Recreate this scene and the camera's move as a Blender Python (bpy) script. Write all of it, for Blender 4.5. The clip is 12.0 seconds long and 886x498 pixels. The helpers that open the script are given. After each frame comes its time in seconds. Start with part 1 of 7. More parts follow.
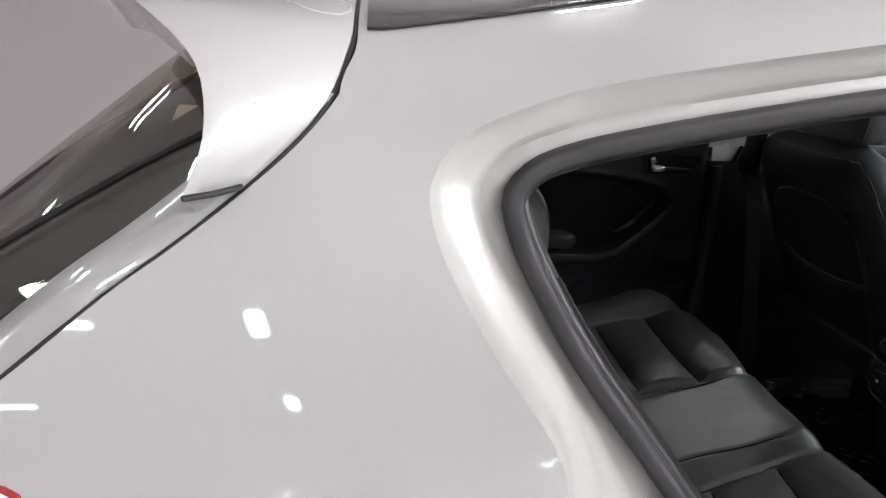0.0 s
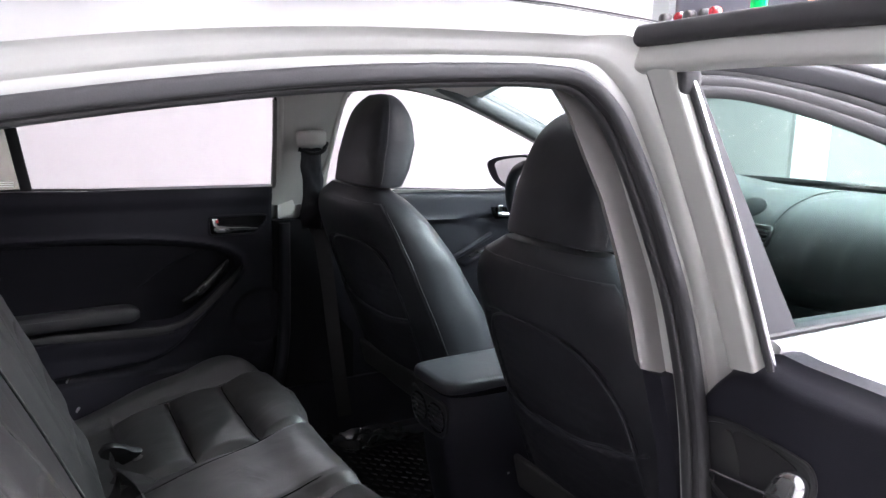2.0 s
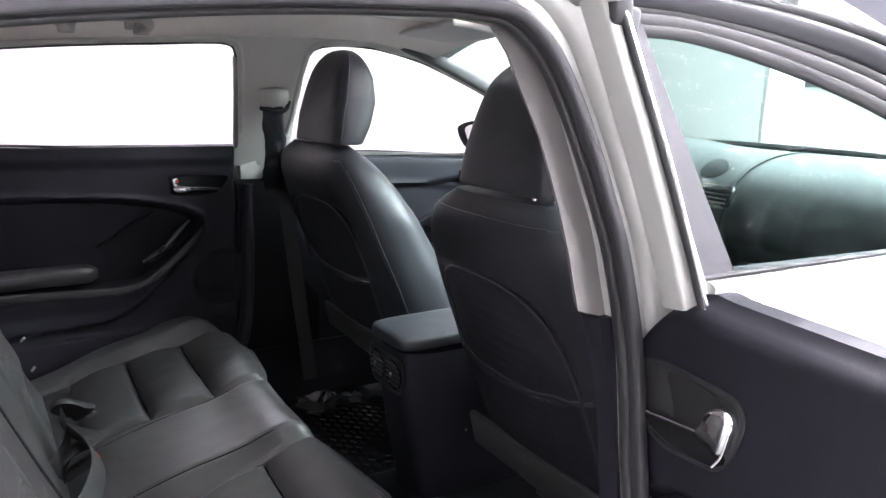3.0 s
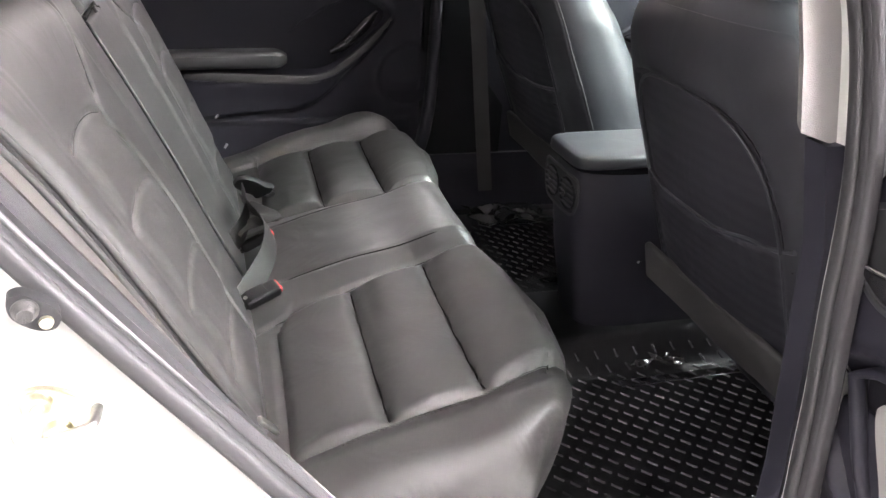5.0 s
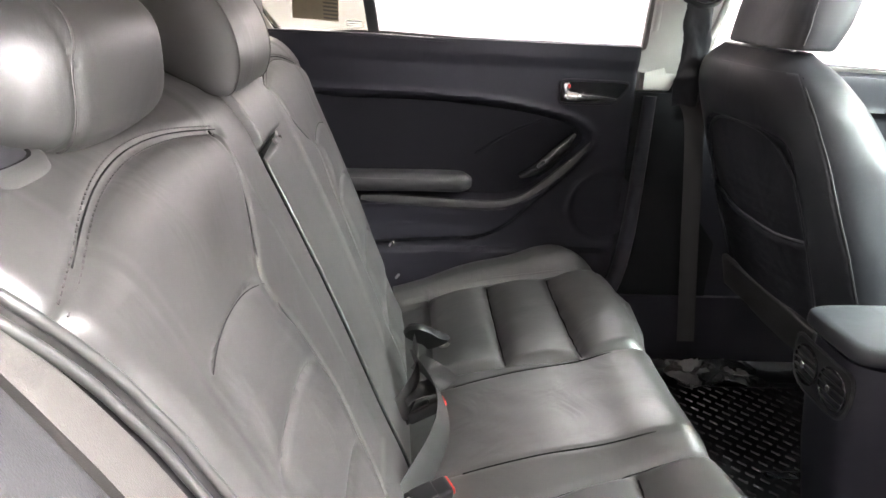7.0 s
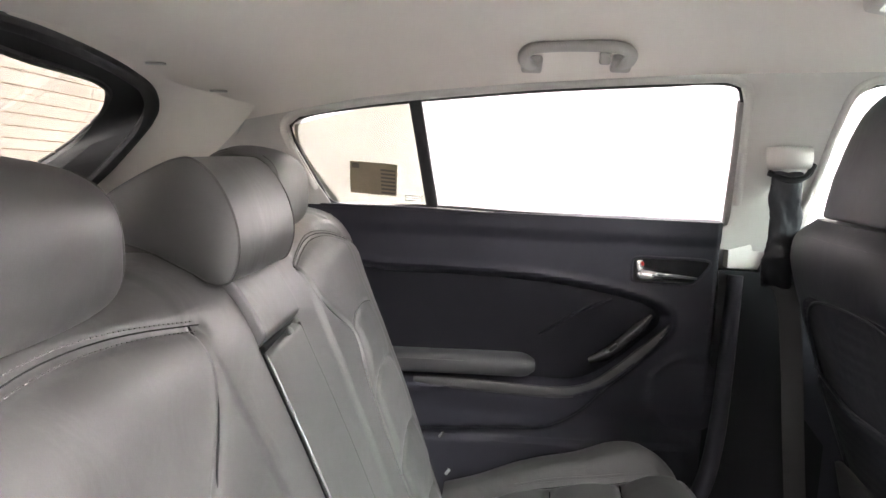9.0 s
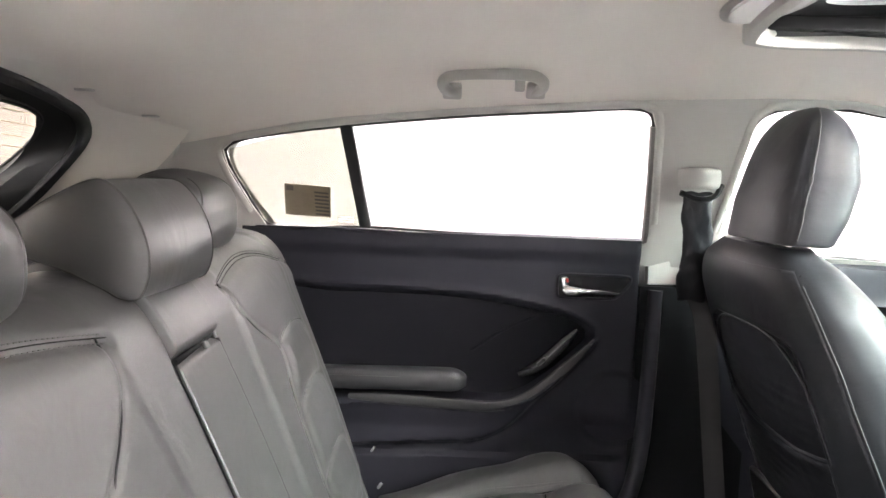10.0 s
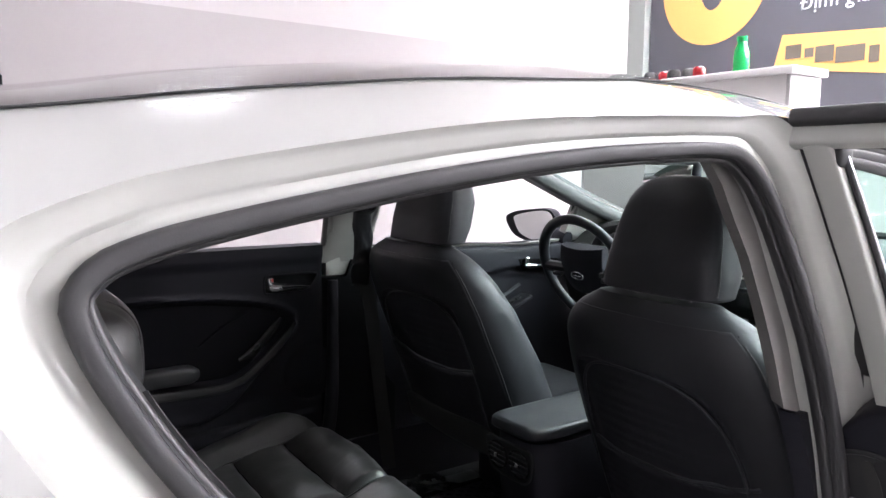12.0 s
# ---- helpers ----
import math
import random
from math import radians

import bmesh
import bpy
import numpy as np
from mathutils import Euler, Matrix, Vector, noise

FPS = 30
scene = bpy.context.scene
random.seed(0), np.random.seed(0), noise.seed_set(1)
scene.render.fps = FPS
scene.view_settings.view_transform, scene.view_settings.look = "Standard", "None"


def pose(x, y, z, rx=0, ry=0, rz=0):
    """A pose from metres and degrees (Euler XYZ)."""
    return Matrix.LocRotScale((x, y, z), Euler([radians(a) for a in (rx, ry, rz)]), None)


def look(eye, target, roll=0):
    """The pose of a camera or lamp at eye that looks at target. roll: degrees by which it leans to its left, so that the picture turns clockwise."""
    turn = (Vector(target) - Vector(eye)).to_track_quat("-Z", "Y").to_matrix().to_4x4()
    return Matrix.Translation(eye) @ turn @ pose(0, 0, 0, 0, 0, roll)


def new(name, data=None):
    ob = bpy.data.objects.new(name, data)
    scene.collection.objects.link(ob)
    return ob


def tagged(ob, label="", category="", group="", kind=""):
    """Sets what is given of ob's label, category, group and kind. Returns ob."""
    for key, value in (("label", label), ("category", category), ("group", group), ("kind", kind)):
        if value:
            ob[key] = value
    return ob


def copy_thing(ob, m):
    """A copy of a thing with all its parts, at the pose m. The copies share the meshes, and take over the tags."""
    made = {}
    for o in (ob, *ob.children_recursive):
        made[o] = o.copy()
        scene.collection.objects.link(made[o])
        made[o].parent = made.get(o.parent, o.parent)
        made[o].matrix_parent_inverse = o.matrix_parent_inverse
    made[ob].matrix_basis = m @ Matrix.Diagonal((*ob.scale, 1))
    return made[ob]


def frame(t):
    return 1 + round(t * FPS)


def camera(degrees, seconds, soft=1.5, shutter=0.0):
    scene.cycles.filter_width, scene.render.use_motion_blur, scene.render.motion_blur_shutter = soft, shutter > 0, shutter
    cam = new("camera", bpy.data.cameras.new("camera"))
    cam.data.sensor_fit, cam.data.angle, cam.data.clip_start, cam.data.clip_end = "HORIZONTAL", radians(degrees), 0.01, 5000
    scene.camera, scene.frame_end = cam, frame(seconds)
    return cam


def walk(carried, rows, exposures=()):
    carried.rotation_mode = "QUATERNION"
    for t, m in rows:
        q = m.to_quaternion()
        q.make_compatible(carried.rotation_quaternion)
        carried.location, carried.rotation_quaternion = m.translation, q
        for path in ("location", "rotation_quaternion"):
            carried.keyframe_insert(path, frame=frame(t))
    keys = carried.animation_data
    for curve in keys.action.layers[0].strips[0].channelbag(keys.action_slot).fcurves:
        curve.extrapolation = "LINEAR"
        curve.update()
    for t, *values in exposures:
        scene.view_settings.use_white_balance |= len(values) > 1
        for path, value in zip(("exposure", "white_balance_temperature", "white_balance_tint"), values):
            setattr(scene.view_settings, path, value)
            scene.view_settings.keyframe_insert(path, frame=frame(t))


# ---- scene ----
# The car stands with its nose towards +x, its near side at -y, the floor of the showroom at z = 0.
cam = camera(63.0, 12.0)
PATH = [
    (0, (0.039, -1.209, 1.223), (0.223, 0.686, 0.612), 1.9),
    (0.5, (0.1, -1.17, 1.223), (0.546, 0.715, 0.727), 1.7),
    (1, (0.227, -1.234, 1.191), (0.929, 0.592, 0.777), 0.9),
    (1.5, (0.311, -1.255, 1.178), (1.203, 0.496, 0.802), 1.0),
    (2, (0.357, -1.262, 1.156), (1.35, 0.437, 0.796), 1.3),
    (2.5, (0.386, -1.272, 1.148), (1.425, 0.395, 0.772), 1.1),
    (2.7, (0.393, -1.286, 1.135), (1.438, 0.376, 0.753), 1.4),
    (4.3, (0.495, -1.292, 1.061), (1.188, 0.418, 0.29), 3.3),
    (4.5, (0.5, -1.286, 1.061), (1.141, 0.425, 0.246), 3.4),
    (5, (0.471, -1.216, 1.055), (0.983, 0.498, 0.16), 3.5),
    (5.5, (0.43, -1.113, 1.043), (0.824, 0.624, 0.134), 3.5),
    (6, (0.412, -1.049, 1.058), (0.689, 0.728, 0.183), 3.3),
    (6.5, (0.419, -0.998, 1.064), (0.607, 0.825, 0.264), 3.1),
    (7, (0.439, -0.928, 1.061), (0.551, 0.949, 0.38), 2.9),
    (7.5, (0.452, -0.859, 1.05), (0.47, 1.067, 0.511), 2.8),
    (7.7, (0.447, -0.833, 1.049), (0.432, 1.108, 0.57), 2.8),
    (9.3, (0.538, -0.791, 1.083), (0.367, 1.188, 0.845), 2.3),
    (9.5, (0.555, -0.801, 1.086), (0.391, 1.18, 0.866), 2.2),
    (10, (0.584, -0.838, 1.075), (0.516, 1.151, 0.878), 2.1),
    (10.5, (0.517, -0.929, 1.117), (0.7, 1.051, 0.899), 2.0),
    (11.0, (0.425, -1.009, 1.14), (1.024, 0.89, 0.949), 1.9),
    (11.5, (0.257, -1.149, 1.159), (1.208, 0.6, 0.965), 1.0),
    (12, (0.083, -1.183, 1.18), (1.203, 0.458, 0.954), 0.5),
]
EXPOSURES = [(0.0, -0.33, 6250, 16), (0.7, -0.08, 6150, 17), (1.5, 0.35, 6050, 19), (2.5, 0.8, 5950, 18), (4.4, 1.9, 6500, 19), (5.5, 2.1, 6500, 17), (7.5, 2.27, 6550, 15), (9.5, 2.35, 6500, 14), (10.5, 2.2, 6450, 15), (11.0, 1.2, 6350, 16), (11.5, 0.5, 6200, 16), (12.0, 0.18, 6150, 17)]
walk(cam, [(t, look(eye, target, roll)) for t, eye, target, roll in PATH], EXPOSURES)

# ---- light ----
world = bpy.data.worlds.new("showroom_air")
scene.world = world
world.use_nodes = True
world.node_tree.nodes["Background"].inputs[0].default_value = (0.9, 0.95, 1.0, 1)
world.node_tree.nodes["Background"].inputs[1].default_value = 0.05
LAMP_POWER = 80.0


# ---- materials ----
def material(name, color, rough=0.5, metal=0.0, coat=0.0, bump=0.0, scale=200.0, vary=0.15, spec=0.5, grain="noise", stain=3.0, rough_vary=0.08, sheen=0.0, wrinkle=0.0, coat_rough=0.03):
    m = bpy.data.materials.new(name)
    m.use_nodes = True
    nt = m.node_tree
    b = nt.nodes["Principled BSDF"]
    b.inputs["Metallic"].default_value = metal
    b.inputs["Specular IOR Level"].default_value = spec
    b.inputs["Coat Weight"].default_value = coat
    b.inputs["Coat Roughness"].default_value = coat_rough
    b.inputs["Sheen Weight"].default_value = sheen
    co = nt.nodes.new("ShaderNodeTexCoord")
    big = nt.nodes.new("ShaderNodeTexNoise")
    big.inputs["Scale"].default_value = stain
    big.inputs["Detail"].default_value = 5
    fine = nt.nodes.new("ShaderNodeTexVoronoi" if grain == "cells" else "ShaderNodeTexNoise")
    fine.inputs["Scale"].default_value = scale
    for n in (big, fine):
        nt.links.new(co.outputs["Object"], n.inputs["Vector"])
    fac = fine.outputs["Distance"] if grain == "cells" else fine.outputs["Fac"]
    mix = nt.nodes.new("ShaderNodeMix")
    mix.data_type = "RGBA"
    mix.inputs["A"].default_value = (*[c * (1 - vary) for c in color], 1)
    mix.inputs["B"].default_value = (*[min(1, c * (1 + vary)) for c in color], 1)
    add = nt.nodes.new("ShaderNodeMath")
    add.operation = "MULTIPLY_ADD"
    add.inputs[1].default_value = 0.35
    nt.links.new(fac, add.inputs[0])
    half = nt.nodes.new("ShaderNodeMath")
    half.operation = "MULTIPLY"
    half.inputs[1].default_value = 0.75
    nt.links.new(big.outputs["Fac"], half.inputs[0])
    nt.links.new(half.outputs[0], add.inputs[2])
    nt.links.new(add.outputs[0], mix.inputs["Factor"])
    nt.links.new(mix.outputs["Result"], b.inputs["Base Color"])
    ramp = nt.nodes.new("ShaderNodeMapRange")
    ramp.inputs["To Min"].default_value = max(0.0, rough - rough_vary)
    ramp.inputs["To Max"].default_value = min(1.0, rough + rough_vary)
    nt.links.new(big.outputs["Fac"], ramp.inputs["Value"])
    nt.links.new(ramp.outputs[0], b.inputs["Roughness"])
    if bump:
        bp = nt.nodes.new("ShaderNodeBump")
        bp.inputs["Strength"].default_value = bump
        bp.inputs["Distance"].default_value = 0.0006
        nt.links.new(fac, bp.inputs["Height"])
        nt.links.new(bp.outputs[0], b.inputs["Normal"])
        if wrinkle:
            folds, soft = nt.nodes.new("ShaderNodeTexNoise"), nt.nodes.new("ShaderNodeBump")
            folds.inputs["Scale"].default_value, folds.inputs["Detail"].default_value, folds.inputs["Distortion"].default_value = 11.0, 3.0, 0.8
            soft.inputs["Strength"].default_value, soft.inputs["Distance"].default_value = wrinkle, 0.006
            nt.links.new(co.outputs["Object"], folds.inputs["Vector"])
            nt.links.new(folds.outputs["Fac"], soft.inputs["Height"])
            nt.links.new(soft.outputs[0], bp.inputs["Normal"])
    return m


def pane_material(name, tint, gloss=1.5, rise=0.55, bend=5.0):
    m = bpy.data.materials.new(name)
    m.use_nodes = True
    nt = m.node_tree
    nt.nodes.remove(nt.nodes["Principled BSDF"])
    out = nt.nodes["Material Output"]
    clear, shine, mix, edge, power, gain = (nt.nodes.new("ShaderNode" + k) for k in ("BsdfTransparent", "BsdfGlossy", "MixShader", "LayerWeight", "Math", "Math"))
    clear.inputs[0].default_value = (*[c**0.5 for c in tint], 1)
    shine.inputs["Roughness"].default_value = 0.01
    edge.inputs[0].default_value = 0.5
    power.operation, power.inputs[1].default_value = "POWER", bend
    gain.operation, gain.inputs[1].default_value, gain.inputs[2].default_value = "MULTIPLY_ADD", rise, 0.025 * gloss
    nt.links.new(edge.outputs["Facing"], power.inputs[0])
    nt.links.new(power.outputs[0], gain.inputs[0])
    nt.links.new(gain.outputs[0], mix.inputs[0])
    nt.links.new(clear.outputs[0], mix.inputs[1])
    nt.links.new(shine.outputs[0], mix.inputs[2])
    nt.links.new(mix.outputs[0], out.inputs[0])
    return m


def glow_material(name, color, power):
    m = bpy.data.materials.new(name)
    m.use_nodes = True
    nt = m.node_tree
    nt.nodes.remove(nt.nodes["Principled BSDF"])
    e = nt.nodes.new("ShaderNodeEmission")
    e.inputs[0].default_value, e.inputs[1].default_value = (*color, 1), power
    nt.links.new(e.outputs[0], nt.nodes["Material Output"].inputs[0])
    return m


PAINT = material("white_pearl_paint", (0.355, 0.36, 0.345), 0.32, coat=1.0, bump=0.02, scale=900, vary=0.02, stain=1.5)
JAMB = material("white_jamb_paint", (0.355, 0.36, 0.335), 0.4, coat=0.25, bump=0.05, scale=300, vary=0.03, stain=4)
LEATHER = material("black_leather", (0.044, 0.043, 0.0415), 0.43, spec=0.9, coat=0.35, bump=0.07, scale=520, vary=0.2, grain="cells", stain=9, rough_vary=0.08, wrinkle=0.5, coat_rough=0.4)
LEATHER_SIDE = material("black_smooth_leather", (0.025, 0.026, 0.030), 0.48, spec=0.42, coat=0.08, bump=0.08, scale=650, vary=0.2, grain="cells", stain=7, rough_vary=0.08, wrinkle=0.3, coat_rough=0.34)
BENCH = material("grey_black_bench_leather", (0.039, 0.0385, 0.037), 0.44, spec=0.9, coat=0.3, coat_rough=0.38, bump=0.06, scale=650, vary=0.2, grain="cells", stain=7, rough_vary=0.08, wrinkle=0.3)
SEAT_COVER = material("black_back_leather", (0.020, 0.0205, 0.024), 0.48, spec=0.42, coat=0.1, bump=0.08, scale=650, vary=0.2, grain="cells", stain=7, rough_vary=0.08, wrinkle=0.3, coat_rough=0.36)
SEAT_BACK = material("black_seat_back_vinyl", (0.017, 0.017, 0.021), 0.55, spec=0.35, bump=0.1, scale=650, vary=0.2, grain="cells", stain=7, wrinkle=0.3)
MATT = material("matt_black_pillar_plastic", (0.008, 0.008, 0.0095), 0.75, spec=0.15, bump=0.3, scale=900, vary=0.2, grain="cells")
WRAP = material("glossy_black_wrapping", (0.010, 0.010, 0.013), 0.42, spec=0.4, vary=0.3, bump=0.3, scale=120)
SEAM_LINE = material("dark_leather_seam", (0.007, 0.007, 0.007), 0.8, spec=0.1, vary=0.2)
THREAD = material("grey_thread", (0.06, 0.058, 0.056), 0.6, bump=0.5, scale=1500, vary=0.3)
PIPING = material("grey_piping", (0.06, 0.06, 0.061), 0.45, vary=0.2, scale=400)
PLASTIC = material("black_grained_plastic", (0.0135, 0.0132, 0.0185), 0.58, spec=0.25, bump=0.3, scale=900, vary=0.2, grain="cells", stain=6)
PLASTIC_GREY = material("dark_grey_plastic", (0.022, 0.022, 0.023), 0.45, bump=0.12, scale=900, vary=0.15, grain="cells", stain=6)
STRIP = material("satin_graphite_strip", (0.024, 0.0235, 0.0235), 0.45, spec=0.45, bump=0.05, scale=900, vary=0.1)
ROOF_BLACK = material("gloss_black_roof_film", (0.012, 0.012, 0.013), 0.16, coat=0.6, bump=0.02, scale=500, vary=0.2)
PLASTIC_GLOSS = material("gloss_black_plastic", (0.01, 0.01, 0.011), 0.18, vary=0.2)
FABRIC = material("black_woven_fabric", (0.0055, 0.0052, 0.0075), 0.9, spec=0.2, bump=0.8, scale=700, vary=0.3, stain=12)
KICK = material("grey_kick_panel", (0.03, 0.029, 0.028), 0.62, bump=0.5, scale=800, vary=0.15, grain="cells")
# Pillar trim: light grey with shade put into the colour; run channel: plain grey.
TRIM_SHADE_GREY = material("grey_trim_with_shade", (0.2, 0.193, 0.185), 0.62, bump=0.4, scale=800, vary=0.06, grain="cells")
ARCH = material("grained_grey_arch_trim", (0.042, 0.042, 0.044), 0.55, spec=0.4, bump=0.4, scale=700, vary=0.12, grain="cells")
PILLAR_STRIP = material("warm_grey_pillar_strip", (0.08, 0.075, 0.07), 0.62, bump=0.4, scale=800, vary=0.06, grain="cells")
TRIM_MID = material("grey_handle_plastic", (0.31, 0.295, 0.275), 0.5, bump=0.3, scale=800, vary=0.06, grain="cells")
TRIM_LIGHT = material("light_grey_pillar_trim", (0.43, 0.415, 0.39), 0.62, bump=0.4, scale=800, vary=0.06, grain="cells")
LINER = material("grey_headliner_cloth", (0.6, 0.55, 0.5), 0.95, bump=0.8, scale=1200, vary=0.08, stain=5, sheen=0.2)
RUBBER = material("black_rubber", (0.026, 0.0255, 0.027), 0.66, bump=0.2, scale=700, vary=0.2)
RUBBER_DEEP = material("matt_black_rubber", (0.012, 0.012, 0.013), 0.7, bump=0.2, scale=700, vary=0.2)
CHROME = material("chrome", (0.85, 0.85, 0.86), 0.09, metal=1.0, vary=0.03, rough_vary=0.04)
STEEL = material("brushed_steel", (0.55, 0.54, 0.52), 0.3, metal=1.0, vary=0.15)
BRASS = material("zinc_brass", (0.6, 0.56, 0.42), 0.32, metal=1.0, vary=0.2, stain=30)
APPLIQUE = material("satin_graphite_film", (0.02, 0.02, 0.0235), 0.55, spec=0.18, vary=0.1, rough_vary=0.05)
# Lamp glare on the cup's upward face is put into this grey.
CUP_GLARE = material("pull_cup_glare", (0.2, 0.195, 0.185), 0.55, bump=0.3, scale=700, vary=0.08)
# Paler than the mat: the bars' glints are partly put into the colour.
BARS_GLINT = material("black_rubber_with_glint", (0.05, 0.05, 0.052), 0.16, vary=0.2)
BRIGHT = material("satin_bright_trim", (0.72, 0.72, 0.71), 0.24, metal=0.7, vary=0.05)
MAT = material("black_moulded_rubber", (0.008, 0.008, 0.009), 0.42, bump=0.3, scale=300, vary=0.25, stain=14)
FILM = material("clear_crumpled_film", (0.035, 0.035, 0.036), 0.1, spec=0.9, coat=0.5, bump=0.6, scale=60, vary=0.5)
CARPET = material("black_carpet", (0.01, 0.01, 0.011), 0.95, bump=1.0, scale=900, vary=0.4)
WEB = material("dark_belt_webbing", (0.015, 0.0145, 0.014), 0.5, bump=0.8, scale=900, vary=0.35, stain=25)
BUCKLE = material("black_buckle_plastic", (0.008, 0.008, 0.0085), 0.45, spec=0.3, vary=0.2)
RED = material("red_button_plastic", (0.6, 0.03, 0.02), 0.4, vary=0.1)
RED_LAMP = material("red_lamp_lens", (0.22, 0.008, 0.012), 0.08, coat=1.0, vary=0.2)
DASH = material("dark_grey_dash_vinyl", (0.02, 0.022, 0.022), 0.58, bump=0.2, scale=500, vary=0.1, grain="cells")
WALL = material("white_wall_paint", (0.52, 0.498, 0.495), 0.8, bump=0.2, scale=60, vary=0.02, stain=0.7)
WALL_GREY = material("grey_wall_paint", (0.40, 0.376, 0.376), 0.7, bump=0.2, scale=60, vary=0.04, stain=0.9)
CEIL = material("white_ceiling_paint", (0.8, 0.79, 0.79), 0.85, bump=0.2, scale=40, vary=0.02)
FLOOR = material("grey_polished_floor", (0.36, 0.35, 0.345), 0.25, bump=0.1, scale=20, vary=0.08, stain=1.2)
BANNER = material("charcoal_banner_vinyl", (0.085, 0.085, 0.1), 0.45, vary=0.06)
ORANGE = material("orange_print", (0.85, 0.42, 0.13), 0.5, vary=0.04)
PRINT = material("white_print", (0.8, 0.8, 0.82), 0.5, vary=0.03)
INK = material("brown_print", (0.12, 0.1, 0.08), 0.6, vary=0.1)
POST = material("green_grey_metal", (0.36, 0.39, 0.37), 0.4, metal=0.3, vary=0.08)
HEATER = material("tan_heater_print", (0.4, 0.3, 0.2), 0.6, vary=0.1)
CARD = material("brown_label_film", (0.2, 0.165, 0.11), 0.6, vary=0.25, stain=30)
CARD_DARK = material("dark_label_print", (0.07, 0.06, 0.045), 0.6, vary=0.2)
BOTTLE = material("green_glass", (0.0, 0.32, 0.06), 0.06, coat=0.6, vary=0.2)
LENS = material("white_lamp_lens", (0.8, 0.8, 0.78), 0.25, vary=0.03)
MIRROR = material("mirror_silver", (0.8, 0.82, 0.82), 0.01, metal=1.0, vary=0.01, rough_vary=0.0)
GLASS_GREEN = pane_material("green_tinted_glass", (0.74, 0.885, 0.845), 0.02, 0.03)
GLASS_TINT = pane_material("smoked_glass", (0.47, 0.475, 0.41))
GLASS_DARK = pane_material("dark_rear_glass", (0.25, 0.25, 0.22), 2.5)
GLASS_BACK = pane_material("smoked_rear_glass", (0.75, 0.70, 0.58), 2.0, 0.5, 2.5)
GLOW = glow_material("lamp_diffuser_glow", (1.0, 0.98, 0.96), LAMP_POWER)


# ---- mesh tools ----
def thing(name, label, category, at=(0, 0, 0), group="", kind=""):
    ob = new(name)
    ob.empty_display_size = 0.05
    ob.location = at
    bpy.context.view_layer.update()
    return tagged(ob, label, category, group, kind)


def to_mesh(name, shape, mats, sharp=40):
    me = bpy.data.meshes.new(name)
    if isinstance(shape, tuple):
        verts, faces = shape
        bm = bmesh.new()
        me.from_pydata([tuple(map(float, v)) for v in verts], [], faces)
        bm.from_mesh(me)
    else:
        bm = shape
    bmesh.ops.remove_doubles(bm, verts=bm.verts, dist=2e-5)
    bmesh.ops.recalc_face_normals(bm, faces=bm.faces)
    bm.to_mesh(me)
    bm.free()
    for m in mats if isinstance(mats, (list, tuple)) else (mats,):
        me.materials.append(m)
    me.shade_smooth()
    me.set_sharp_from_angle(angle=radians(sharp))
    return me


def part(name, shape, material, parent, label="", sharp=40):
    """One mesh under a thing or a part, given in the car's own axes."""
    ob = new(name, to_mesh(name, shape, material, sharp))
    base = Vector()
    up = parent
    while up:
        base += up.location
        up = up.parent
    ob.data.transform(Matrix.Translation(-base))
    ob.parent = parent
    return tagged(ob, label)


def solo(name, shape, material, label, category, group="", kind="", sharp=40):
    return tagged(new(name, to_mesh(name, shape, material, sharp)), label, category, group, kind)


def mirrored(shape):
    v, f = shape
    return [(x, -y, z) for x, y, z in v], [tuple(reversed(q)) for q in f]


def joined(*shapes):
    vs, fs = [], []
    for v, f in shapes:
        n = len(vs)
        vs += [tuple(map(float, p)) for p in v]
        fs += [tuple(i + n for i in q) for q in f]
    return vs, fs


def welded(shape):
    """Merge points that lie on one another, so that the surface shades as one."""
    seen, index, pts = {}, [], []
    for p in shape[0]:
        k = tuple(round(float(c), 5) for c in p)
        if k not in seen:
            seen[k] = len(pts)
            pts.append(tuple(p))
        index.append(seen[k])
    faces = [tuple(dict.fromkeys(index[i] for i in q)) for q in shape[1]]
    return pts, [q for q in faces if len(q) > 2]


def grid(P, wrap=False):
    """Faces over an array of points (rows, columns, 3)."""
    P = np.asarray(P, float)
    r, c = P.shape[:2]
    cols = c if wrap else c - 1
    f = [(i * c + j, i * c + (j + 1) % c, (i + 1) * c + (j + 1) % c, (i + 1) * c + j) for i in range(r - 1) for j in range(cols)]
    return [tuple(p) for p in P.reshape(-1, 3)], f


def slab(F, B):
    """A closed body between a front and a back array of points."""
    F, B = np.asarray(F, float), np.asarray(B, float)
    r, c = F.shape[:2]
    n = r * c
    v = [tuple(p) for p in F.reshape(-1, 3)] + [tuple(p) for p in B.reshape(-1, 3)]
    f = []
    for i in range(r - 1):
        for j in range(c - 1):
            a, b, d, e = i * c + j, i * c + j + 1, (i + 1) * c + j + 1, (i + 1) * c + j
            f += [(a, b, d, e), (n + e, n + d, n + b, n + a)]
    for i in range(r - 1):
        for j in (0, c - 1):
            a, e = i * c + j, (i + 1) * c + j
            f.append((a, e, n + e, n + a))
    for j in range(c - 1):
        for i in (0, r - 1):
            a, b = i * c + j, i * c + j + 1
            f.append((a, b, n + b, n + a))
    return v, f


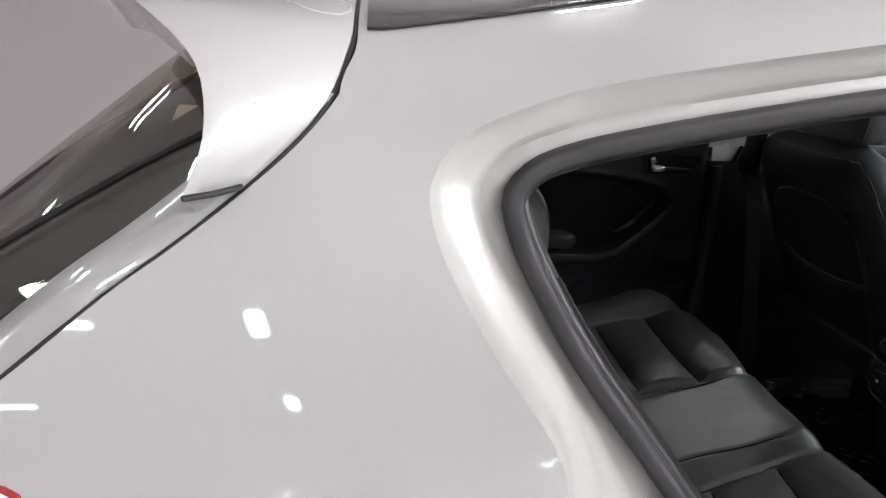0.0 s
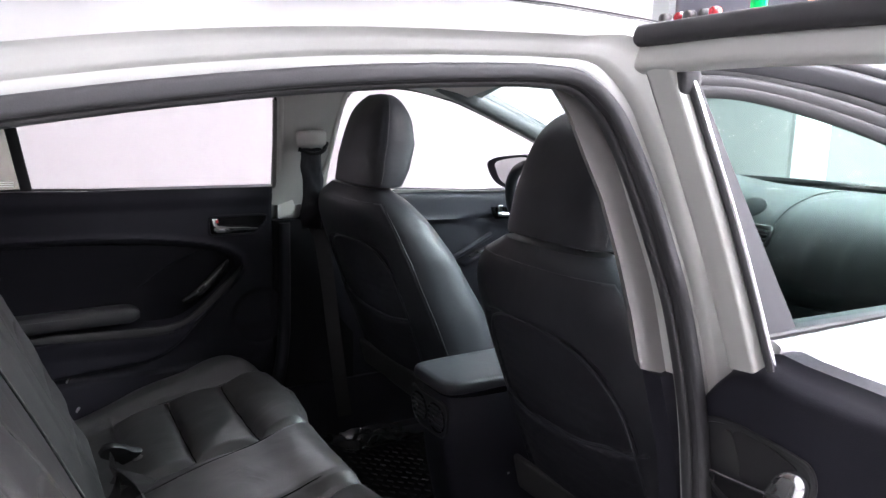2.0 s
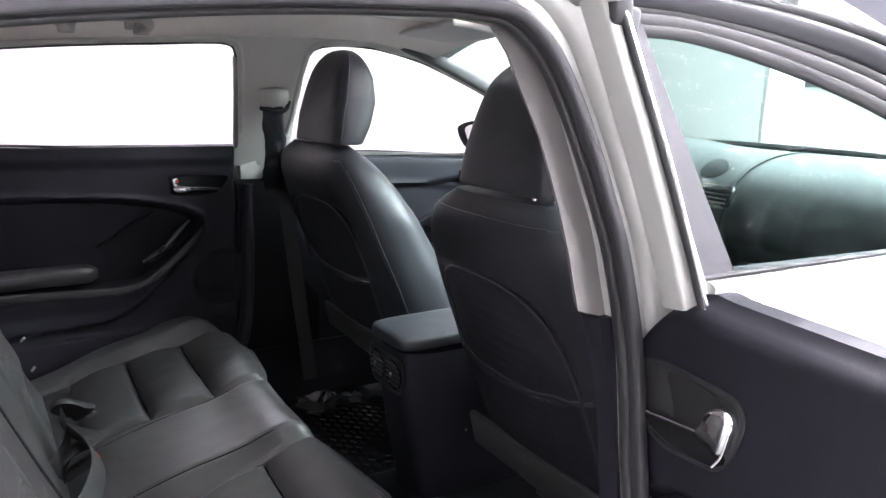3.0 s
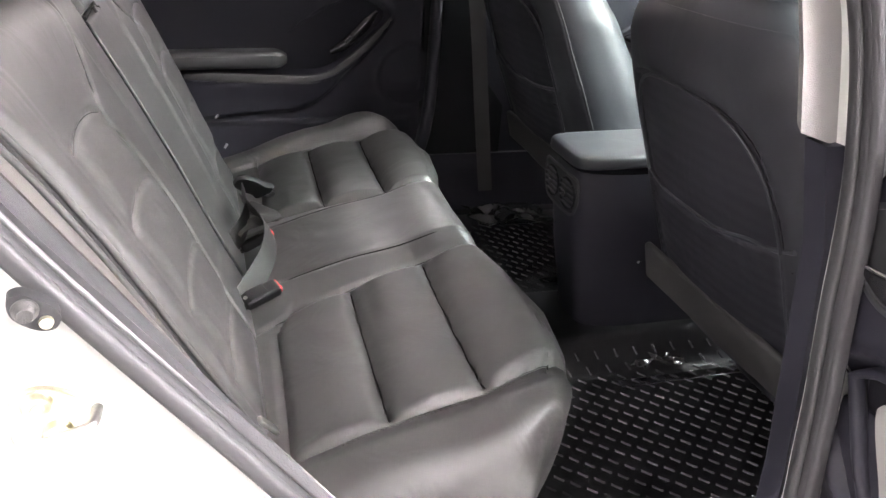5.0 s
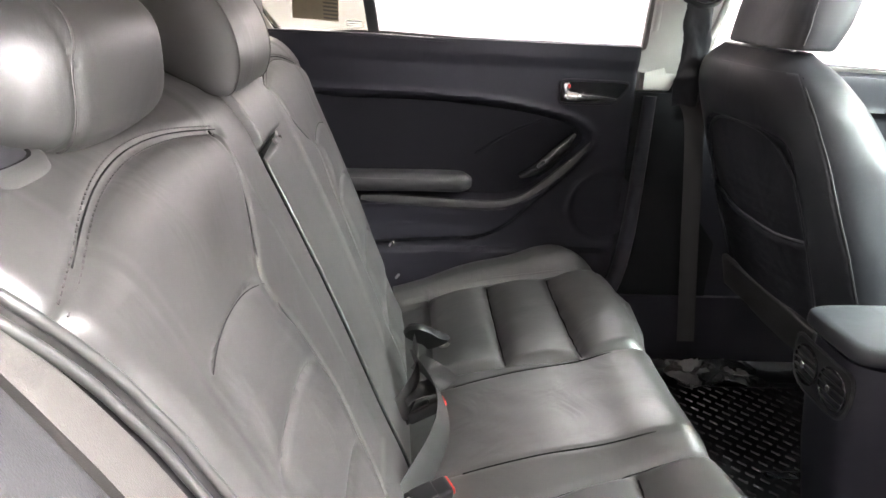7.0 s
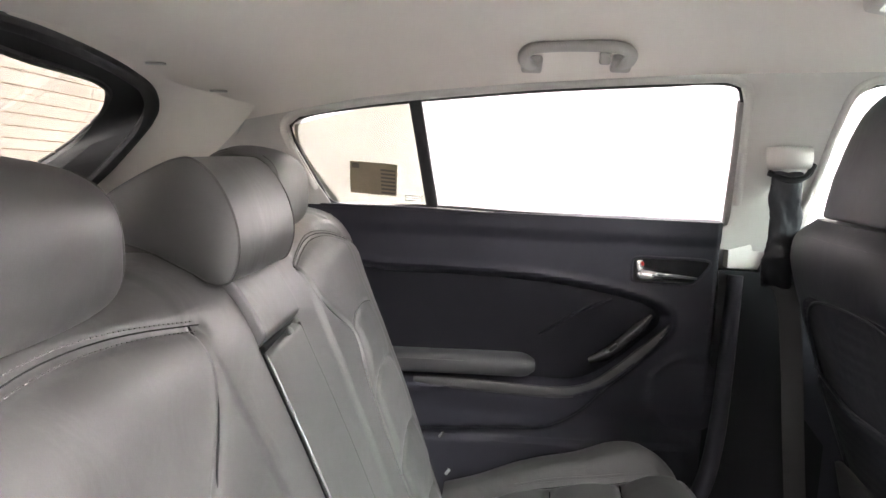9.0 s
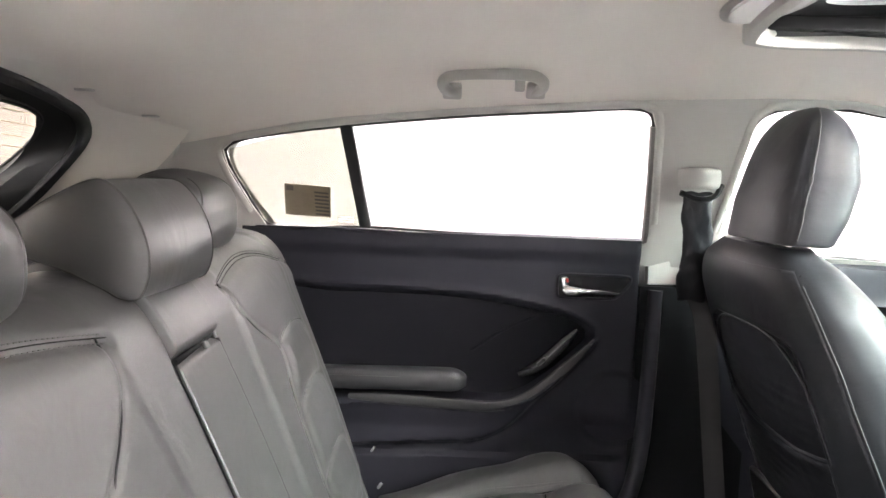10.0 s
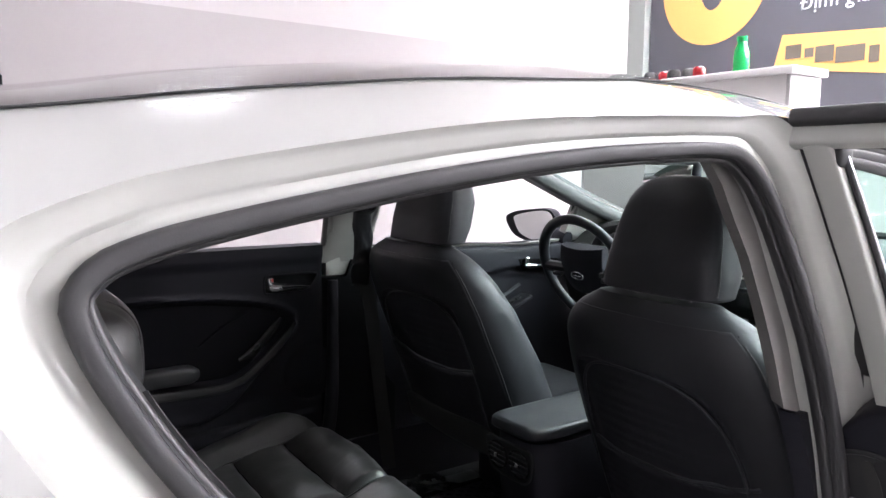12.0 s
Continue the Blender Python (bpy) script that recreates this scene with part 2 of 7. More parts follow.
def fair(points, n, closed=False):
    """n points evenly along a smooth curve through the given ones."""
    P = np.asarray(points, float)
    k = len(P)
    segs = k if closed else k - 1
    out = []
    for i in range(segs):
        p0, p1, p2, p3 = (P[(i + d) % k] if closed else P[min(max(i + d, 0), k - 1)] for d in (-1, 0, 1, 2))
        d1, d2, d3 = (max(np.linalg.norm(b - a), 1e-6) ** 0.5 for a, b in ((p0, p1), (p1, p2), (p2, p3)))
        m1 = p2 - p1 + d2 * ((p1 - p0) / d1 - (p2 - p0) / (d1 + d2)) if np.any(p1 != p0) else p2 - p1
        m2 = p2 - p1 + d2 * ((p3 - p2) / d3 - (p3 - p1) / (d2 + d3)) if np.any(p3 != p2) else p2 - p1
        for s in np.linspace(0, 1, 12, endpoint=False):
            out.append((2 * s**3 - 3 * s**2 + 1) * p1 + (s**3 - 2 * s**2 + s) * m1 + (3 * s**2 - 2 * s**3) * p2 + (s**3 - s**2) * m2)
    out.append(P[0] if closed else P[-1])
    out = np.array(out)
    run = np.r_[0, np.cumsum(np.linalg.norm(np.diff(out, axis=0), axis=1))]
    at = np.linspace(0, run[-1], n + 1)[:-1] if closed else np.linspace(0, run[-1], n)
    return np.stack([np.interp(at, run, out[:, d]) for d in range(out.shape[1])], 1)


def sweep(path, section, ref, closed=False, caps=True, scale=None):
    """A section (pairs: along ref, across) carried along a path; ref: the direction that the section's first axis keeps to, one or one a point."""
    P = np.asarray(path, float)
    n = len(P)
    T = np.roll(P, -1, 0) - np.roll(P, 1, 0) if closed else np.gradient(P, axis=0)
    T /= np.linalg.norm(T, axis=1)[:, None]
    R = np.broadcast_to(np.asarray(ref, float), P.shape)
    A = R - (R * T).sum(1)[:, None] * T
    A /= np.linalg.norm(A, axis=1)[:, None] + 1e-9
    C = np.cross(T, A)
    S = np.asarray(section, float)
    k = np.ones(n) if scale is None else np.asarray(scale, float)
    V = P[:, None] + k[:, None, None] * (A[:, None] * S[None, :, :1] + C[:, None] * S[None, :, 1:])
    if closed:
        V = np.concatenate([V, V[:1]])
    v, f = grid(V, wrap=True)
    if caps and not closed:
        m = len(S)
        f += [tuple(range(m))[::-1], tuple(range((n - 1) * m, n * m))]
    return v, f


def round_section(a, b, n=12, p=2.0):
    """A superellipse section with half axes a and b."""
    t = np.linspace(0, 2 * math.pi, n, endpoint=False)
    c, s = np.cos(t), np.sin(t)
    return np.stack([a * np.sign(c) * np.abs(c) ** (2 / p), b * np.sign(s) * np.abs(s) ** (2 / p)], 1)


def rod(points, r, n=40, closed=False, sides=8, ref=(0.13, 0.21, 0.97)):
    return sweep(fair(points, n, closed), round_section(r, r, sides), ref, closed)


def box(size, at=(0, 0, 0), r=0.004, turn=(0, 0, 0), seg=3):
    bm = bmesh.new()
    bmesh.ops.create_cube(bm, size=1.0, matrix=Matrix.Diagonal((*size, 1)))
    if r:
        bmesh.ops.bevel(bm, geom=bm.edges[:], offset=min(r, 0.49 * min(size)), segments=seg, profile=0.5, affect="EDGES")
    bmesh.ops.transform(bm, matrix=pose(*at, *turn), verts=bm.verts)
    bm.verts.index_update()
    out = [tuple(v.co) for v in bm.verts], [tuple(v.index for v in f.verts) for f in bm.faces]
    bm.free()
    return out


def plate(outer, holes, lift, thick, n=0):
    """A sheet with holes, from outlines in two axes; lift turns a pair into a place, thick moves the other face."""
    bm = bmesh.new()
    edges = []
    for loop in (outer, *holes):
        vs = [bm.verts.new((p[0], p[1], 0)) for p in loop]
        edges += [bm.edges.new((vs[i], vs[(i + 1) % len(vs)])) for i in range(len(vs))]
    bmesh.ops.triangle_fill(bm, edges=edges, use_beauty=True, use_dissolve=False)
    if n:
        bmesh.ops.subdivide_edges(bm, edges=[e for e in bm.edges if not e.is_boundary and e.calc_length() > n], cuts=2, use_grid_fill=False)
    ext = bmesh.ops.extrude_face_region(bm, geom=bm.faces[:])
    far = {v for v in ext["geom"] if isinstance(v, bmesh.types.BMVert)}
    for v in bm.verts:
        a, b = v.co.x, v.co.y
        v.co = Vector(lift(a, b)) + (Vector(thick) if v in far else Vector())
    bm.verts.index_update()
    out = [tuple(v.co) for v in bm.verts], [tuple(v.index for v in f.verts) for f in bm.faces]
    bm.free()
    return out


def lathe(profile, at, axis="z", n=32):
    """A turned body from pairs of radius and height."""
    t = np.linspace(0, 2 * math.pi, n, endpoint=False)
    rows = []
    for r, h in profile:
        ring = np.stack([r * np.cos(t), r * np.sin(t), np.full(n, h)], 1)
        rows.append(ring[:, {"z": [0, 1, 2], "x": [2, 0, 1], "y": [1, 2, 0]}[axis]] + at)
    v, f = grid(np.array(rows), wrap=True)
    return v, f + [tuple(range(n)), tuple(range((len(profile) - 1) * n, len(profile) * n))]


def to_line(A, B, line):
    """How far each place (A, B) lies from a broken line."""
    best = np.full(np.shape(A), 9.0)
    for (a0, b0), (a1, b1) in zip(line[:-1], line[1:]):
        da, db = a1 - a0, b1 - b0
        k = np.clip(((A - a0) * da + (B - b0) * db) / (da * da + db * db + 1e-12), 0, 1)
        best = np.minimum(best, np.hypot(A - a0 - k * da, B - b0 - k * db))
    return best


def inside(A, B, loop):
    """Signed distance into a closed outline: positive within it."""
    hit = np.zeros(np.shape(A), bool)
    for (a0, b0), (a1, b1) in zip(loop, list(loop[1:]) + [loop[0]]):
        if b0 != b1:
            hit ^= ((b0 > B) != (b1 > B)) & (A < (a1 - a0) * (B - b0) / (b1 - b0) + a0)
    d = to_line(A, B, list(loop) + [loop[0]])
    return np.where(hit, d, -d)


def step(x, a, b):
    k = np.clip((x - a) / (b - a), 0, 1)
    return k * k * (3 - 2 * k)


def bell(x, w):
    return np.exp(-((x / w) ** 2))


def rolled(d, r):
    """How deep an edge with radius r has rolled away at the distance d from it."""
    e = np.clip((r - d) / r, 0, 1)
    return r * (1 - np.sqrt(np.maximum(0, 1 - e * e)))


def curve_of(pairs):
    xs, ys = zip(*pairs)
    return lambda v: np.interp(v, xs, ys)


def dense(n, lo, hi, edge=1.7):
    """n places from lo to hi, closer together near both ends."""
    s = np.linspace(-1, 1, n)
    s = np.sign(s) * (1 - (1 - np.abs(s)) ** edge)
    return lo + (hi - lo) * (s + 1) / 2

# ---- showroom ----
ROOM = (-6.4, 9.6, -12.5, 3.6, 3.3)  # x from, to, y from, to, height


def slab_box(x0, x1, y0, y1, z0, z1):
    return box((x1 - x0, y1 - y0, z1 - z0), ((x0 + x1) / 2, (y0 + y1) / 2, (z0 + z1) / 2), r=0)


X0, X1, Y0, Y1, TOP = ROOM
solo("floor", slab_box(X0, X1, Y0, Y1, -0.1, 0), FLOOR, "polished grey showroom floor", "floor", kind="structure")
solo("ceiling", slab_box(X0, X1, Y0, Y1, TOP, TOP + 0.1), CEIL, "white painted showroom ceiling", "ceiling", kind="structure")
solo("wall_west", slab_box(X0 - 0.15, X0, Y0 - 0.15, Y1 + 0.15, -0.1, TOP + 0.1), WALL, "plain pinkish white showroom wall", "wall", kind="structure")
solo("wall_east", slab_box(X1, X1 + 0.15, Y0 - 0.15, Y1 + 0.15, -0.1, TOP + 0.1), WALL, "white showroom wall behind the banner", "wall", kind="structure")
solo("wall_south", slab_box(X0, X1, Y0 - 0.15, Y0, -0.1, TOP + 0.1), WALL, "white showroom wall facing the open door", "wall", kind="structure")
solo("wall_north", slab_box(X0, X1, Y1, Y1 + 0.15, -0.1, TOP + 0.1), WALL, "white showroom wall beside the driver's side", "wall", kind="structure")
solo("wall_band", plate([(X0, 0.0), (X1, 0.0), (X1, 2.15), (X0, 2.15)], [], lambda a, b: (a, Y1 - 0.004, b), (0, -0.012, 0)), WALL_GREY,
     "pinkish grey painted lower half of the white wall", "trim", kind="structure")

# Lamps: flat panels and short battens under the ceiling.
pick = random.Random(11)
PANELS = []
for j, y in enumerate((-11.6, -10.0, -8.4, -7.0, -5.6, -4.3, -3.2, -2.2, -1.2, 0.4, 1.6, 2.8)):
    for i in range(10):
        x = -5.4 + 1.5 * i + 0.5 * (j % 2)
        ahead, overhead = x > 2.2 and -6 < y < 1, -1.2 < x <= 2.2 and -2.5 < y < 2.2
        # Ahead of the car every place gets a panel, unseen and added for light.
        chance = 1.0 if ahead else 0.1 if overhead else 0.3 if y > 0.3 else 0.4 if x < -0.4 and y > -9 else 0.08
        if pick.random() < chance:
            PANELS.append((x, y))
        # Added panels between them push more light through the windscreen into the cabin.
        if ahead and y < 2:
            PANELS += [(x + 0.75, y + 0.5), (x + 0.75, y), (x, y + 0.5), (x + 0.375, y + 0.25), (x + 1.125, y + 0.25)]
# One more added row brightens the board and the windscreen.
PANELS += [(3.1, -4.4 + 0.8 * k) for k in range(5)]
first = None
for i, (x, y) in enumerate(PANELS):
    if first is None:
        first = thing("ceiling_light", "lit white panel lamp under the ceiling, the rows ahead added", "ceiling light", (x, y, TOP), "ceiling lights")
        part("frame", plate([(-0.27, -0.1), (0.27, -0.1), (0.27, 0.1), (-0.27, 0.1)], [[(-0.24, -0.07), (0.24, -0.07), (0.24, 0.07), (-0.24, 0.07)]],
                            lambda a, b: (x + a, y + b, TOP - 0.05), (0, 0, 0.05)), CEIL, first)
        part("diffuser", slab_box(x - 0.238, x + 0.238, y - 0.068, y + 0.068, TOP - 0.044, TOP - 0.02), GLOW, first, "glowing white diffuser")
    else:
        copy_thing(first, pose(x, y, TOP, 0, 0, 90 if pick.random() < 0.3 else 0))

# The banner with its print, on a white screen wall ahead of the car.
bx = 4.0
screen = thing("banner", "charcoal banner with orange and white print on a white board", "banner", (bx, 1.2, 0))
part("board", slab_box(bx + 0.012, bx + 0.06, 0.55, 2.13, 0.0, 3.1), WALL, screen, "white board")
part("sheet", slab_box(bx, bx + 0.01, 0.56, 2.13, 1.2, 3.0), BANNER, screen)
ring = [(math.cos(t), math.sin(t)) for t in np.linspace(0, 2 * math.pi, 48, endpoint=False)]
part("ring_print", plate([(1.66 + 0.37 * a, 2.31 + 0.37 * b) for a, b in ring], [[(1.66 + 0.1 * a, 2.34 + 0.195 * b) for a, b in ring]],
                         lambda a, b: (bx - 0.004, a, b), (0.003, 0, 0)), ORANGE, screen, "orange ring")
part("label_print", plate([(1.235, 1.745), (1.19, 1.93), (0.57, 1.885), (0.57, 1.66)], [], lambda a, b: (bx - 0.004, a, b), (0.003, 0, 0)), ORANGE, screen, "orange label")
for k, (a, w, h) in enumerate([(1.12, 0.09, 0.075), (1.03, 0.05, 0.05), (0.945, 0.1, 0.085), (0.81, 0.15, 0.085), (0.69, 0.05, 0.085)]):
    part("print_bar", box((0.003, w, h), (bx - 0.006, a, 1.83 - 0.015 * k), r=0), INK, screen)
for k, ch in enumerate("Định giá mi"):
    if ch == " ":
        continue
    text = bpy.data.curves.new("letter", "FONT")
    text.body, text.size, text.extrude = ch, 0.104, 0.001
    tmp = bpy.data.objects.new("letter", text)
    scene.collection.objects.link(tmp)
    bpy.context.view_layer.update()
    lm = bpy.data.meshes.new_from_object(tmp)
    bpy.data.objects.remove(tmp)
    along = (0, 0.077, 0.102, 0.163, 0.224, 0.25, 0.305, 0.33, 0.385, 0.41, 0.50)[k]
    lm.transform(Matrix(((0, 0, -1, bx - 0.006), (-1, -0.03, 0, 1.10 - along), (-0.03, 1, 0, 2.05 - 0.03 * along), (0, 0, 0, 1))))
    lm.materials.clear()
    lm.materials.append(PRINT)
    lm.transform(Matrix.Translation(-screen.location))
    letter = new("letter", lm)
    letter.parent = screen
solo("column", slab_box(3.95, 4.06, 2.14, 2.28, 0, TOP), POST, "slim green-grey metal column", "column", kind="structure")
shelf = thing("display_counter", "tall white display counter ahead of the car", "counter", (3.22, 1.15, 0))
part("top_board", box((0.28, 1.24, 0.035), (3.14, 1.15, 1.5975), 0.006), WALL, shelf)
part("front_panel", box((0.02, 1.16, 1.58), (3.03, 1.15, 0.79), 0.003), WALL, shelf)
part("back_panel", box((0.02, 1.16, 1.58), (3.25, 1.15, 0.79), 0.003), WALL, shelf)
# Sides greyed in colour to offset the strong lamplight falling on them.
for y in (0.56, 1.74):
    part("side_panel", box((0.24, 0.02, 1.58), (3.14, y, 0.79), 0.003), WALL_GREY, shelf, "white side panel toned down in colour")
solo("bottle", lathe([(0.0, 0.0), (0.034, 0.0), (0.037, 0.01), (0.037, 0.085), (0.033, 0.115), (0.026, 0.135), (0.022, 0.15), (0.025, 0.155), (0.026, 0.175), (0.0, 0.176)], (3.16, 0.88, 1.615), n=20),
     BOTTLE, "small green glass bottle on the white display counter", "bottle")
for k in range(5):
    solo("jar", lathe([(0.0, 0.0), (0.03, 0.0), (0.033, 0.008), (0.033, 0.05), (0.024, 0.062), (0.0, 0.062)], (3.15 + 0.02 * (k % 2), 1.40 - 0.075 * k, 1.615), n=16), (KICK, RED_LAMP, WEB)[k % 3],
         "small dark jar on the white display counter", "jar", "jars on the stand")

# ---- the car's shell ----
car = thing("car", "white pearl hatchback with its rear side door open", "car", (0.9, 0, 0))
SIDE = curve_of([(0.2, 0.79), (0.3, 0.80), (0.6, 0.835), (0.75, 0.84), (0.86, 0.82), (0.93, 0.785), (1.0, 0.755), (1.06, 0.728), (1.10, 0.705), (1.134, 0.675), (1.17, 0.642), (1.3, 0.5)])
SEAL_Y = lambda z: -0.70 + 0.18 * (z - 0.86)
# The opening's seal line and the outer edge of its rebate, point by point from the sill behind up, over and down.
OPENING = [(0.70, 0.36), (0.60, 0.45), (0.491, 0.583), (0.441, 0.646), (0.367, 0.737), (0.308, 0.812), (0.255, 0.885), (0.21, 0.945), (0.178, 0.995), (0.146, 1.06), (0.140, 1.092), (0.158, 1.115),
           (0.191, 1.129), (0.252, 1.143), (0.346, 1.160), (0.461, 1.178), (0.603, 1.195), (0.74, 1.205), (0.835, 1.208), (0.885, 1.202), (0.926, 1.172), (0.95, 1.135), (0.977, 1.075),
           (1.0, 1.01), (1.019, 0.945), (1.035, 0.82), (1.033, 0.70), (1.03, 0.55), (1.015, 0.43), (0.94, 0.35)]
REBATE = [(0.62, 0.24), (0.48, 0.32), (0.37, 0.46), (0.31, 0.56), (0.24, 0.67), (0.20, 0.76), (0.172, 0.855), (0.170, 0.925), (0.118, 1.005), (0.083, 1.07), (0.078, 1.105), (0.098, 1.135),
          (0.165, 1.164), (0.24, 1.182), (0.346, 1.200), (0.461, 1.217), (0.603, 1.231), (0.76, 1.239), (0.87, 1.243), (0.945, 1.244), (0.985, 1.20), (1.005, 1.14), (1.03, 1.08),
          (1.05, 1.02), (1.075, 0.95), (1.105, 0.82), (1.11, 0.70), (1.115, 0.55), (1.10, 0.36), (0.98, 0.26)]


def rebate_y(x, z):
    if x > 0.97 and z < 1.22:
        return -0.735 + 0.1 * (z - 0.86) * (1 if z > 0.86 else 0.3)
    return -SIDE(z) if z < 1.164 else -0.655


S = fair(OPENING, 220)
G = fair(REBATE, 1200)
# Pair each point of the seal line with its place along the rebate's edge.
run = lambda P: np.r_[0, np.cumsum(np.linalg.norm(np.diff(P, axis=0), axis=1))]
mark_s = [int(np.argmin(np.hypot(*(S - p).T))) for p in OPENING]
mark_g = [int(np.argmin(np.hypot(*(G - p).T))) for p in REBATE]
G = np.stack([np.interp(np.interp(np.arange(len(S)), mark_s, mark_g), np.arange(len(G)), G[:, d]) for d in (0, 1)], 1)
rows = []
PROFILE = [(-0.3, 0.0, 0.035), (-0.22, 0.0, 0.0), (0.0, 0.0, -0.006), (0.22, 0.05, -0.004), (0.34, 0.14, 0.0), (0.42, 0.36, 0.0), (0.5, 0.46, 0), (0.72, 0.55, 0), (0.86, 0.66, 0), (0.94, 0.84, 0), (1.0, 1.0, 0)]
yS = np.array([SEAL_Y(z) for z in S[:, 1]])
yG = np.array([rebate_y(x, z) for x, z in G])
yG = np.convolve(np.r_[[yG[0]] * 4, yG, [yG[-1]] * 4], np.ones(9) / 9, "valid")
for along, deep, off in PROFILE:
    gap = G - S
    if along < 0:
        gap = gap / np.linalg.norm(gap, axis=1)[:, None] * 0.03
    rows.append(np.stack([S[:, 0] + along * gap[:, 0], yS + deep * (yG - yS) + off, S[:, 1] + along * gap[:, 1]], 1))
part("door_jamb", grid(np.array(rows)), JAMB, car, "white painted door jamb with a stepped rebate", sharp=60)
EDGE = np.array(rows[-1])

# The seal: a thick hollow rubber bead with a lip, round the whole opening.
normal2 = np.gradient(S, axis=0)
normal2 = np.stack([-normal2[:, 1], normal2[:, 0]], 1) / np.linalg.norm(normal2, axis=1)[:, None]
inward = np.stack([-normal2[:, 0], 0 * S[:, 0], -normal2[:, 1]], 1)
if (inward[100] * np.array([0.6 - S[100, 0], 0, 0.8 - S[100, 1]])).sum() < 0:
    inward = -inward
base = np.stack([S[:, 0], yS - 0.008, S[:, 1]], 1)
part("door_seal", sweep(base + inward * 0.005 + np.array([0, -0.001, 0]), round_section(0.0085, 0.0115, 18, 3.4), inward), RUBBER, car, "black rubber door seal bead", sharp=70)
part("seal_lip", sweep(base + inward * 0.0150 + np.array([0, 0.010, 0]), round_section(0.005, 0.008, 12, 2.4), inward), PLASTIC_GREY, car, "dark grey cloth-covered seal lip", sharp=70)
# Black strip drawn as the shadow line between bead and lip.
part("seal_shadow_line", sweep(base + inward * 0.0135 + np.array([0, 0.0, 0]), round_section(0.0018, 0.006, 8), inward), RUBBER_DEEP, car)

# Quarter panel between the rebate and the hatch seam.
i0 = int(np.argmin(np.hypot(EDGE[:, 0] - 0.62, EDGE[:, 2] - 0.24)))
i1 = int(np.argmin(np.hypot(EDGE[:, 0] - 0.165, EDGE[:, 2] - 1.164)))
right = EDGE[i0 : i1 + 1]
LEFT = [(-0.62, 0.24), (-0.60, 0.5), (-0.52, 0.75), (-0.36, 0.875), (-0.206, 0.987), (-0.138, 1.041), (-0.1, 1.067), (-0.051, 1.104), (-0.024, 1.126), (-0.004, 1.146), (0.011, 1.165)]
nq = len(right)
left = fair(LEFT, nq)
k = np.linspace(0, 1, nq)
SEAM = np.stack([left[:, 0], -SIDE(left[:, 1]), left[:, 1]], 1)
cols = []
for s in np.linspace(0, 1, 40):
    x = right[:, 0] * (1 - s) + SEAM[:, 0] * s
    z = right[:, 2] * (1 - s) + SEAM[:, 2] * s
    ease = step(s, 0, 0.12 + 0.75 * step(k, 0.6, 1.0))
    y = -SIDE(z) * ease + (1 - ease) * (right[:, 1] * (1 - s) + SEAM[:, 1] * s)
    cols.append(np.stack([x, y, z], 1))
quarter = grid(np.array(cols))
SHOULDER = np.array(cols)[:, -1][::-1]

# Roof: from the hatch seam to the windscreen, crowned across.
gutter = EDGE[i1:]
top = gutter[gutter[:, 2] > 1.160]
top = top[: int(np.argmax(top[:, 0] > 0.945)) or None]
top = top[top[:, 0] > SHOULDER[-1, 0] + 0.004]
gx = np.r_[SHOULDER[:, 0], top[:, 0], 1.0, 1.2, 1.4, 1.6]
gz = np.r_[SHOULDER[:, 2], top[:, 2], 1.245, 1.243, 1.225, 1.19]
gy = np.r_[-SHOULDER[:, 1], -top[:, 1], 0.655, 0.645, 0.63, 0.61]
sx = np.r_[SHOULDER[:, 0], np.linspace(SHOULDER[-1, 0] + 0.01, 1.55, 80)]
def glide(xs, ys, reach=0.16):
    """The values over sx of a broken line, with its kinks eased over the given reach."""
    step_x = 0.004
    even = np.arange(sx[0] - reach, sx[-1] + reach, step_x)
    n = 2 * int(reach / step_x) + 1
    bump = np.hanning(n + 2)[1:-1]
    line = np.interp(even, xs, ys)
    line = np.r_[np.full(n // 2, line[0]), line, np.full(n // 2, line[-1])]
    return np.interp(sx, even, np.convolve(line, bump / bump.sum(), "valid"))


rows = []
for s in np.linspace(-1, 1, 61):
    w, z0 = np.interp(sx, gx, gy), np.interp(sx, gx, gz)
    k = step(1 - abs(s), 0.0, 0.3)
    w, z0 = w + k * (glide(gx, gy) - w), z0 + k * (glide(gx, gz) - z0)
    c = glide([0.03, 0.3, 0.9, 1.55], [0.14, 0.215, 0.285, 0.27])
    h = glide([0.03, 0.2, 0.4, 0.7], [0.04, 0.03, 0.012, 0.0])
    y = w * np.sign(s) * (1 - (1 - abs(s)) ** 1.25)
    z = z0 + c * (w**2 - y**2) + h * (1 - (np.abs(y) / w) ** 10)
    front = 0.012 * step(w - np.abs(y), 0, 0.06) * (1 - step(sx, 0.011, 0.15))
    rows.append(np.stack([sx + front, y, z], 1))
ROOF = np.array(rows)
v, f = grid(ROOF)
sun = lambda p: 1.0 < p[0] < 1.42 and -0.33 < p[1] < 0.33
f = [q for q in f if not all(sun(v[i]) for i in q)]
part("roof", welded(joined((v, f), quarter, mirrored(quarter))), PAINT, car, "glossy white roof and rear quarters in one pressing")
pane = ROOF[np.abs(ROOF[:, 0, 1]) < 0.37][:, (sx > 0.97) & (sx < 1.45)] - np.array([0, 0, 0.004])
sg = part("sunroof_glass", slab(pane, pane - np.array([0, 0, 0.004])), GLASS_DARK, car, "dark tinted sunroof glass")
sg.visible_shadow = False
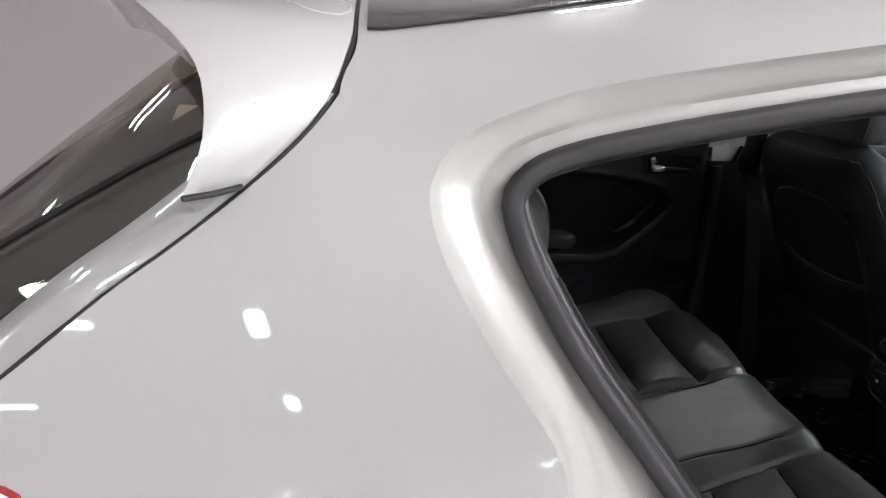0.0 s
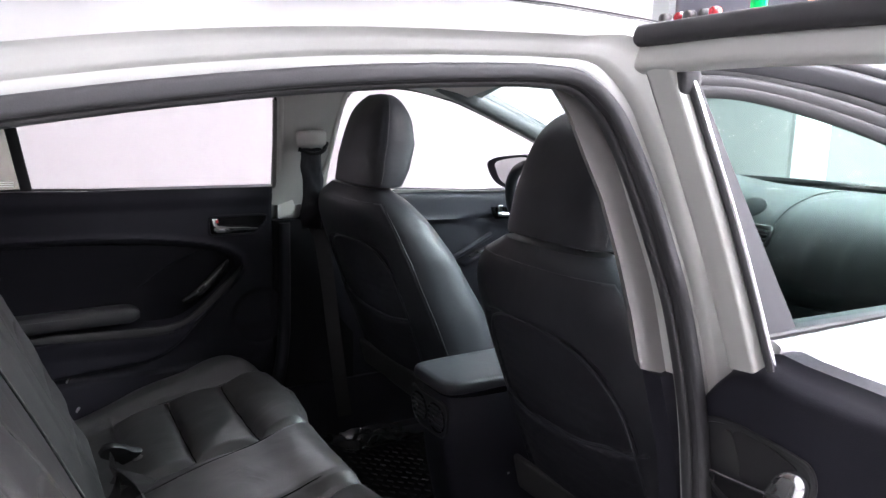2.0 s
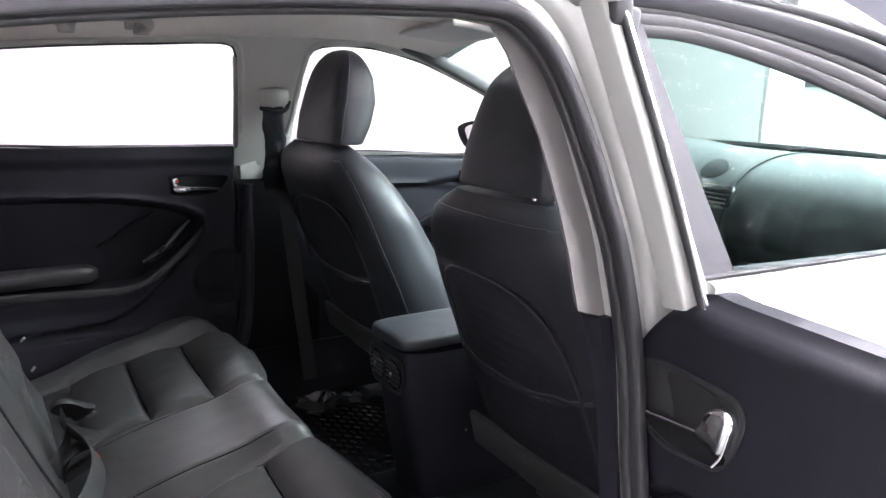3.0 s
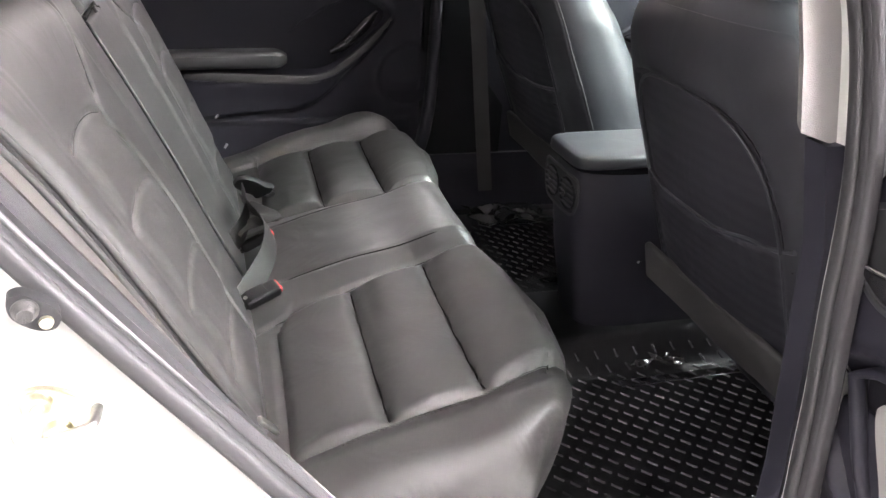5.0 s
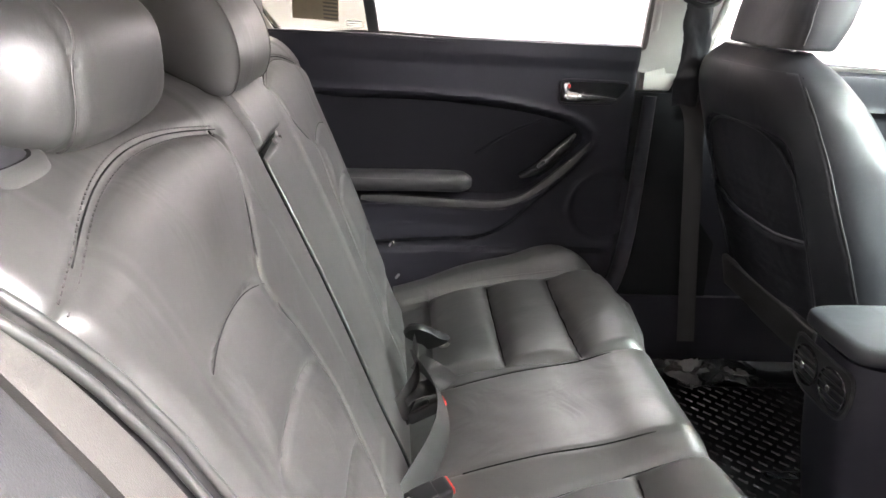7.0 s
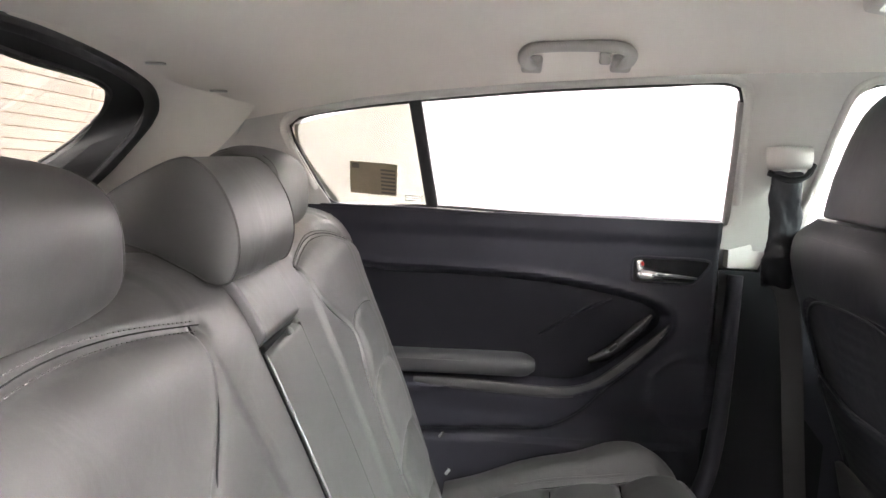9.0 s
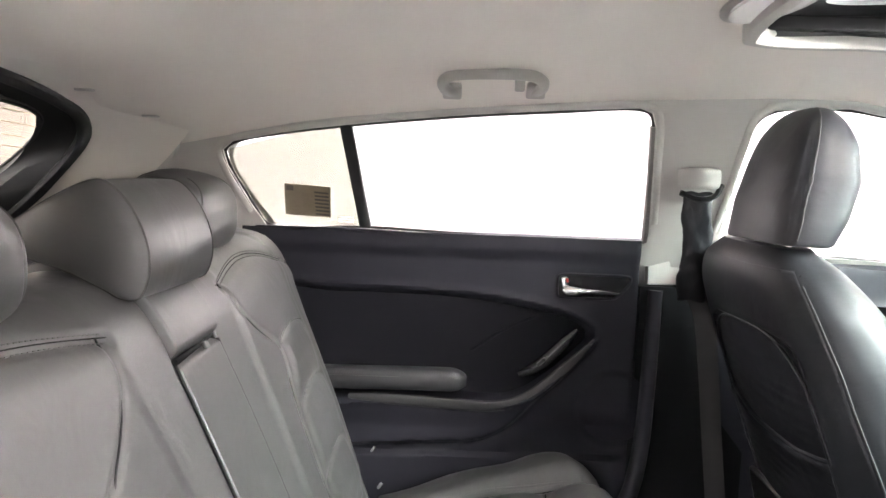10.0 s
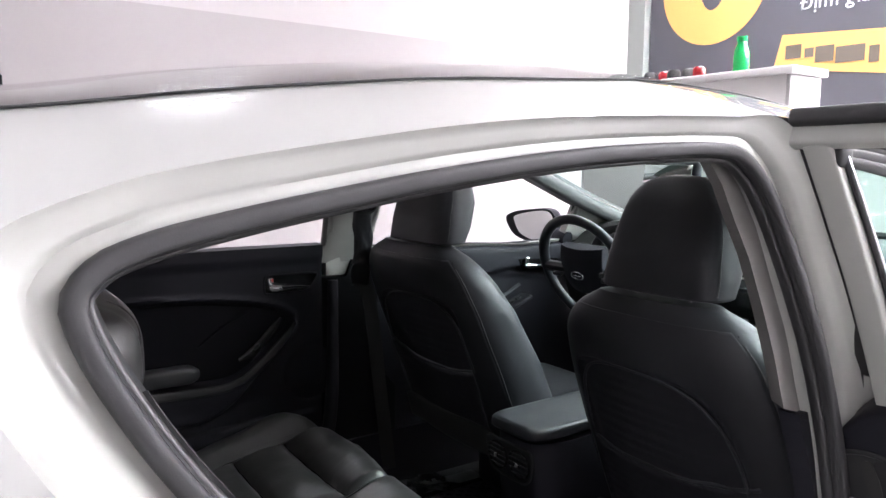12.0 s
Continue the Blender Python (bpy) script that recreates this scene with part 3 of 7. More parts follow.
# Gloss black film over the middle of the roof, edged by a thin line.
rows = []
for k in np.linspace(-1, 1, 61):
    line = []
    for i in range(2, len(sx)):
        q = k * float(np.interp(sx[i], [0.03, 0.09, 0.15, 0.22, 0.4, 0.7, 1.5], [0.561, 0.540, 0.522, 0.509, 0.502, 0.475, 0.455]))
        line.append((np.interp(q, ROOF[:, i, 1], ROOF[:, i, 0]), q, np.interp(q, ROOF[:, i, 1], ROOF[:, i, 2]) + 0.002))
    rows.append(line)
rows = np.array(rows)
v, f = grid(rows)
over = lambda p: 0.955 < p[0] < 1.465 and abs(p[1]) < 0.385
part("roof_film", (v, [q for q in f if not any(over(v[i]) for i in q)]), ROOF_BLACK, car, "gloss black film over the roof")
for line in (rows[0], rows[-1]):
    part("film_edge", rod([tuple(p) for p in line[::4]], 0.0014, 120, sides=8), RUBBER_DEEP, car)

# Lower sides, far side skin, sill and wheels: what the shell stands on.
zz = np.linspace(0.2, 0.92, 20)
far = np.array([[(x, SIDE(z) - 0.06 * step(x, 2.0, 2.7), z) for x in np.linspace(-0.6, 2.6, 40)] for z in zz])
part("side_skin", slab(far, far - np.array([0, 0.02, 0])), PAINT, car, "white far side doors' outer skin")
part("sill", box((0.62, 0.1, 0.12), (0.83, -0.74, 0.27), 0.02), JAMB, car, "white painted door sill")
part("floor_pan", slab_box(-0.6, 2.5, -0.7, 0.7, 0.13, 0.17), CARPET, car)
for x in (-0.15, 2.55):
    for y in (-0.68, 0.68):
        w = part("wheel", lathe([(0.0, -0.09), (0.2, -0.09), (0.29, -0.1), (0.315, -0.07), (0.315, 0.07), (0.29, 0.1), (0.2, 0.09), (0.0, 0.09)], (x, y, 0.315), "y", 36), RUBBER_DEEP, car)

# Hatch: spoiler, frame, glass.
lip = np.r_[SEAM[SEAM[:, 2] > 1.104][::3], ROOF[2:31:3, 0]]
lip = fair([tuple(p) for p in lip], 60)
for _ in range(6):
    lip[1:-1] = 0.25 * lip[:-2] + 0.5 * lip[1:-1] + 0.25 * lip[2:]
part("hatch_gap", sweep(fair([tuple(p) for p in np.r_[SEAM[20:][SEAM[20:, 2] < 1.09][::6], lip[2::4]]], 160) + np.array([-0.002, 0.002, -0.002]), round_section(0.0025, 0.0028, 8), (0, 1, 0.3)), RUBBER_DEEP, car, "dark seam round the tailgate")
part("hatch", grid(np.stack([SEAM + np.array([-0.0045, 0.002, 0.0]), SEAM * np.array([1, 0.985, 1]) + np.array([-0.022, 0.0, 0.004]), SEAM * np.array([1, 0.955, 1]) + np.array([-0.042, 0.0, 0.004]),
                                     SEAM * np.array([1, 0.90, 1]) + np.array([-0.05, 0.0, -0.012])], 0)[:, 30:]), PAINT, car, "white tailgate side frame")
nl = len(lip)
a = lip + np.array([-0.0045, 0.0, 0.001])
b = fair([(-0.088, -0.735, 1.104), (-0.076, -0.72, 1.14), (-0.083, -0.69, 1.185), (-0.135, -0.63, 1.225), (-0.22, -0.45, 1.235), (-0.25, 0.0, 1.245)], nl)
flank = []
for s in np.linspace(0, 1, 20):
    flank.append(a * (1 - s) + b * s + np.array([0, -0.008, 0.01]) * math.sin(math.pi * s) ** 0.8 * np.linspace(0, 1, nl)[:, None] ** 0.3)
flank = np.array(flank)
spoiler = slab(flank, flank + np.array([0.004, 0.05, -0.03]))
part("spoiler_gap", rod([tuple(a[0] + np.array([0, -0.002, 0])), tuple(0.5 * (a[0] + b[0]) + np.array([0, -0.006, 0])), tuple(b[0])], 0.0022, 16, sides=6), RUBBER_DEEP, car)
part("spoiler", joined(spoiler, mirrored(spoiler)), PAINT, car, "white roof spoiler over the rear window")
# Rear glass: each line runs down the glass at one distance from the middle.
LINES = [(0.0, [(-0.13, 1.225), (-0.25, 1.14), (-0.36, 1.06), (-0.55, 0.91)]), (0.3, [(-0.13, 1.214), (-0.235, 1.136), (-0.345, 1.055), (-0.53, 0.91)]), (0.46, [(-0.12, 1.202), (-0.222, 1.127), (-0.327, 1.049), (-0.50, 0.915)]),
         (0.60, [(-0.095, 1.128), (-0.145, 1.103), (-0.226, 1.057), (-0.42, 0.94)]), (0.655, [(-0.085, 1.112), (-0.13, 1.078), (-0.25, 0.998), (-0.40, 0.90)])]
down = [np.insert(fair(p, 40), 1, y, axis=1) for y, p in LINES]
half = np.stack([[fair([tuple(c[i]) for c in down], 24)[j] for j in range(24)] for i in range(40)])
half = half.transpose(1, 0, 2)
glass = np.concatenate([half[:0:-1] * np.array([1, -1, 1]), half])
rw = part("rear_window", slab(glass, glass + np.array([0.003, 0, -0.004])), GLASS_BACK, car, "smoked rear window")
rw.visible_shadow = False
part("glass_border", grid(half[-5:] * np.array([1, -1, 1]) + np.array([0.002, 0.002, -0.007])), RUBBER_DEEP, car, "black printed border of the rear glass")
part("wiper_trim", rod([tuple(np.array(p) + np.array([-0.001, 0, 0.001])) for p in down[3][::5] * np.array([1, -1, 1])], 0.0035, sides=6), RUBBER_DEEP, car, "black line along the rear glass")
part("tail_lamp", plate([tuple(p) for p in fair([(-0.183, 0.90), (-0.192, 0.921), (-0.24, 0.925), (-0.33, 0.885), (-0.45, 0.80), (-0.40, 0.76), (-0.26, 0.82), (-0.20, 0.86)], 60, True)], [], lambda a, b: (a, -SIDE(b) - 0.007, b), (0, 0.012, 0)), RED_LAMP, car, "dark red tail lamp lens")
near = flank.reshape(-1, 3)
disc = []
for t in np.linspace(0, 2 * math.pi, 30, endpoint=False):
    x, y = -0.015 + 0.03 * math.cos(t), -0.50 + 0.045 * math.sin(t)
    q = (near[:, 0] - x) ** 2 + (near[:, 1] - y) ** 2
    ids = np.argpartition(q, 6)[:6]
    g = 1 / (q[ids] + 1e-6)
    disc.append((x, y, float((near[ids, 2] * g).sum() / g.sum())))
part("cap_ring", rod(disc, 0.0012, 60, True, sides=6), WALL_GREY, car, "thin round cap joint on the spoiler")
fin = np.array([[(0.062 + 0.09 * u, 0.012 * v * (1 - 0.8 * u) * (1 - h), 1.281 + 0.022 * h * math.sin(math.pi * min(1, 0.35 + 0.65 * (1 - u))) ) for u in np.linspace(0, 1, 10)] for v, h in ((-1, 0), (-0.8, 0.6), (0, 1), (0.8, 0.6), (1, 0))])
part("antenna", grid(fin), PLASTIC_GLOSS, car, "black shark-fin antenna")

# ---- linings ----
RAIL = curve_of([(-0.35, 1.05), (-0.1, 1.095), (0.08, 1.132), (0.226, 1.163), (0.326, 1.178), (0.554, 1.202), (0.762, 1.219), (0.914, 1.228), (1.15, 1.238), (1.3, 1.238), (1.46, 1.212), (1.72, 1.135), (1.9, 1.085), (2.2, 1.0)])
LEFT_Y = lambda z: 1.118 - 0.44 * max(z, 0.93)


def liner_point(x, s):
    """Headliner: s from -1 (near side rail) to 1 (far side rail)."""
    z0 = float(RAIL(x)) + 0.004
    yl, yr = LEFT_Y(z0) + 0.012, -0.632 + 0.1 * max(0, 0.3 - x)
    y = yl * max(s, 0) + -yr * min(s, 0)
    crown = 0.058 + 0.055 * float(np.clip((0.6 - x) / 0.75, 0, 1))
    drop = 0.03 * max(0.0, -s) ** 3
    return (x, y, z0 - drop + crown * (1 - abs(s) ** 2.6))


lx = np.linspace(-0.16, 1.5, 100)
ls = np.sign(np.linspace(-1, 1, 81)) * np.abs(np.linspace(-1, 1, 81)) ** 0.9
HOLE = (0.955, 1.46, -0.34, 0.20)  # sunroof: x from, to, y from, to
L = np.array([[liner_point(x, s) for s in ls] for x in lx])
inhole = lambda p: HOLE[0] < p[0] < HOLE[1] and HOLE[2] < p[1] < HOLE[3]
v, f = grid(L)
f = [q for q in f if not all(inhole(v[i]) for i in q)]
part("headliner", (v, f), LINER, car, "light grey cloth headliner")
hz = lambda x, y: min((abs(p[0] - x) + abs(p[1] - y), p[2]) for p in L.reshape(-1, 3))[1]
frame_loop = [(HOLE[0], HOLE[2]), (HOLE[0], HOLE[3] - 0.02), (HOLE[0] + 0.02, HOLE[3]), (HOLE[1], HOLE[3]), (HOLE[1], HOLE[2])]
part("sunroof_frame", sweep([(a, b, hz(a, b) - 0.002) for a, b in fair(frame_loop, 60, True)], round_section(0.018, 0.012, 12, 3), (0, 0, 1), True), TRIM_LIGHT, car, "light grey sunroof surround")
well = fair([(HOLE[0] + 0.006, HOLE[2]), (HOLE[0] + 0.006, HOLE[3] - 0.04), (HOLE[0] + 0.012, HOLE[3] - 0.014), (HOLE[0] + 0.04, HOLE[3] - 0.006), (HOLE[1] - 0.12, HOLE[3] - 0.006)], 60)
part("sunroof_well", grid(np.array([[(a, b, hz(a, b) - 0.006) for a, b in well], [(a, b, hz(a, b) + 0.022) for a, b in well], [(min(a + 0.06, HOLE[1] - 0.06), b - 0.06, hz(a, b) + 0.024) for a, b in well], [(min(a + 0.06, HOLE[1] - 0.06), b - 0.06, hz(a, b) + 0.032) for a, b in well]])), RUBBER_DEEP, car, "black side of the sunroof well", sharp=60)
part("sunroof_track", box((HOLE[1] - HOLE[0], 0.05, 0.02), ((HOLE[0] + HOLE[1]) / 2, HOLE[3] + 0.01, 1.302), 0.004), RUBBER_DEEP, car, "black sunroof track")
part("sunroof_track", box((0.05, HOLE[3] - HOLE[2], 0.02), (HOLE[0] + 0.0, (HOLE[2] + HOLE[3]) / 2, 1.306), 0.004), RUBBER_DEEP, car, "black sunroof track")

# Far side lining with its two window openings.
WIN_REAR = [(0.150, 0.960), (0.125, 1.0), (0.083, 1.085), (0.078, 1.116), (0.100, 1.133), (0.225, 1.158), (0.326, 1.172), (0.554, 1.197), (0.762, 1.213), (0.905, 1.221), (0.93, 1.213), (0.940, 1.19), (0.950, 1.10), (0.963, 0.972), (0.962, 0.953), (0.948, 0.946), (0.68, 0.951), (0.368, 0.961)]
WIN_FRONT = [(1.108, 0.94), (1.112, 1.05), (1.122, 1.16), (1.132, 1.205), (1.16, 1.225), (1.30, 1.232), (1.459, 1.205), (1.60, 1.165), (1.723, 1.128), (1.895, 1.07), (1.905, 1.05), (1.892, 0.928), (1.70, 0.92), (1.372, 0.934)]
side = lambda a, b: (a, LEFT_Y(b) + (0.02 if b < 0.915 else 0.0), b)
outline = [(-0.33, 0.90), (0.976, 0.90), (0.976, 0.862), (1.118, 0.862), (1.118, 0.90), (2.3, 0.88), (2.3, 0.97)] + [(x, float(RAIL(x)) + 0.012) for x in np.linspace(2.1, -0.33, 24)]
part("side_lining", plate(outline, [WIN_REAR, WIN_FRONT], side, (0, 0.03, 0), 0.12), TRIM_LIGHT, car, "light grey pillar and window lining", sharp=25)
for w, nm in ((WIN_REAR, "rear"), (WIN_FRONT, "front")):
    loop = [side(a, b) for a, b in fair(w, 160, True)]
    part("window_seal", sweep(np.array(loop) + np.array([0, 0.012, 0]), round_section(0.003, 0.0055, 10, 2.5), (0, 0.9, 0.4), True), RUBBER_DEEP, car, "black rubber window seal")
    c = np.mean(loop, 0)
    lipped = np.array(loop) + (c - np.array(loop)) * np.array([-0.018, 0, -0.045])
    cutoff = int(np.argmin(np.abs(np.array(loop)[:, 0] - c[0]) + (np.array(loop)[:, 2] > 1.0) * 9))
    lipped = np.roll(lipped, -cutoff, 0)
    lipped = lipped[lipped[:, 2] > 0.985]
    part("window_rim", sweep(lipped + np.array([0, -0.002, 0]), round_section(0.005, 0.007, 10, 2.4), (0, 0.9, 0.4)), TRIM_LIGHT, car)
part("belt_strip", sweep(fair([(0.13, LEFT_Y(0.96) - 0.004, 0.957), (0.368, LEFT_Y(0.96) - 0.004, 0.957), (0.68, LEFT_Y(0.95) - 0.001, 0.946), (0.946, LEFT_Y(0.945) - 0.001, 0.941)], 40), round_section(0.004, 0.003, 12, 3), (0, 1, 0)), PLASTIC, car, "black belt line trim")
part("window_divider", sweep([(0.365, LEFT_Y(0.95) + 0.014, 0.95), (0.330, LEFT_Y(1.175) + 0.014, 1.178)], round_section(0.008, 0.0125, 12, 4), (0, 1, 0.4)), RUBBER_DEEP, car, "black quarter window divider bar")
part("window_channel", sweep([side(0.963, 0.95), side(0.952, 1.09), side(0.941, 1.19)] + np.array([0, 0.014, 0]), round_section(0.008, 0.010, 10, 3), (0, 1, 0.4)), TRIM_SHADE_GREY, car, "grey window run channel")
qg = plate([(0.136, 0.962), (0.082, 1.09), (0.085, 1.118), (0.225, 1.155), (0.333, 1.171), (0.364, 0.962)], [], lambda a, b: (a, LEFT_Y(b) + 0.022, b), (0, 0.003, 0))
q = part("quarter_glass", qg, GLASS_TINT, car, "smoked quarter window glass")
q.visible_shadow = False
card = thing("window_sticker", "brown printed label stuck on the quarter window", "sticker", (0.25, LEFT_Y(1.01), 1.01))
cy = lambda a, b: (a, LEFT_Y(b) + 0.0195, b)
part("paper", plate([(0.193, 1.051), (0.291, 1.046), (0.287, 0.980), (0.190, 0.984)], [], cy, (0, 0.001, 0)), CARD, card)
part("logo_mark", plate([(0.197, 1.047), (0.212, 1.046), (0.212, 1.036), (0.197, 1.037)], [], lambda a, b: (a, LEFT_Y(b) + 0.018, b), (0, 0.001, 0)), CARD_DARK, card)
for k in range(7):
    z = 1.036 - 0.0078 * k
    part("print_bar", plate([(0.256, z), (0.286, z - 0.002), (0.286, z - 0.006), (0.256, z - 0.004)], [], lambda a, b: (a, LEFT_Y(b) + 0.018, b), (0, 0.001, 0)), CARD_DARK, card)
slip = thing("glass_mark", "small white maker's mark on the quarter glass", "sticker", (0.325, LEFT_Y(0.98), 0.98))
for k in range(3):
    part("print_bar", plate([(0.304, 0.984 - 0.005 * k), (0.338, 0.983 - 0.005 * k), (0.338, 0.981 - 0.005 * k), (0.304, 0.982 - 0.005 * k)], [], cy, (0, 0.001, 0)), PRINT, slip)

# Rear end seen from within: tailgate opening, its trim and the heated glass.
def hatch_curve(half, n=120):
    half = [(x + 0.033, max(y - 0.05, 0.75 * y) if y > 0 else y, z) for x, y, z in half]
    pts = [(x, -y, z) for x, y, z in half[::-1]] + list(half[1:])
    return fair(pts, n)


OPEN_REAR = hatch_curve([(-0.105, 0.0, 1.205), (-0.11, 0.2, 1.198), (-0.125, 0.38, 1.178), (-0.14, 0.48, 1.155), (-0.16, 0.522, 1.122), (-0.24, 0.528, 1.03), (-0.32, 0.53, 0.96), (-0.42, 0.53, 0.87)])
GLASS_REAR = hatch_curve([(-0.155, 0.0, 1.185), (-0.16, 0.179, 1.174), (-0.178, 0.40, 1.160), (-0.214, 0.481, 1.138), (-0.312, 0.537, 1.073), (-0.40, 0.515, 1.010), (-0.45, 0.40, 0.972), (-0.48, 0.02, 0.95)])
between = 0.45 * OPEN_REAR + 0.55 * GLASS_REAR + np.array([-0.02, 0, -0.004])
part("tailgate_seal", joined(sweep(OPEN_REAR, round_section(0.011, 0.013, 10), (0, 0, 1)), grid(np.stack([OPEN_REAR, 0.5 * (OPEN_REAR + between) + np.array([-0.012, 0.0, 0.0]), between]))), RUBBER_DEEP, car, "black tailgate opening surround")
part("tailgate_trim", grid(np.stack([between, 0.5 * (between + GLASS_REAR) + np.array([0.01, 0, 0.0]), GLASS_REAR])), KICK, car, "grey tailgate trim round the rear glass")
part("glass_edge", sweep(GLASS_REAR, round_section(0.004, 0.004, 8), (0, 0, 1)), RUBBER_DEEP, car)
rim = GLASS_REAR[60:]
for k in range(9):
    z = 1.155 - 0.018 * k
    e = rim[int(np.argmin(np.abs(rim[:, 2] - z)))]
    w = e[1] - 0.012
    part("heater_line", rod([(e[0] - 0.02 * (1 - (a / w) ** 2), a, z + 0.012 * (1 - (a / w) ** 2)) for a in (-w, -w / 2, 0, w / 2, w)], 0.0006, 24, sides=5), HEATER, car)
for s in (-1, 1):
    half = OPEN_REAR[60:] * np.array([1, s, 1])
    flow = [half + np.array([0.0, 0.002 * s, 0.0]), half + np.array([0.02, 0.004 * s, 0.012]), half + np.array([0.07, 0.03 * s, 0.02]), half + np.array([0.16, 0.10 * s, 0.03])]
    part("rear_pillar_trim", grid(np.array(flow)), LINER, car, "light grey rear pillar trim", sharp=60)
part("parcel_shelf", plate([(-0.4, -0.60), (0.13, -0.60), (0.13, 0.56), (-0.4, 0.56)], [], lambda a, b: (a, b, 0.905), (0, 0, -0.02)), PLASTIC, car, "black parcel shelf")
part("liner_clip", box((0.03, 0.012, 0.004), (-0.03, 0.30, 1.192), 0.002), TRIM_LIGHT, car)
part("liner_clip", box((0.03, 0.012, 0.004), (0.0, 0.47, 1.166), 0.002), TRIM_LIGHT, car)

# Near side: pillar trims inside the seal.
pil = [(0.84, 1.202), (0.870, 1.19), (0.891, 1.16), (0.909, 1.115), (0.931, 1.067), (0.951, 0.995), (0.964, 0.934), (0.973, 0.868), (1.013, 0.855), (1.06, 0.858), (1.045, 1.0), (1.0, 1.19), (0.98, 1.23), (0.86, 1.23)]
# Same trim as the far pillar, darkened in colour to stand for shade.
part("pillar_trim", plate(pil, [], lambda a, b: (a, SEAL_Y(b) + 0.022 + 0.2 * max(0, a - 0.98), b), (0.02, 0.03, 0)), TRIM_SHADE_GREY, car, "light grey pillar trim with shade put into its colour")
low = [(1.003, 0.855), (1.02, 0.75), (1.018, 0.62), (1.016, 0.5), (1.008, 0.42), (1.15, 0.40), (1.15, 0.6), (1.08, 0.855)]
part("pillar_trim_lower", plate(low, [], lambda a, b: (a, SEAL_Y(b) + 0.02, b), (0, 0.03, 0)), PLASTIC, car, "black lower pillar trim")
low_far = [(0.957, 0.858), (0.957, 0.62), (0.93, 0.45), (0.86, 0.3), (1.2, 0.3), (1.2, 0.5), (1.12, 0.6), (1.118, 0.905), (1.055, 0.905), (1.035, 0.858)]
part("pillar_trim_lower", plate(low_far, [], lambda a, b: (a, 0.715, b), (0, 0.03, 0)), MATT, car, "black lower pillar trim")
part("side_trim_lower", plate([(0.1, 0.17), (1.7, 0.17), (1.7, 0.36), (0.1, 0.36)], [], lambda a, b: (a, 0.705, b), (0, 0.03, 0)), PLASTIC, car, "black lower side trim")
part("side_trim_lower", plate([(0.7, 0.17), (1.7, 0.17), (1.7, 0.29), (0.7, 0.29)], [], lambda a, b: (a, -0.675, b), (0, 0.02, 0)), PLASTIC, car, "black lower side trim")
part("pillar_foot", sweep(fair([(0.86, 0.672, 0.24), (0.90, 0.674, 0.315), (0.95, 0.68, 0.40), (0.974, 0.695, 0.50), (0.985, 0.712, 0.64), (0.99, 0.722, 0.85)], 50), round_section(0.024, 0.016, 16, 2.6), (0, 1, 0)), PLASTIC, car, "curved foot of the pillar trim")
# Wheel-arch trim that follows the opening's rear edge, inside the seal.
ii = np.arange(int(np.argmin(np.hypot(S[:, 0] - 0.6, S[:, 1] - 0.45))), int(np.argmin(np.hypot(S[:, 0] - 0.15, S[:, 1] - 1.10))))
core = base[ii] + inward[ii] * 0.03 + np.array([0, 0.02, 0])
core -= inward[ii] * 0.012
high = core[core[:, 2] > 0.93]
bands = [high + np.array(q) for q in ((0.0, -0.012, 0.0), (0.004, 0.006, 0.004), (0.0025, 0.0075, 0.0015), (0.0035, 0.014, 0.002), (0.0015, 0.021, 0.0), (-0.0075, 0.03, -0.005))]
part("arch_trim", grid(np.array(bands)), PLASTIC_GREY, car, "dark grey wheel-arch trim inside the door seal", sharp=60)
BACK_EDGE = lambda z: np.interp(z, [0.36, 0.50, 0.64, 0.72, 0.80, 0.86, 0.90, 0.95], [0.463, 0.488, 0.519, 0.532, 0.550, 0.572, 0.597, 0.622])
BACK_LINE = lambda z: np.interp(z, [0.36, 0.42, 0.52, 0.655, 0.755, 0.84, 0.90, 0.935, 0.955], [0.470, 0.455, 0.413, 0.358, 0.314, 0.274, 0.243, 0.215, 0.18])
seat_z = np.linspace(0.40, 0.95, 70)
seat_edge = np.stack([BACK_LINE(seat_z) + 0.035 * BACK_EDGE(seat_z) - 0.016, -BACK_EDGE(seat_z) - 0.012, seat_z], 1)
trim_z = np.linspace(0.455, 1.02, 70)
order = np.argsort(core[:, 2])
trim_edge = np.stack([np.interp(trim_z, core[order, 2], core[order, d]) for d in range(3)], 1) + np.array([0.002, -0.008, 0.002])


def trim_band(lo, hi, proud, n=15):
    """A rounded moulding that fills the space between the seat's edge (0) and the door seal (1) from lo to hi."""
    out = np.array([0.6, -0.5, 0.62])
    rows = []
    for k in np.linspace(0, 1, n):
        m = lo + (hi - lo) * k
        rise = proud * (1 - abs(2 * k - 1) ** 3) - (0.014 if k in (0.0, 1.0) else 0.0)
        m = np.broadcast_to(m, seat_z.shape)[:, None]
        rows.append(seat_edge * (1 - m) + trim_edge * m + out * rise)
    return grid(np.array(rows))


split = np.interp(seat_z, [0.40, 0.55, 0.75, 0.95], [0.18, 0.34, 0.50, 0.60])
part("arch_gap", trim_band(-0.12, 1.02, -0.012), RUBBER_DEEP, car)
part("pillar_strip", trim_band(0.06, split, 0.004), PILLAR_STRIP, car, "light grey strip of the rear pillar trim", sharp=60)
part("arch_trim", trim_band(split + 0.01, 1.08, 0.005), ARCH, car, "dark grey wheel-arch trim inside the door seal", sharp=60)

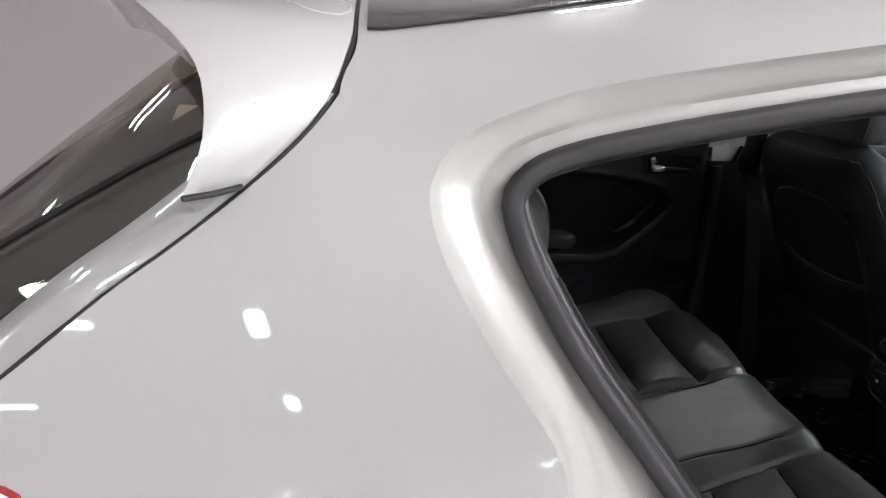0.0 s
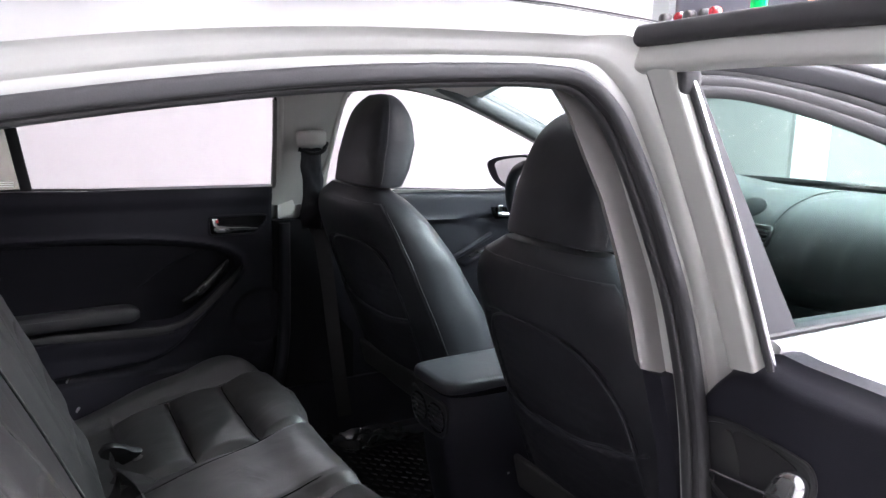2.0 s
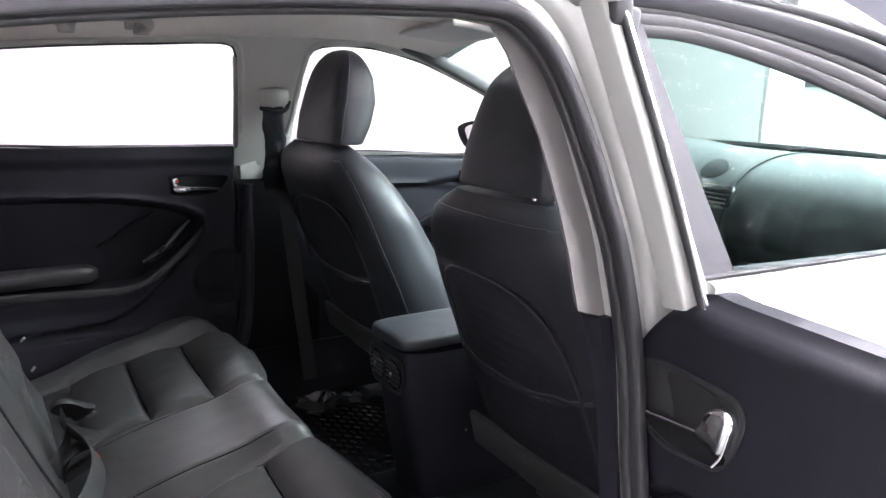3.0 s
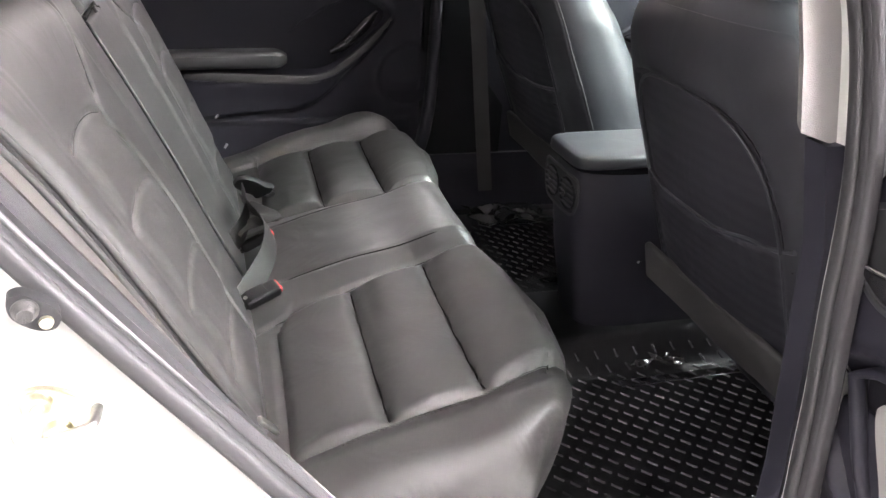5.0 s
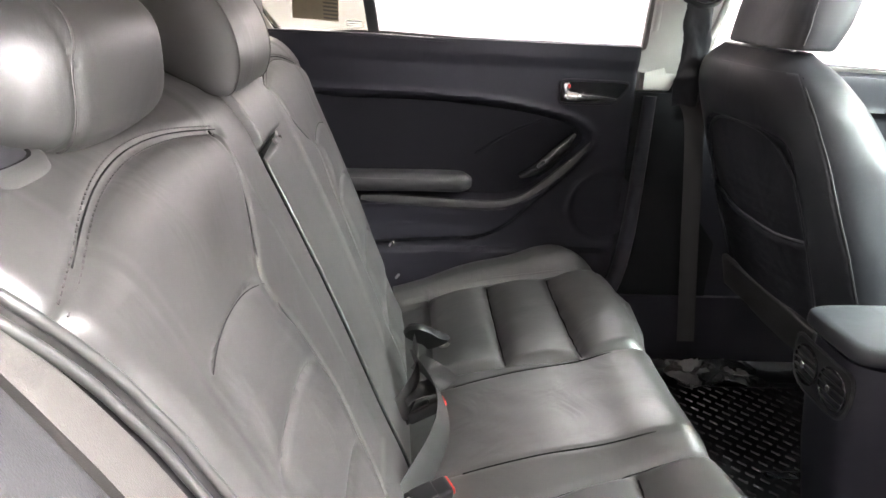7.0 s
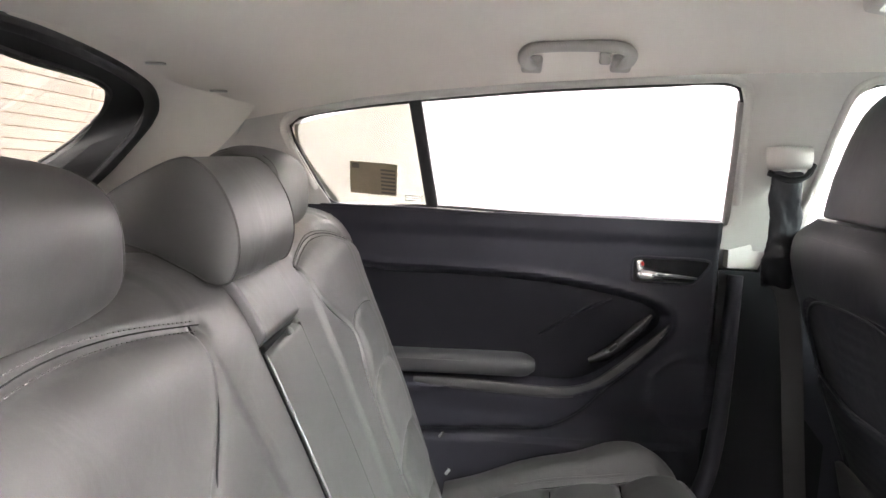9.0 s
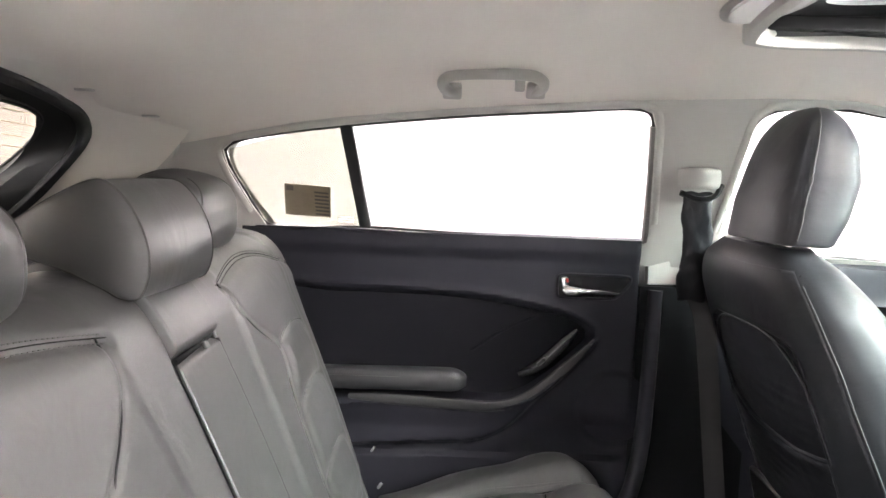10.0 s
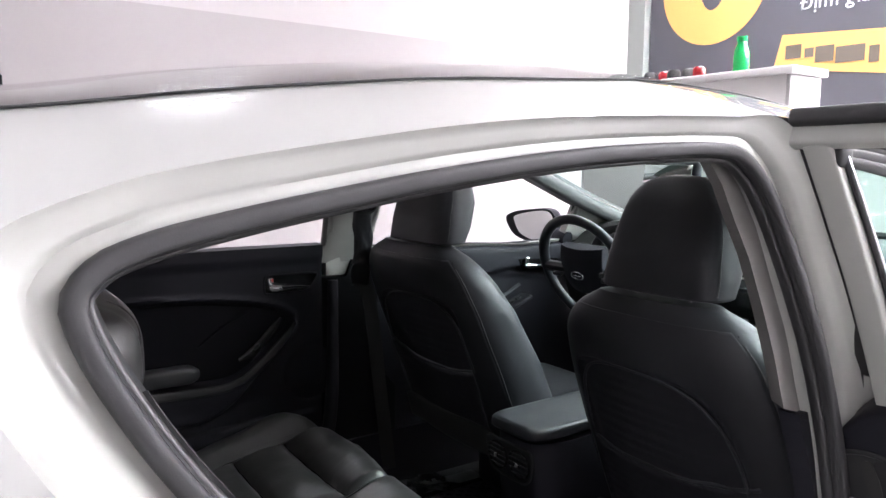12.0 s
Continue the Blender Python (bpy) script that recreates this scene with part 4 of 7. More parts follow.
# ---- doors ----
def near_handle(flip, host):
    """Handle recess and pull cup of the open door, seen close."""
    flat = lambda y, t, pts, n=60: flip(plate([tuple(p) for p in fair(pts, n, True)], [], lambda a, b: (a, y, b), (0, t, 0)))
    rim = fair([(0.98, 0.852), (0.972, 0.864), (0.944, 0.873), (0.90, 0.873), (0.856, 0.871), (0.832, 0.866), (0.825, 0.85), (0.829, 0.826), (0.840, 0.798), (0.855, 0.785), (0.89, 0.780), (0.931, 0.779), (0.955, 0.79), (0.972, 0.82)], 80, True)
    part("handle_recess", flat(0.6985, 0.004, rim, 80), PLASTIC_GREY, host, "dark grey handle recess")
    # Black plate drawn as the shade inside the recess.
    part("recess_shade", flat(0.6965, 0.002, [(0.93, 0.866), (0.86, 0.864), (0.845, 0.855), (0.87, 0.822), (0.912, 0.816)]), RUBBER_DEEP, host)
    part("handle_bezel", flip(sweep([(a, 0.698, b) for a, b in rim], round_section(0.003, 0.0035, 8), (0, 1, 0), True)), PLASTIC_GREY, host)
    blade = part("door_handle", flat(0.690, 0.005, [(0.957, 0.807), (0.935, 0.809), (0.911, 0.813), (0.874, 0.818), (0.846, 0.818), (0.838, 0.80), (0.848, 0.792), (0.885, 0.789), (0.918, 0.789), (0.942, 0.796)]), PLASTIC_GLOSS, host, "dark gloss handle blade")
    part("blade_edge", flip(rod([(0.962, 0.6885, 0.811), (0.94, 0.687, 0.8135), (0.914, 0.686, 0.817), (0.874, 0.686, 0.822)], 0.0022, 30)), CHROME, blade, "bright chrome edge")
    lobe = fair([(0.878, 0.817), (0.872, 0.832), (0.864, 0.847), (0.852, 0.857), (0.836, 0.858), (0.828, 0.849), (0.830, 0.829), (0.835, 0.812), (0.842, 0.806), (0.856, 0.810)], 60, True)
    hub2 = lobe.mean(0)
    dome = [[(hub2[0] + k * (a - hub2[0]), 0.684 + deep, hub2[1] + k * (b - hub2[1])) for a, b in lobe] for k, deep in ((0.0, -0.0022), (0.4, -0.002), (0.75, -0.0005), (0.92, 0.002), (1.0, 0.006), (1.0, 0.012))]
    part("lever_end", flip(grid(np.array(dome), True)), CHROME, blade, "chrome lever end")
    part("blade_edge", flip(rod([(0.829, 0.686, 0.838), (0.836, 0.686, 0.81), (0.847, 0.687, 0.793)], 0.0017, 30)), CHROME, blade)
    part("lock_lever", flat(0.6955, 0.003, [(0.946, 0.861), (0.935, 0.864), (0.916, 0.82), (0.926, 0.817)], 24), KICK, host, "grey lock slider")
    cup = [(0.932, 0.70), (0.908, 0.719), (0.85, 0.736), (0.79, 0.743)]
    part("cup_rim", flip(sweep([(0.86, 0.712, 0.56), (0.897, 0.706, 0.625)] + [(a, 0.703, b) for a, b in cup] + [(0.735, 0.71, 0.752)], round_section(0.009, 0.007, 12), (0, 1, 0))), PLASTIC, host, "rounded rim of the pull cup")
    # Inner face of the pull, paler than the panel by its painted glare.
    part("pull_cup", flat(0.707, 0.012, [(0.900, 0.683), (0.890, 0.694), (0.85, 0.712), (0.812, 0.722), (0.785, 0.715), (0.744, 0.678), (0.76, 0.60), (0.835, 0.570), (0.87, 0.62)]), CUP_GLARE, host, "pull cup inner face with lamp glare in its colour")
    part("panel_joint", flip(rod([(1.0, 0.70, 0.722), (0.965, 0.698, 0.708), (0.934, 0.699, 0.697)], 0.0012, 20, sides=6)), RUBBER_DEEP, host)


def door_panel(sign, host, dx=0.0):
    """Inner trim of a rear door, at y = 0.70 * sign."""
    X, Z = np.meshgrid(np.linspace(0.10, 0.962, 150), np.linspace(0.30, 0.957, 120))
    insert = [tuple(p) for p in fair([(0.16, 0.822), (0.30, 0.829), (0.453, 0.830), (0.632, 0.821), (0.762, 0.801), (0.827, 0.782), (0.860, 0.752), (0.827, 0.70), (0.749, 0.632), (0.70, 0.606), (0.655, 0.598), (0.5, 0.605), (0.16, 0.615)], 60, True)]
    if sign < 0:
        insert = [tuple(p) for p in fair([(0.16, 0.80), (0.5, 0.80), (0.70, 0.765), (0.786, 0.747), (0.855, 0.733), (0.915, 0.710), (0.932, 0.692), (0.90, 0.62), (0.866, 0.567), (0.8, 0.52), (0.6, 0.5), (0.16, 0.5)], 60, True)]
    d = inside(X, Z, insert)
    y = 0.70 + 0.022 * step(d, -0.004, 0.012)
    y -= 0.006 * bell(d + 0.010, 0.006)
    y += 0.035 * step(Z, 0.925, 0.957) ** 2 if sign < 0 else -0.008 * step(Z, 0.90, 0.93)
    spk = np.hypot(X - 0.915, Z - 0.588)
    y += 0.003 * step(0.085 - spk, 0, 0.012) - 0.002 * bell(spk - 0.088, 0.006) + 0.01 * step(0.58 - Z, 0, 0.05)
    if sign > 0:
        pod = [tuple(p) for p in fair([(0.06, 0.622), (0.34, 0.612), (0.60, 0.604), (0.66, 0.602), (0.705, 0.618), (0.77, 0.665), (0.845, 0.735), (0.868, 0.755), (0.872, 0.742), (0.80, 0.65), (0.735, 0.585), (0.69, 0.535), (0.63, 0.502), (0.54, 0.492), (0.06, 0.50)], 90, True)]
        y -= 0.024 * step(inside(X, Z, pod), -0.002, 0.016)
        y -= 0.012 * step(0.475 - Z + 0.02 * (X - 0.5), 0, 0.012) * step(0.95 - X, 0, 0.04)
    else:
        y -= 0.022 * step(Z, 0.49, 0.46) * step(0.95 - X, 0, 0.05)
        y -= 0.02 * bell(Z - 0.60, 0.05) * step(0.68 - X, 0.0, 0.1)
    y += 0.05 * step(X, 0.945, 0.962) ** 2
    if sign < 0:
        X = X + 0.055 * np.clip((X - 0.8) / 0.162, 0, 1)
        Z = 0.30 + (Z - 0.30) * (np.interp(X, [0.1, 0.88, 0.908, 0.935, 0.955, 0.973, 0.988, 1.0, 1.01, 1.017], [0.938, 0.957, 0.960, 0.953, 0.941, 0.922, 0.90, 0.872, 0.84, 0.81]) - 0.30) / 0.657
    F = np.stack([X, y, Z], -1)
    B = np.stack([X, 0 * y + 0.765, Z], -1)
    flip = mirrored if sign < 0 else (lambda s: s)
    panel = part("inner_panel", flip(slab(F, B)), PLASTIC, host, "black moulded door trim")
    part("insert", flip(plate([(a, b) for a, b in insert], [], lambda a, b: (a, 0.7195, b), (0, 0.004, 0))), FABRIC, host, "black cloth door insert")
    for line in ([(0.60, 0.70), (0.68, 0.755), (0.745, 0.785)],):
        part("crease", flip(rod([(a, 0.7195, b) for a, b in line], 0.0035, 24, sides=8)), FABRIC, host)
    if sign > 0:
        sweepline = fair([(0.34, 0.677, 0.600), (0.48, 0.676, 0.595), (0.585, 0.676, 0.591), (0.655, 0.677, 0.591), (0.708, 0.678, 0.604), (0.758, 0.680, 0.639), (0.83, 0.685, 0.706), (0.864, 0.692, 0.742)], 60)
        part("pull_strip", flip(sweep(sweepline, round_section(0.006, 0.0125, 16, 3.0), (0, 1, 0), scale=np.interp(np.linspace(0, 1, 60), [0, 0.1, 0.85, 1], [0.5, 1.0, 0.9, 0.35]))), STRIP, host, "dark grey sweeping pull strip")
        part("pull_pocket", flip(sweep(fair([(0.705, 0.705, 0.655), (0.74, 0.703, 0.672), (0.80, 0.706, 0.727), (0.828, 0.71, 0.757)], 40), round_section(0.01, 0.014, 12, 2.4), (0, 1, 0), scale=np.interp(np.linspace(0, 1, 40), [0, 0.2, 0.8, 1], [0.5, 1, 1, 0.4]))), PLASTIC_GLOSS, host, "glossy window switch recess")
        part("switch", flip(box((0.022, 0.01, 0.008), (0.752, 0.694, 0.688), 0.003, (0, -42, 0))), PLASTIC_GREY, host)
        arm = sweep(fair([(0.20, 0.69, 0.635), (0.36, 0.683, 0.640), (0.5, 0.683, 0.643), (0.592, 0.688, 0.642)], 50), round_section(0.032, 0.023, 20, 3.2), (0, 1, 0), scale=np.r_[np.ones(46), 0.95, 0.86, 0.7, 0.45])
        pad = part("armrest", flip(arm), PLASTIC_GREY, host, "black padded door armrest")
        part("stitch", flip(rod([(0.22, 0.658, 0.6475), (0.4, 0.651, 0.652), (0.575, 0.657, 0.652)], 0.0009, 60, sides=5)), THREAD, pad)
        bez = fair([(0.779, 0.868), (0.781, 0.876), (0.788, 0.879), (0.85, 0.880), (0.925, 0.879), (0.933, 0.876), (0.933, 0.868), (0.908, 0.836), (0.900, 0.831), (0.85, 0.829), (0.79, 0.829), (0.781, 0.832), (0.779, 0.84)], 80, True)
        part("handle_bezel", flip(sweep([(a, 0.699, b) for a, b in bez], round_section(0.003, 0.003, 8), (0, 1, 0), True)), PLASTIC, host)
        part("handle_recess", flip(plate([tuple(p) for p in bez], [], lambda a, b: (a, 0.7015 - 0.003, b), (0, 0.004, 0))), PLASTIC_GLOSS, host, "gloss black handle recess")
        lever = sweep(fair([(0.790, 0.690, 0.847), (0.82, 0.682, 0.846), (0.86, 0.684, 0.846), (0.908, 0.692, 0.842)], 40), round_section(0.006, 0.0075, 14, 2.5), (0, 1, 0), scale=np.interp(np.linspace(0, 1, 40), [0, 0.06, 0.22, 0.4, 1], [0.8, 1.5, 1.35, 0.75, 0.3]))
        hd = part("door_handle", flip(lever), CHROME, host, "chrome inner door handle")
        part("lock_lever", flip(box((0.015, 0.010, 0.024), (0.793, 0.691, 0.864), 0.0045, (0, -10, 0))), CHROME, hd)
        part("lock_mark", flip(box((0.005, 0.003, 0.008), (0.797, 0.6855, 0.868), 0.001, (0, -8, 0))), RED, hd)
    else:
        near_handle(flip, host)
    part("speaker_grille", flip(lathe([(0.0, 0.0), (0.072, 0.0), (0.08, 0.004), (0.08, 0.012), (0.0, 0.012)], (0.915, 0.71, 0.588), "y", 40)), PLASTIC, host, "round black speaker grille")
    if sign < 0:
        part("map_pocket", flip(sweep(fair([(0.25, 0.675, 0.47), (0.5, 0.668, 0.475), (0.75, 0.672, 0.465), (0.93, 0.688, 0.452)], 40), round_section(0.02, 0.012, 12, 2.6), (0, 1, 0))), PLASTIC, host, "black door pocket rim")
    return panel


closed = thing("rear_door", "closed rear door with black trim and chrome handle", "car door", (0.55, 0.7, 0.3))
door_panel(1, closed)
part("outer_skin", slab(np.array([[(x, SIDE(z) - 0.022, z) for x in np.linspace(0.12, 0.97, 12)] for z in np.linspace(0.3, 0.93, 10)]),
                        np.array([[(x, SIDE(z) - 0.026, z) for x in np.linspace(0.12, 0.97, 12)] for z in np.linspace(0.3, 0.93, 10)])), JAMB, closed)

# The same door on the near side, swung open on its hinges.
opened = thing("rear_door", "open white rear door with black inner trim", "car door", (0, 0, 0))
door_panel(-1, opened)
frame_y = lambda z: -(0.69 - 0.32 * (z - 0.93))
bar = fair([(0.16, 0.955), (0.10, 1.14), (0.098, 1.18), (0.12, 1.205), (0.35, 1.245), (0.6, 1.268), (0.80, 1.277), (0.985, 1.278)], 110)
part("window_frame", sweep([(a, frame_y(b), b) for a, b in bar], round_section(0.0105, 0.019, 14, 4), (0, 1, 0.4)), JAMB, opened, "white painted window frame", sharp=60)
POST_EDGE = fair([(0.939, 1.268), (0.922, 1.19), (0.905, 1.107), (0.893, 1.03), (0.884, 0.957)], 30)
part("frame_post", sweep([(a + np.interp(b, [0.95, 1.27], [0.0195, 0.0165]), frame_y(b), b) for a, b in POST_EDGE], round_section(0.016, 0.0165, 28, 9), (0, 1, 0.3)), JAMB, opened, "white painted front window post", sharp=60)
part("post_edge", sweep([(a - 0.002, frame_y(b) - 0.006, b) for a, b in POST_EDGE], round_section(0.006, 0.004, 10), (0, 1, 0.3)), RUBBER_DEEP, opened, "black rubber edge of the post")
part("post_edge", sweep([(a - 0.0055, frame_y(b) - 0.008, b) for a, b in POST_EDGE], round_section(0.003, 0.0008, 10), (0, 1, 0.3)), CHROME, opened, "thin bright window edge")
part("post_seal", sweep([(a + 0.039, frame_y(b) + 0.004, b) for a, b in POST_EDGE[:22]], round_section(0.006, 0.004, 10), (0, 1, 0.3)), RUBBER_DEEP, opened)
part("frame_seal", sweep([(a, frame_y(b) + 0.008, b + 0.0185) for a, b in bar[8:]], round_section(0.0095, 0.011, 12, 2.5), (0, 1, 0.4)), RUBBER, opened, "black rubber frame seal")
part("corner_seal", box((0.042, 0.03, 0.03), (0.95, frame_y(1.25) - 0.004, 1.251), 0.008), RUBBER_DEEP, opened, "black rubber corner block")
xs, zs = np.linspace(0.14, 1.03, 24), np.linspace(0.28, 0.93, 20)
skin = np.array([[(x, -SIDE(z), z) for x in xs] for z in zs])
part("outer_skin", slab(skin, skin + np.array([0, 0.012, 0])), PAINT, opened, "glossy white outer door skin")
part("door_shell", box((0.045, 0.075, 0.6), (0.985, -0.775, 0.6), 0.008), JAMB, opened, "white painted door edge")
part("shut_edge", slab_box(0.13, 0.99, -0.80, -0.755, 0.285, 0.30), JAMB, opened)
part("belt_seal", box((0.74, 0.010, 0.010), (0.51, -0.766, 0.936), 0.004), RUBBER_DEEP, opened, "black belt line seal")
hinge = Vector((1.045, -0.70, 0))
opened.matrix_basis = Matrix.Translation(hinge) @ pose(0, 0, 0, 0, 0, 85) @ Matrix.Translation(-hinge) @ Matrix.Translation((0.05, 0, -0.055))

# Front doors.
near_door = thing("front_door", "closed white front door with chrome belt line", "car door", (1.5, -0.75, 0.3))
xs, zs = np.linspace(1.085, 2.05, 30), np.linspace(0.28, 0.895, 24)
skin = np.array([[(x, -SIDE(z) + 0.012 * step(z, 0.86, 0.895), z) for x in xs] for z in zs])
part("outer_skin", slab(skin, skin + np.array([0, 0.04, 0])), PAINT, near_door, "glossy white outer door skin")
part("belt_moulding", sweep([(1.078, -0.772, 0.900), (1.4, -0.772, 0.897), (2.05, -0.76, 0.885)], round_section(0.009, 0.014, 18, 5), (0, 1, 0.3)), BRIGHT, near_door, "chrome belt line moulding")
part("belt_seal", sweep([(1.078, -0.762, 0.916), (1.4, -0.76, 0.912), (2.05, -0.748, 0.90)], round_section(0.004, 0.003, 10, 3), (0, 1, 0.3)), RUBBER_DEEP, near_door)
app = [(1.077, 0.915), (1.135, 0.92), (1.100, 1.045), (1.064, 1.181), (1.052, 1.222), (1.025, 1.253), (0.977, 1.250), (1.0, 1.19), (1.041, 1.099)]
near_y = lambda z: -0.765 + 0.375 * (z - 0.91)
part("pillar_cover", plate(app, [], lambda a, b: (a, near_y(b), b), (0, 0.012, 0)), APPLIQUE, near_door, "satin graphite pillar cover")
part("cover_edge", sweep(fair([(1.078, near_y(0.9) - 0.002, 0.9), (1.062, near_y(1.0) - 0.002, 1.0), (1.047, near_y(1.06) - 0.002, 1.06), (1.018, near_y(1.2) - 0.002, 1.205)], 30), round_section(0.0035, 0.0035, 10), (0, 1, 0)), CHROME, near_door, "thin chrome edge")
part("door_edge", plate([(1.108, 0.60), (1.112, 0.82), (1.075, 0.95), (1.05, 1.02), (1.005, 1.15), (0.988, 1.205), (1.015, 1.21), (1.045, 1.06), (1.076, 0.91), (1.10, 0.9), (1.10, 0.6)], [], lambda a, b: (a, -0.742 + (0.3 * (b - 0.91) if b > 0.91 else 0), b), (0, 0.02, 0)), RUBBER_DEEP, near_door, "black rubber door edge")
part("edge_seal", box((0.03, 0.03, 0.05), (1.012, -0.672, 1.19), 0.008, (0, 12, 0)), RUBBER_DEEP, near_door)
fw = [(1.136, 0.92), (1.066, 1.188), (1.176, 1.187), (1.362, 1.158), (1.636, 1.083), (1.95, 0.96), (2.0, 0.90)]
for off, r, m, nm in ((0.0, 0.007, RUBBER_DEEP, "glass_run"), (0.012, 0.007, RUBBER, "frame_seal"), (0.022, 0.005, RUBBER_DEEP, "inner_lip"), (0.038, 0.0115, APPLIQUE, "window_frame"), (0.054, 0.005, RUBBER_DEEP, "roof_seal")):
    pts = [(1.04, near_y(1.19) + 0.012, 1.193 + off), (1.15, near_y(1.187) + 0.012, 1.192 + off), (1.362, near_y(1.158) + 0.008, 1.158 + off * 1.4), (1.55, near_y(1.1) + 0.0, 1.105 + off * 1.75), (1.95, near_y(0.96) - 0.01, 0.96 + off * 1.9)]
    part(nm, sweep(fair(pts, 60), round_section(r, r * 1.15, 12, 3), (0, 1, 0.3), scale=np.linspace(1, 1.7, 60)), m, near_door)
g = part("window_glass", plate(fw, [], lambda a, b: (a, near_y(b) + 0.014, b), (0, 0.003, 0)), GLASS_GREEN, near_door, "green tinted window glass")
part("window_trim", plate([(1.14, 0.60), (1.14, 0.90), (2.0, 0.88), (2.0, 0.60)], [], lambda a, b: (a, -0.715, b), (0, 0.03, 0)), PLASTIC, near_door)

far_door = thing("front_door", "closed driver's door with black trim and chrome handle", "car door", (1.5, 0.7, 0.3))
X, Z = np.meshgrid(np.linspace(1.1, 2.1, 90), np.linspace(0.35, 0.942, 70))
top_z = np.interp(X, [1.1, 1.372, 1.70, 1.9, 2.1], [0.942, 0.934, 0.92, 0.927, 0.92])
Zs = 0.35 + (Z - 0.35) * (top_z - 0.35) / 0.592
groove = to_line(X, Zs, [(1.12, 0.835), (1.35, 0.845), (1.55, 0.832), (1.9, 0.79)])
y = 0.70 - 0.006 * bell(groove, 0.008) + 0.02 * step(0.835 - Zs + 0.05 * (X - 1.45), 0, 0.02) + 0.03 * step(Zs, top_z - 0.02, top_z)
part("inner_panel", slab(np.stack([X, y, Zs], -1), np.stack([X, 0 * y + 0.77, Zs], -1)), PLASTIC, far_door, "black moulded door trim")
part("handle_recess", plate([(1.68, 0.868), (1.86, 0.860), (1.86, 0.825), (1.70, 0.828)], [], lambda a, b: (a, 0.697, b), (0, 0.004, 0)), PLASTIC_GLOSS, far_door)
hd = part("door_handle", sweep(fair([(1.702, 0.688, 0.845), (1.74, 0.682, 0.842), (1.80, 0.69, 0.838)], 30), round_section(0.006, 0.007, 12), (0, 1, 0), scale=np.interp(np.linspace(0, 1, 30), [0, 0.15, 1], [0.9, 1.3, 0.5])), CHROME, far_door, "chrome inner door handle")
part("lock_lever", box((0.016, 0.012, 0.026), (1.71, 0.69, 0.862), 0.004), CHROME, hd)
part("pull_strip", rod([(1.42, 0.69, 0.66), (1.55, 0.685, 0.72), (1.68, 0.69, 0.78)], 0.010, 40), PLASTIC, far_door)
part("switch_panel", box((0.16, 0.06, 0.015), (1.62, 0.665, 0.72), 0.006, (0, -20, 0)), PLASTIC, far_door)
for k in range(3):
    part("switch", box((0.022, 0.014, 0.008), (1.585 + 0.03 * k, 0.655, 0.722 + 0.011 * k), 0.003, (0, -20, 0)), PLASTIC_GREY, far_door)

# Striker and damper plate on the jamb.
st = thing("door_striker", "zinc door striker with two round bosses bolted to the white jamb", "door striker", (0.328, -0.76, 0.708))
turned = lambda shape, at, turn: ([tuple(pose(*at, *turn) @ Vector(q)) for q in shape[0]], shape[1])
FACE = (0, 40, 15)
oval = [(0.026 * math.cos(a) * (1 + 0.12 * math.sin(a)), 0.021 * math.sin(a)) for a in np.linspace(0, 2 * math.pi, 40, endpoint=False)]
part("plate", turned(plate(oval, [], lambda a, b: (a, 0, b), (0, 0.006, 0)), (0.326, -0.762, 0.708), FACE), BRASS, st, "pale zinc plate")
for k, (a, b) in enumerate(((-0.012, 0.006), (0.012, -0.009))):
    boss = lathe([(0.0, -0.007), (0.004, -0.007), (0.0045, -0.005), (0.0085, -0.005), (0.0105, -0.001), (0.0105, 0.002), (0.0, 0.002)], (a, 0.0, b), "y", 24)
    part("boss", turned(boss, (0.326, -0.763, 0.708), FACE), BRASS, st)
part("loop", turned(rod([(-0.014, -0.002, -0.016), (-0.008, -0.022, -0.012), (0.006, -0.026, 0.004), (0.018, -0.024, 0.016), (0.024, -0.004, 0.020)], 0.0042, 40, sides=12), (0.326, -0.762, 0.708), FACE), STEEL, st, "bright steel loop")
sw = thing("door_switch", "black rubber door light switch on the white jamb", "switch", (0.327, -0.745, 0.777))
shoe = fair([(-0.026, 0.004), (-0.02, 0.013), (-0.004, 0.015), (0.014, 0.013), (0.023, 0.006), (0.024, -0.005), (0.016, -0.012), (0.0, -0.014), (-0.016, -0.010)], 60, True) * 0.72
part("base", turned(plate([tuple(q) for q in shoe], [], lambda a, b: (a, -0.006, b), (0, 0.012, 0)), (0.327, -0.747, 0.786), (0, 38, 12)), RUBBER_DEEP, sw)
part("plunger", turned(lathe([(0.0, -0.009), (0.005, -0.009), (0.0062, -0.007), (0.0066, -0.004), (0.0085, -0.002), (0.0085, 0.0), (0.0, 0.0)], (-0.006, -0.006, 0.001), "y", 24), (0.327, -0.747, 0.786), (0, 38, 12)), KICK, sw, "grey rubber boot")
part("screw", turned(lathe([(0.0, -0.002), (0.0022, -0.002), (0.0024, -0.003), (0.0042, -0.003), (0.0048, 0.0), (0.0, 0.0)], (0.0095, -0.006, -0.0015), "y", 20), (0.327, -0.747, 0.786), (0, 38, 12)), BRASS, sw, "brass screw")

def soft(points, rounds=3):
    """A line of points with its small kinks eased out, its ends kept."""
    P = np.array(points, float)
    for _ in range(rounds):
        P[1:-1] = 0.25 * P[:-2] + 0.5 * P[1:-1] + 0.25 * P[2:]
    return P


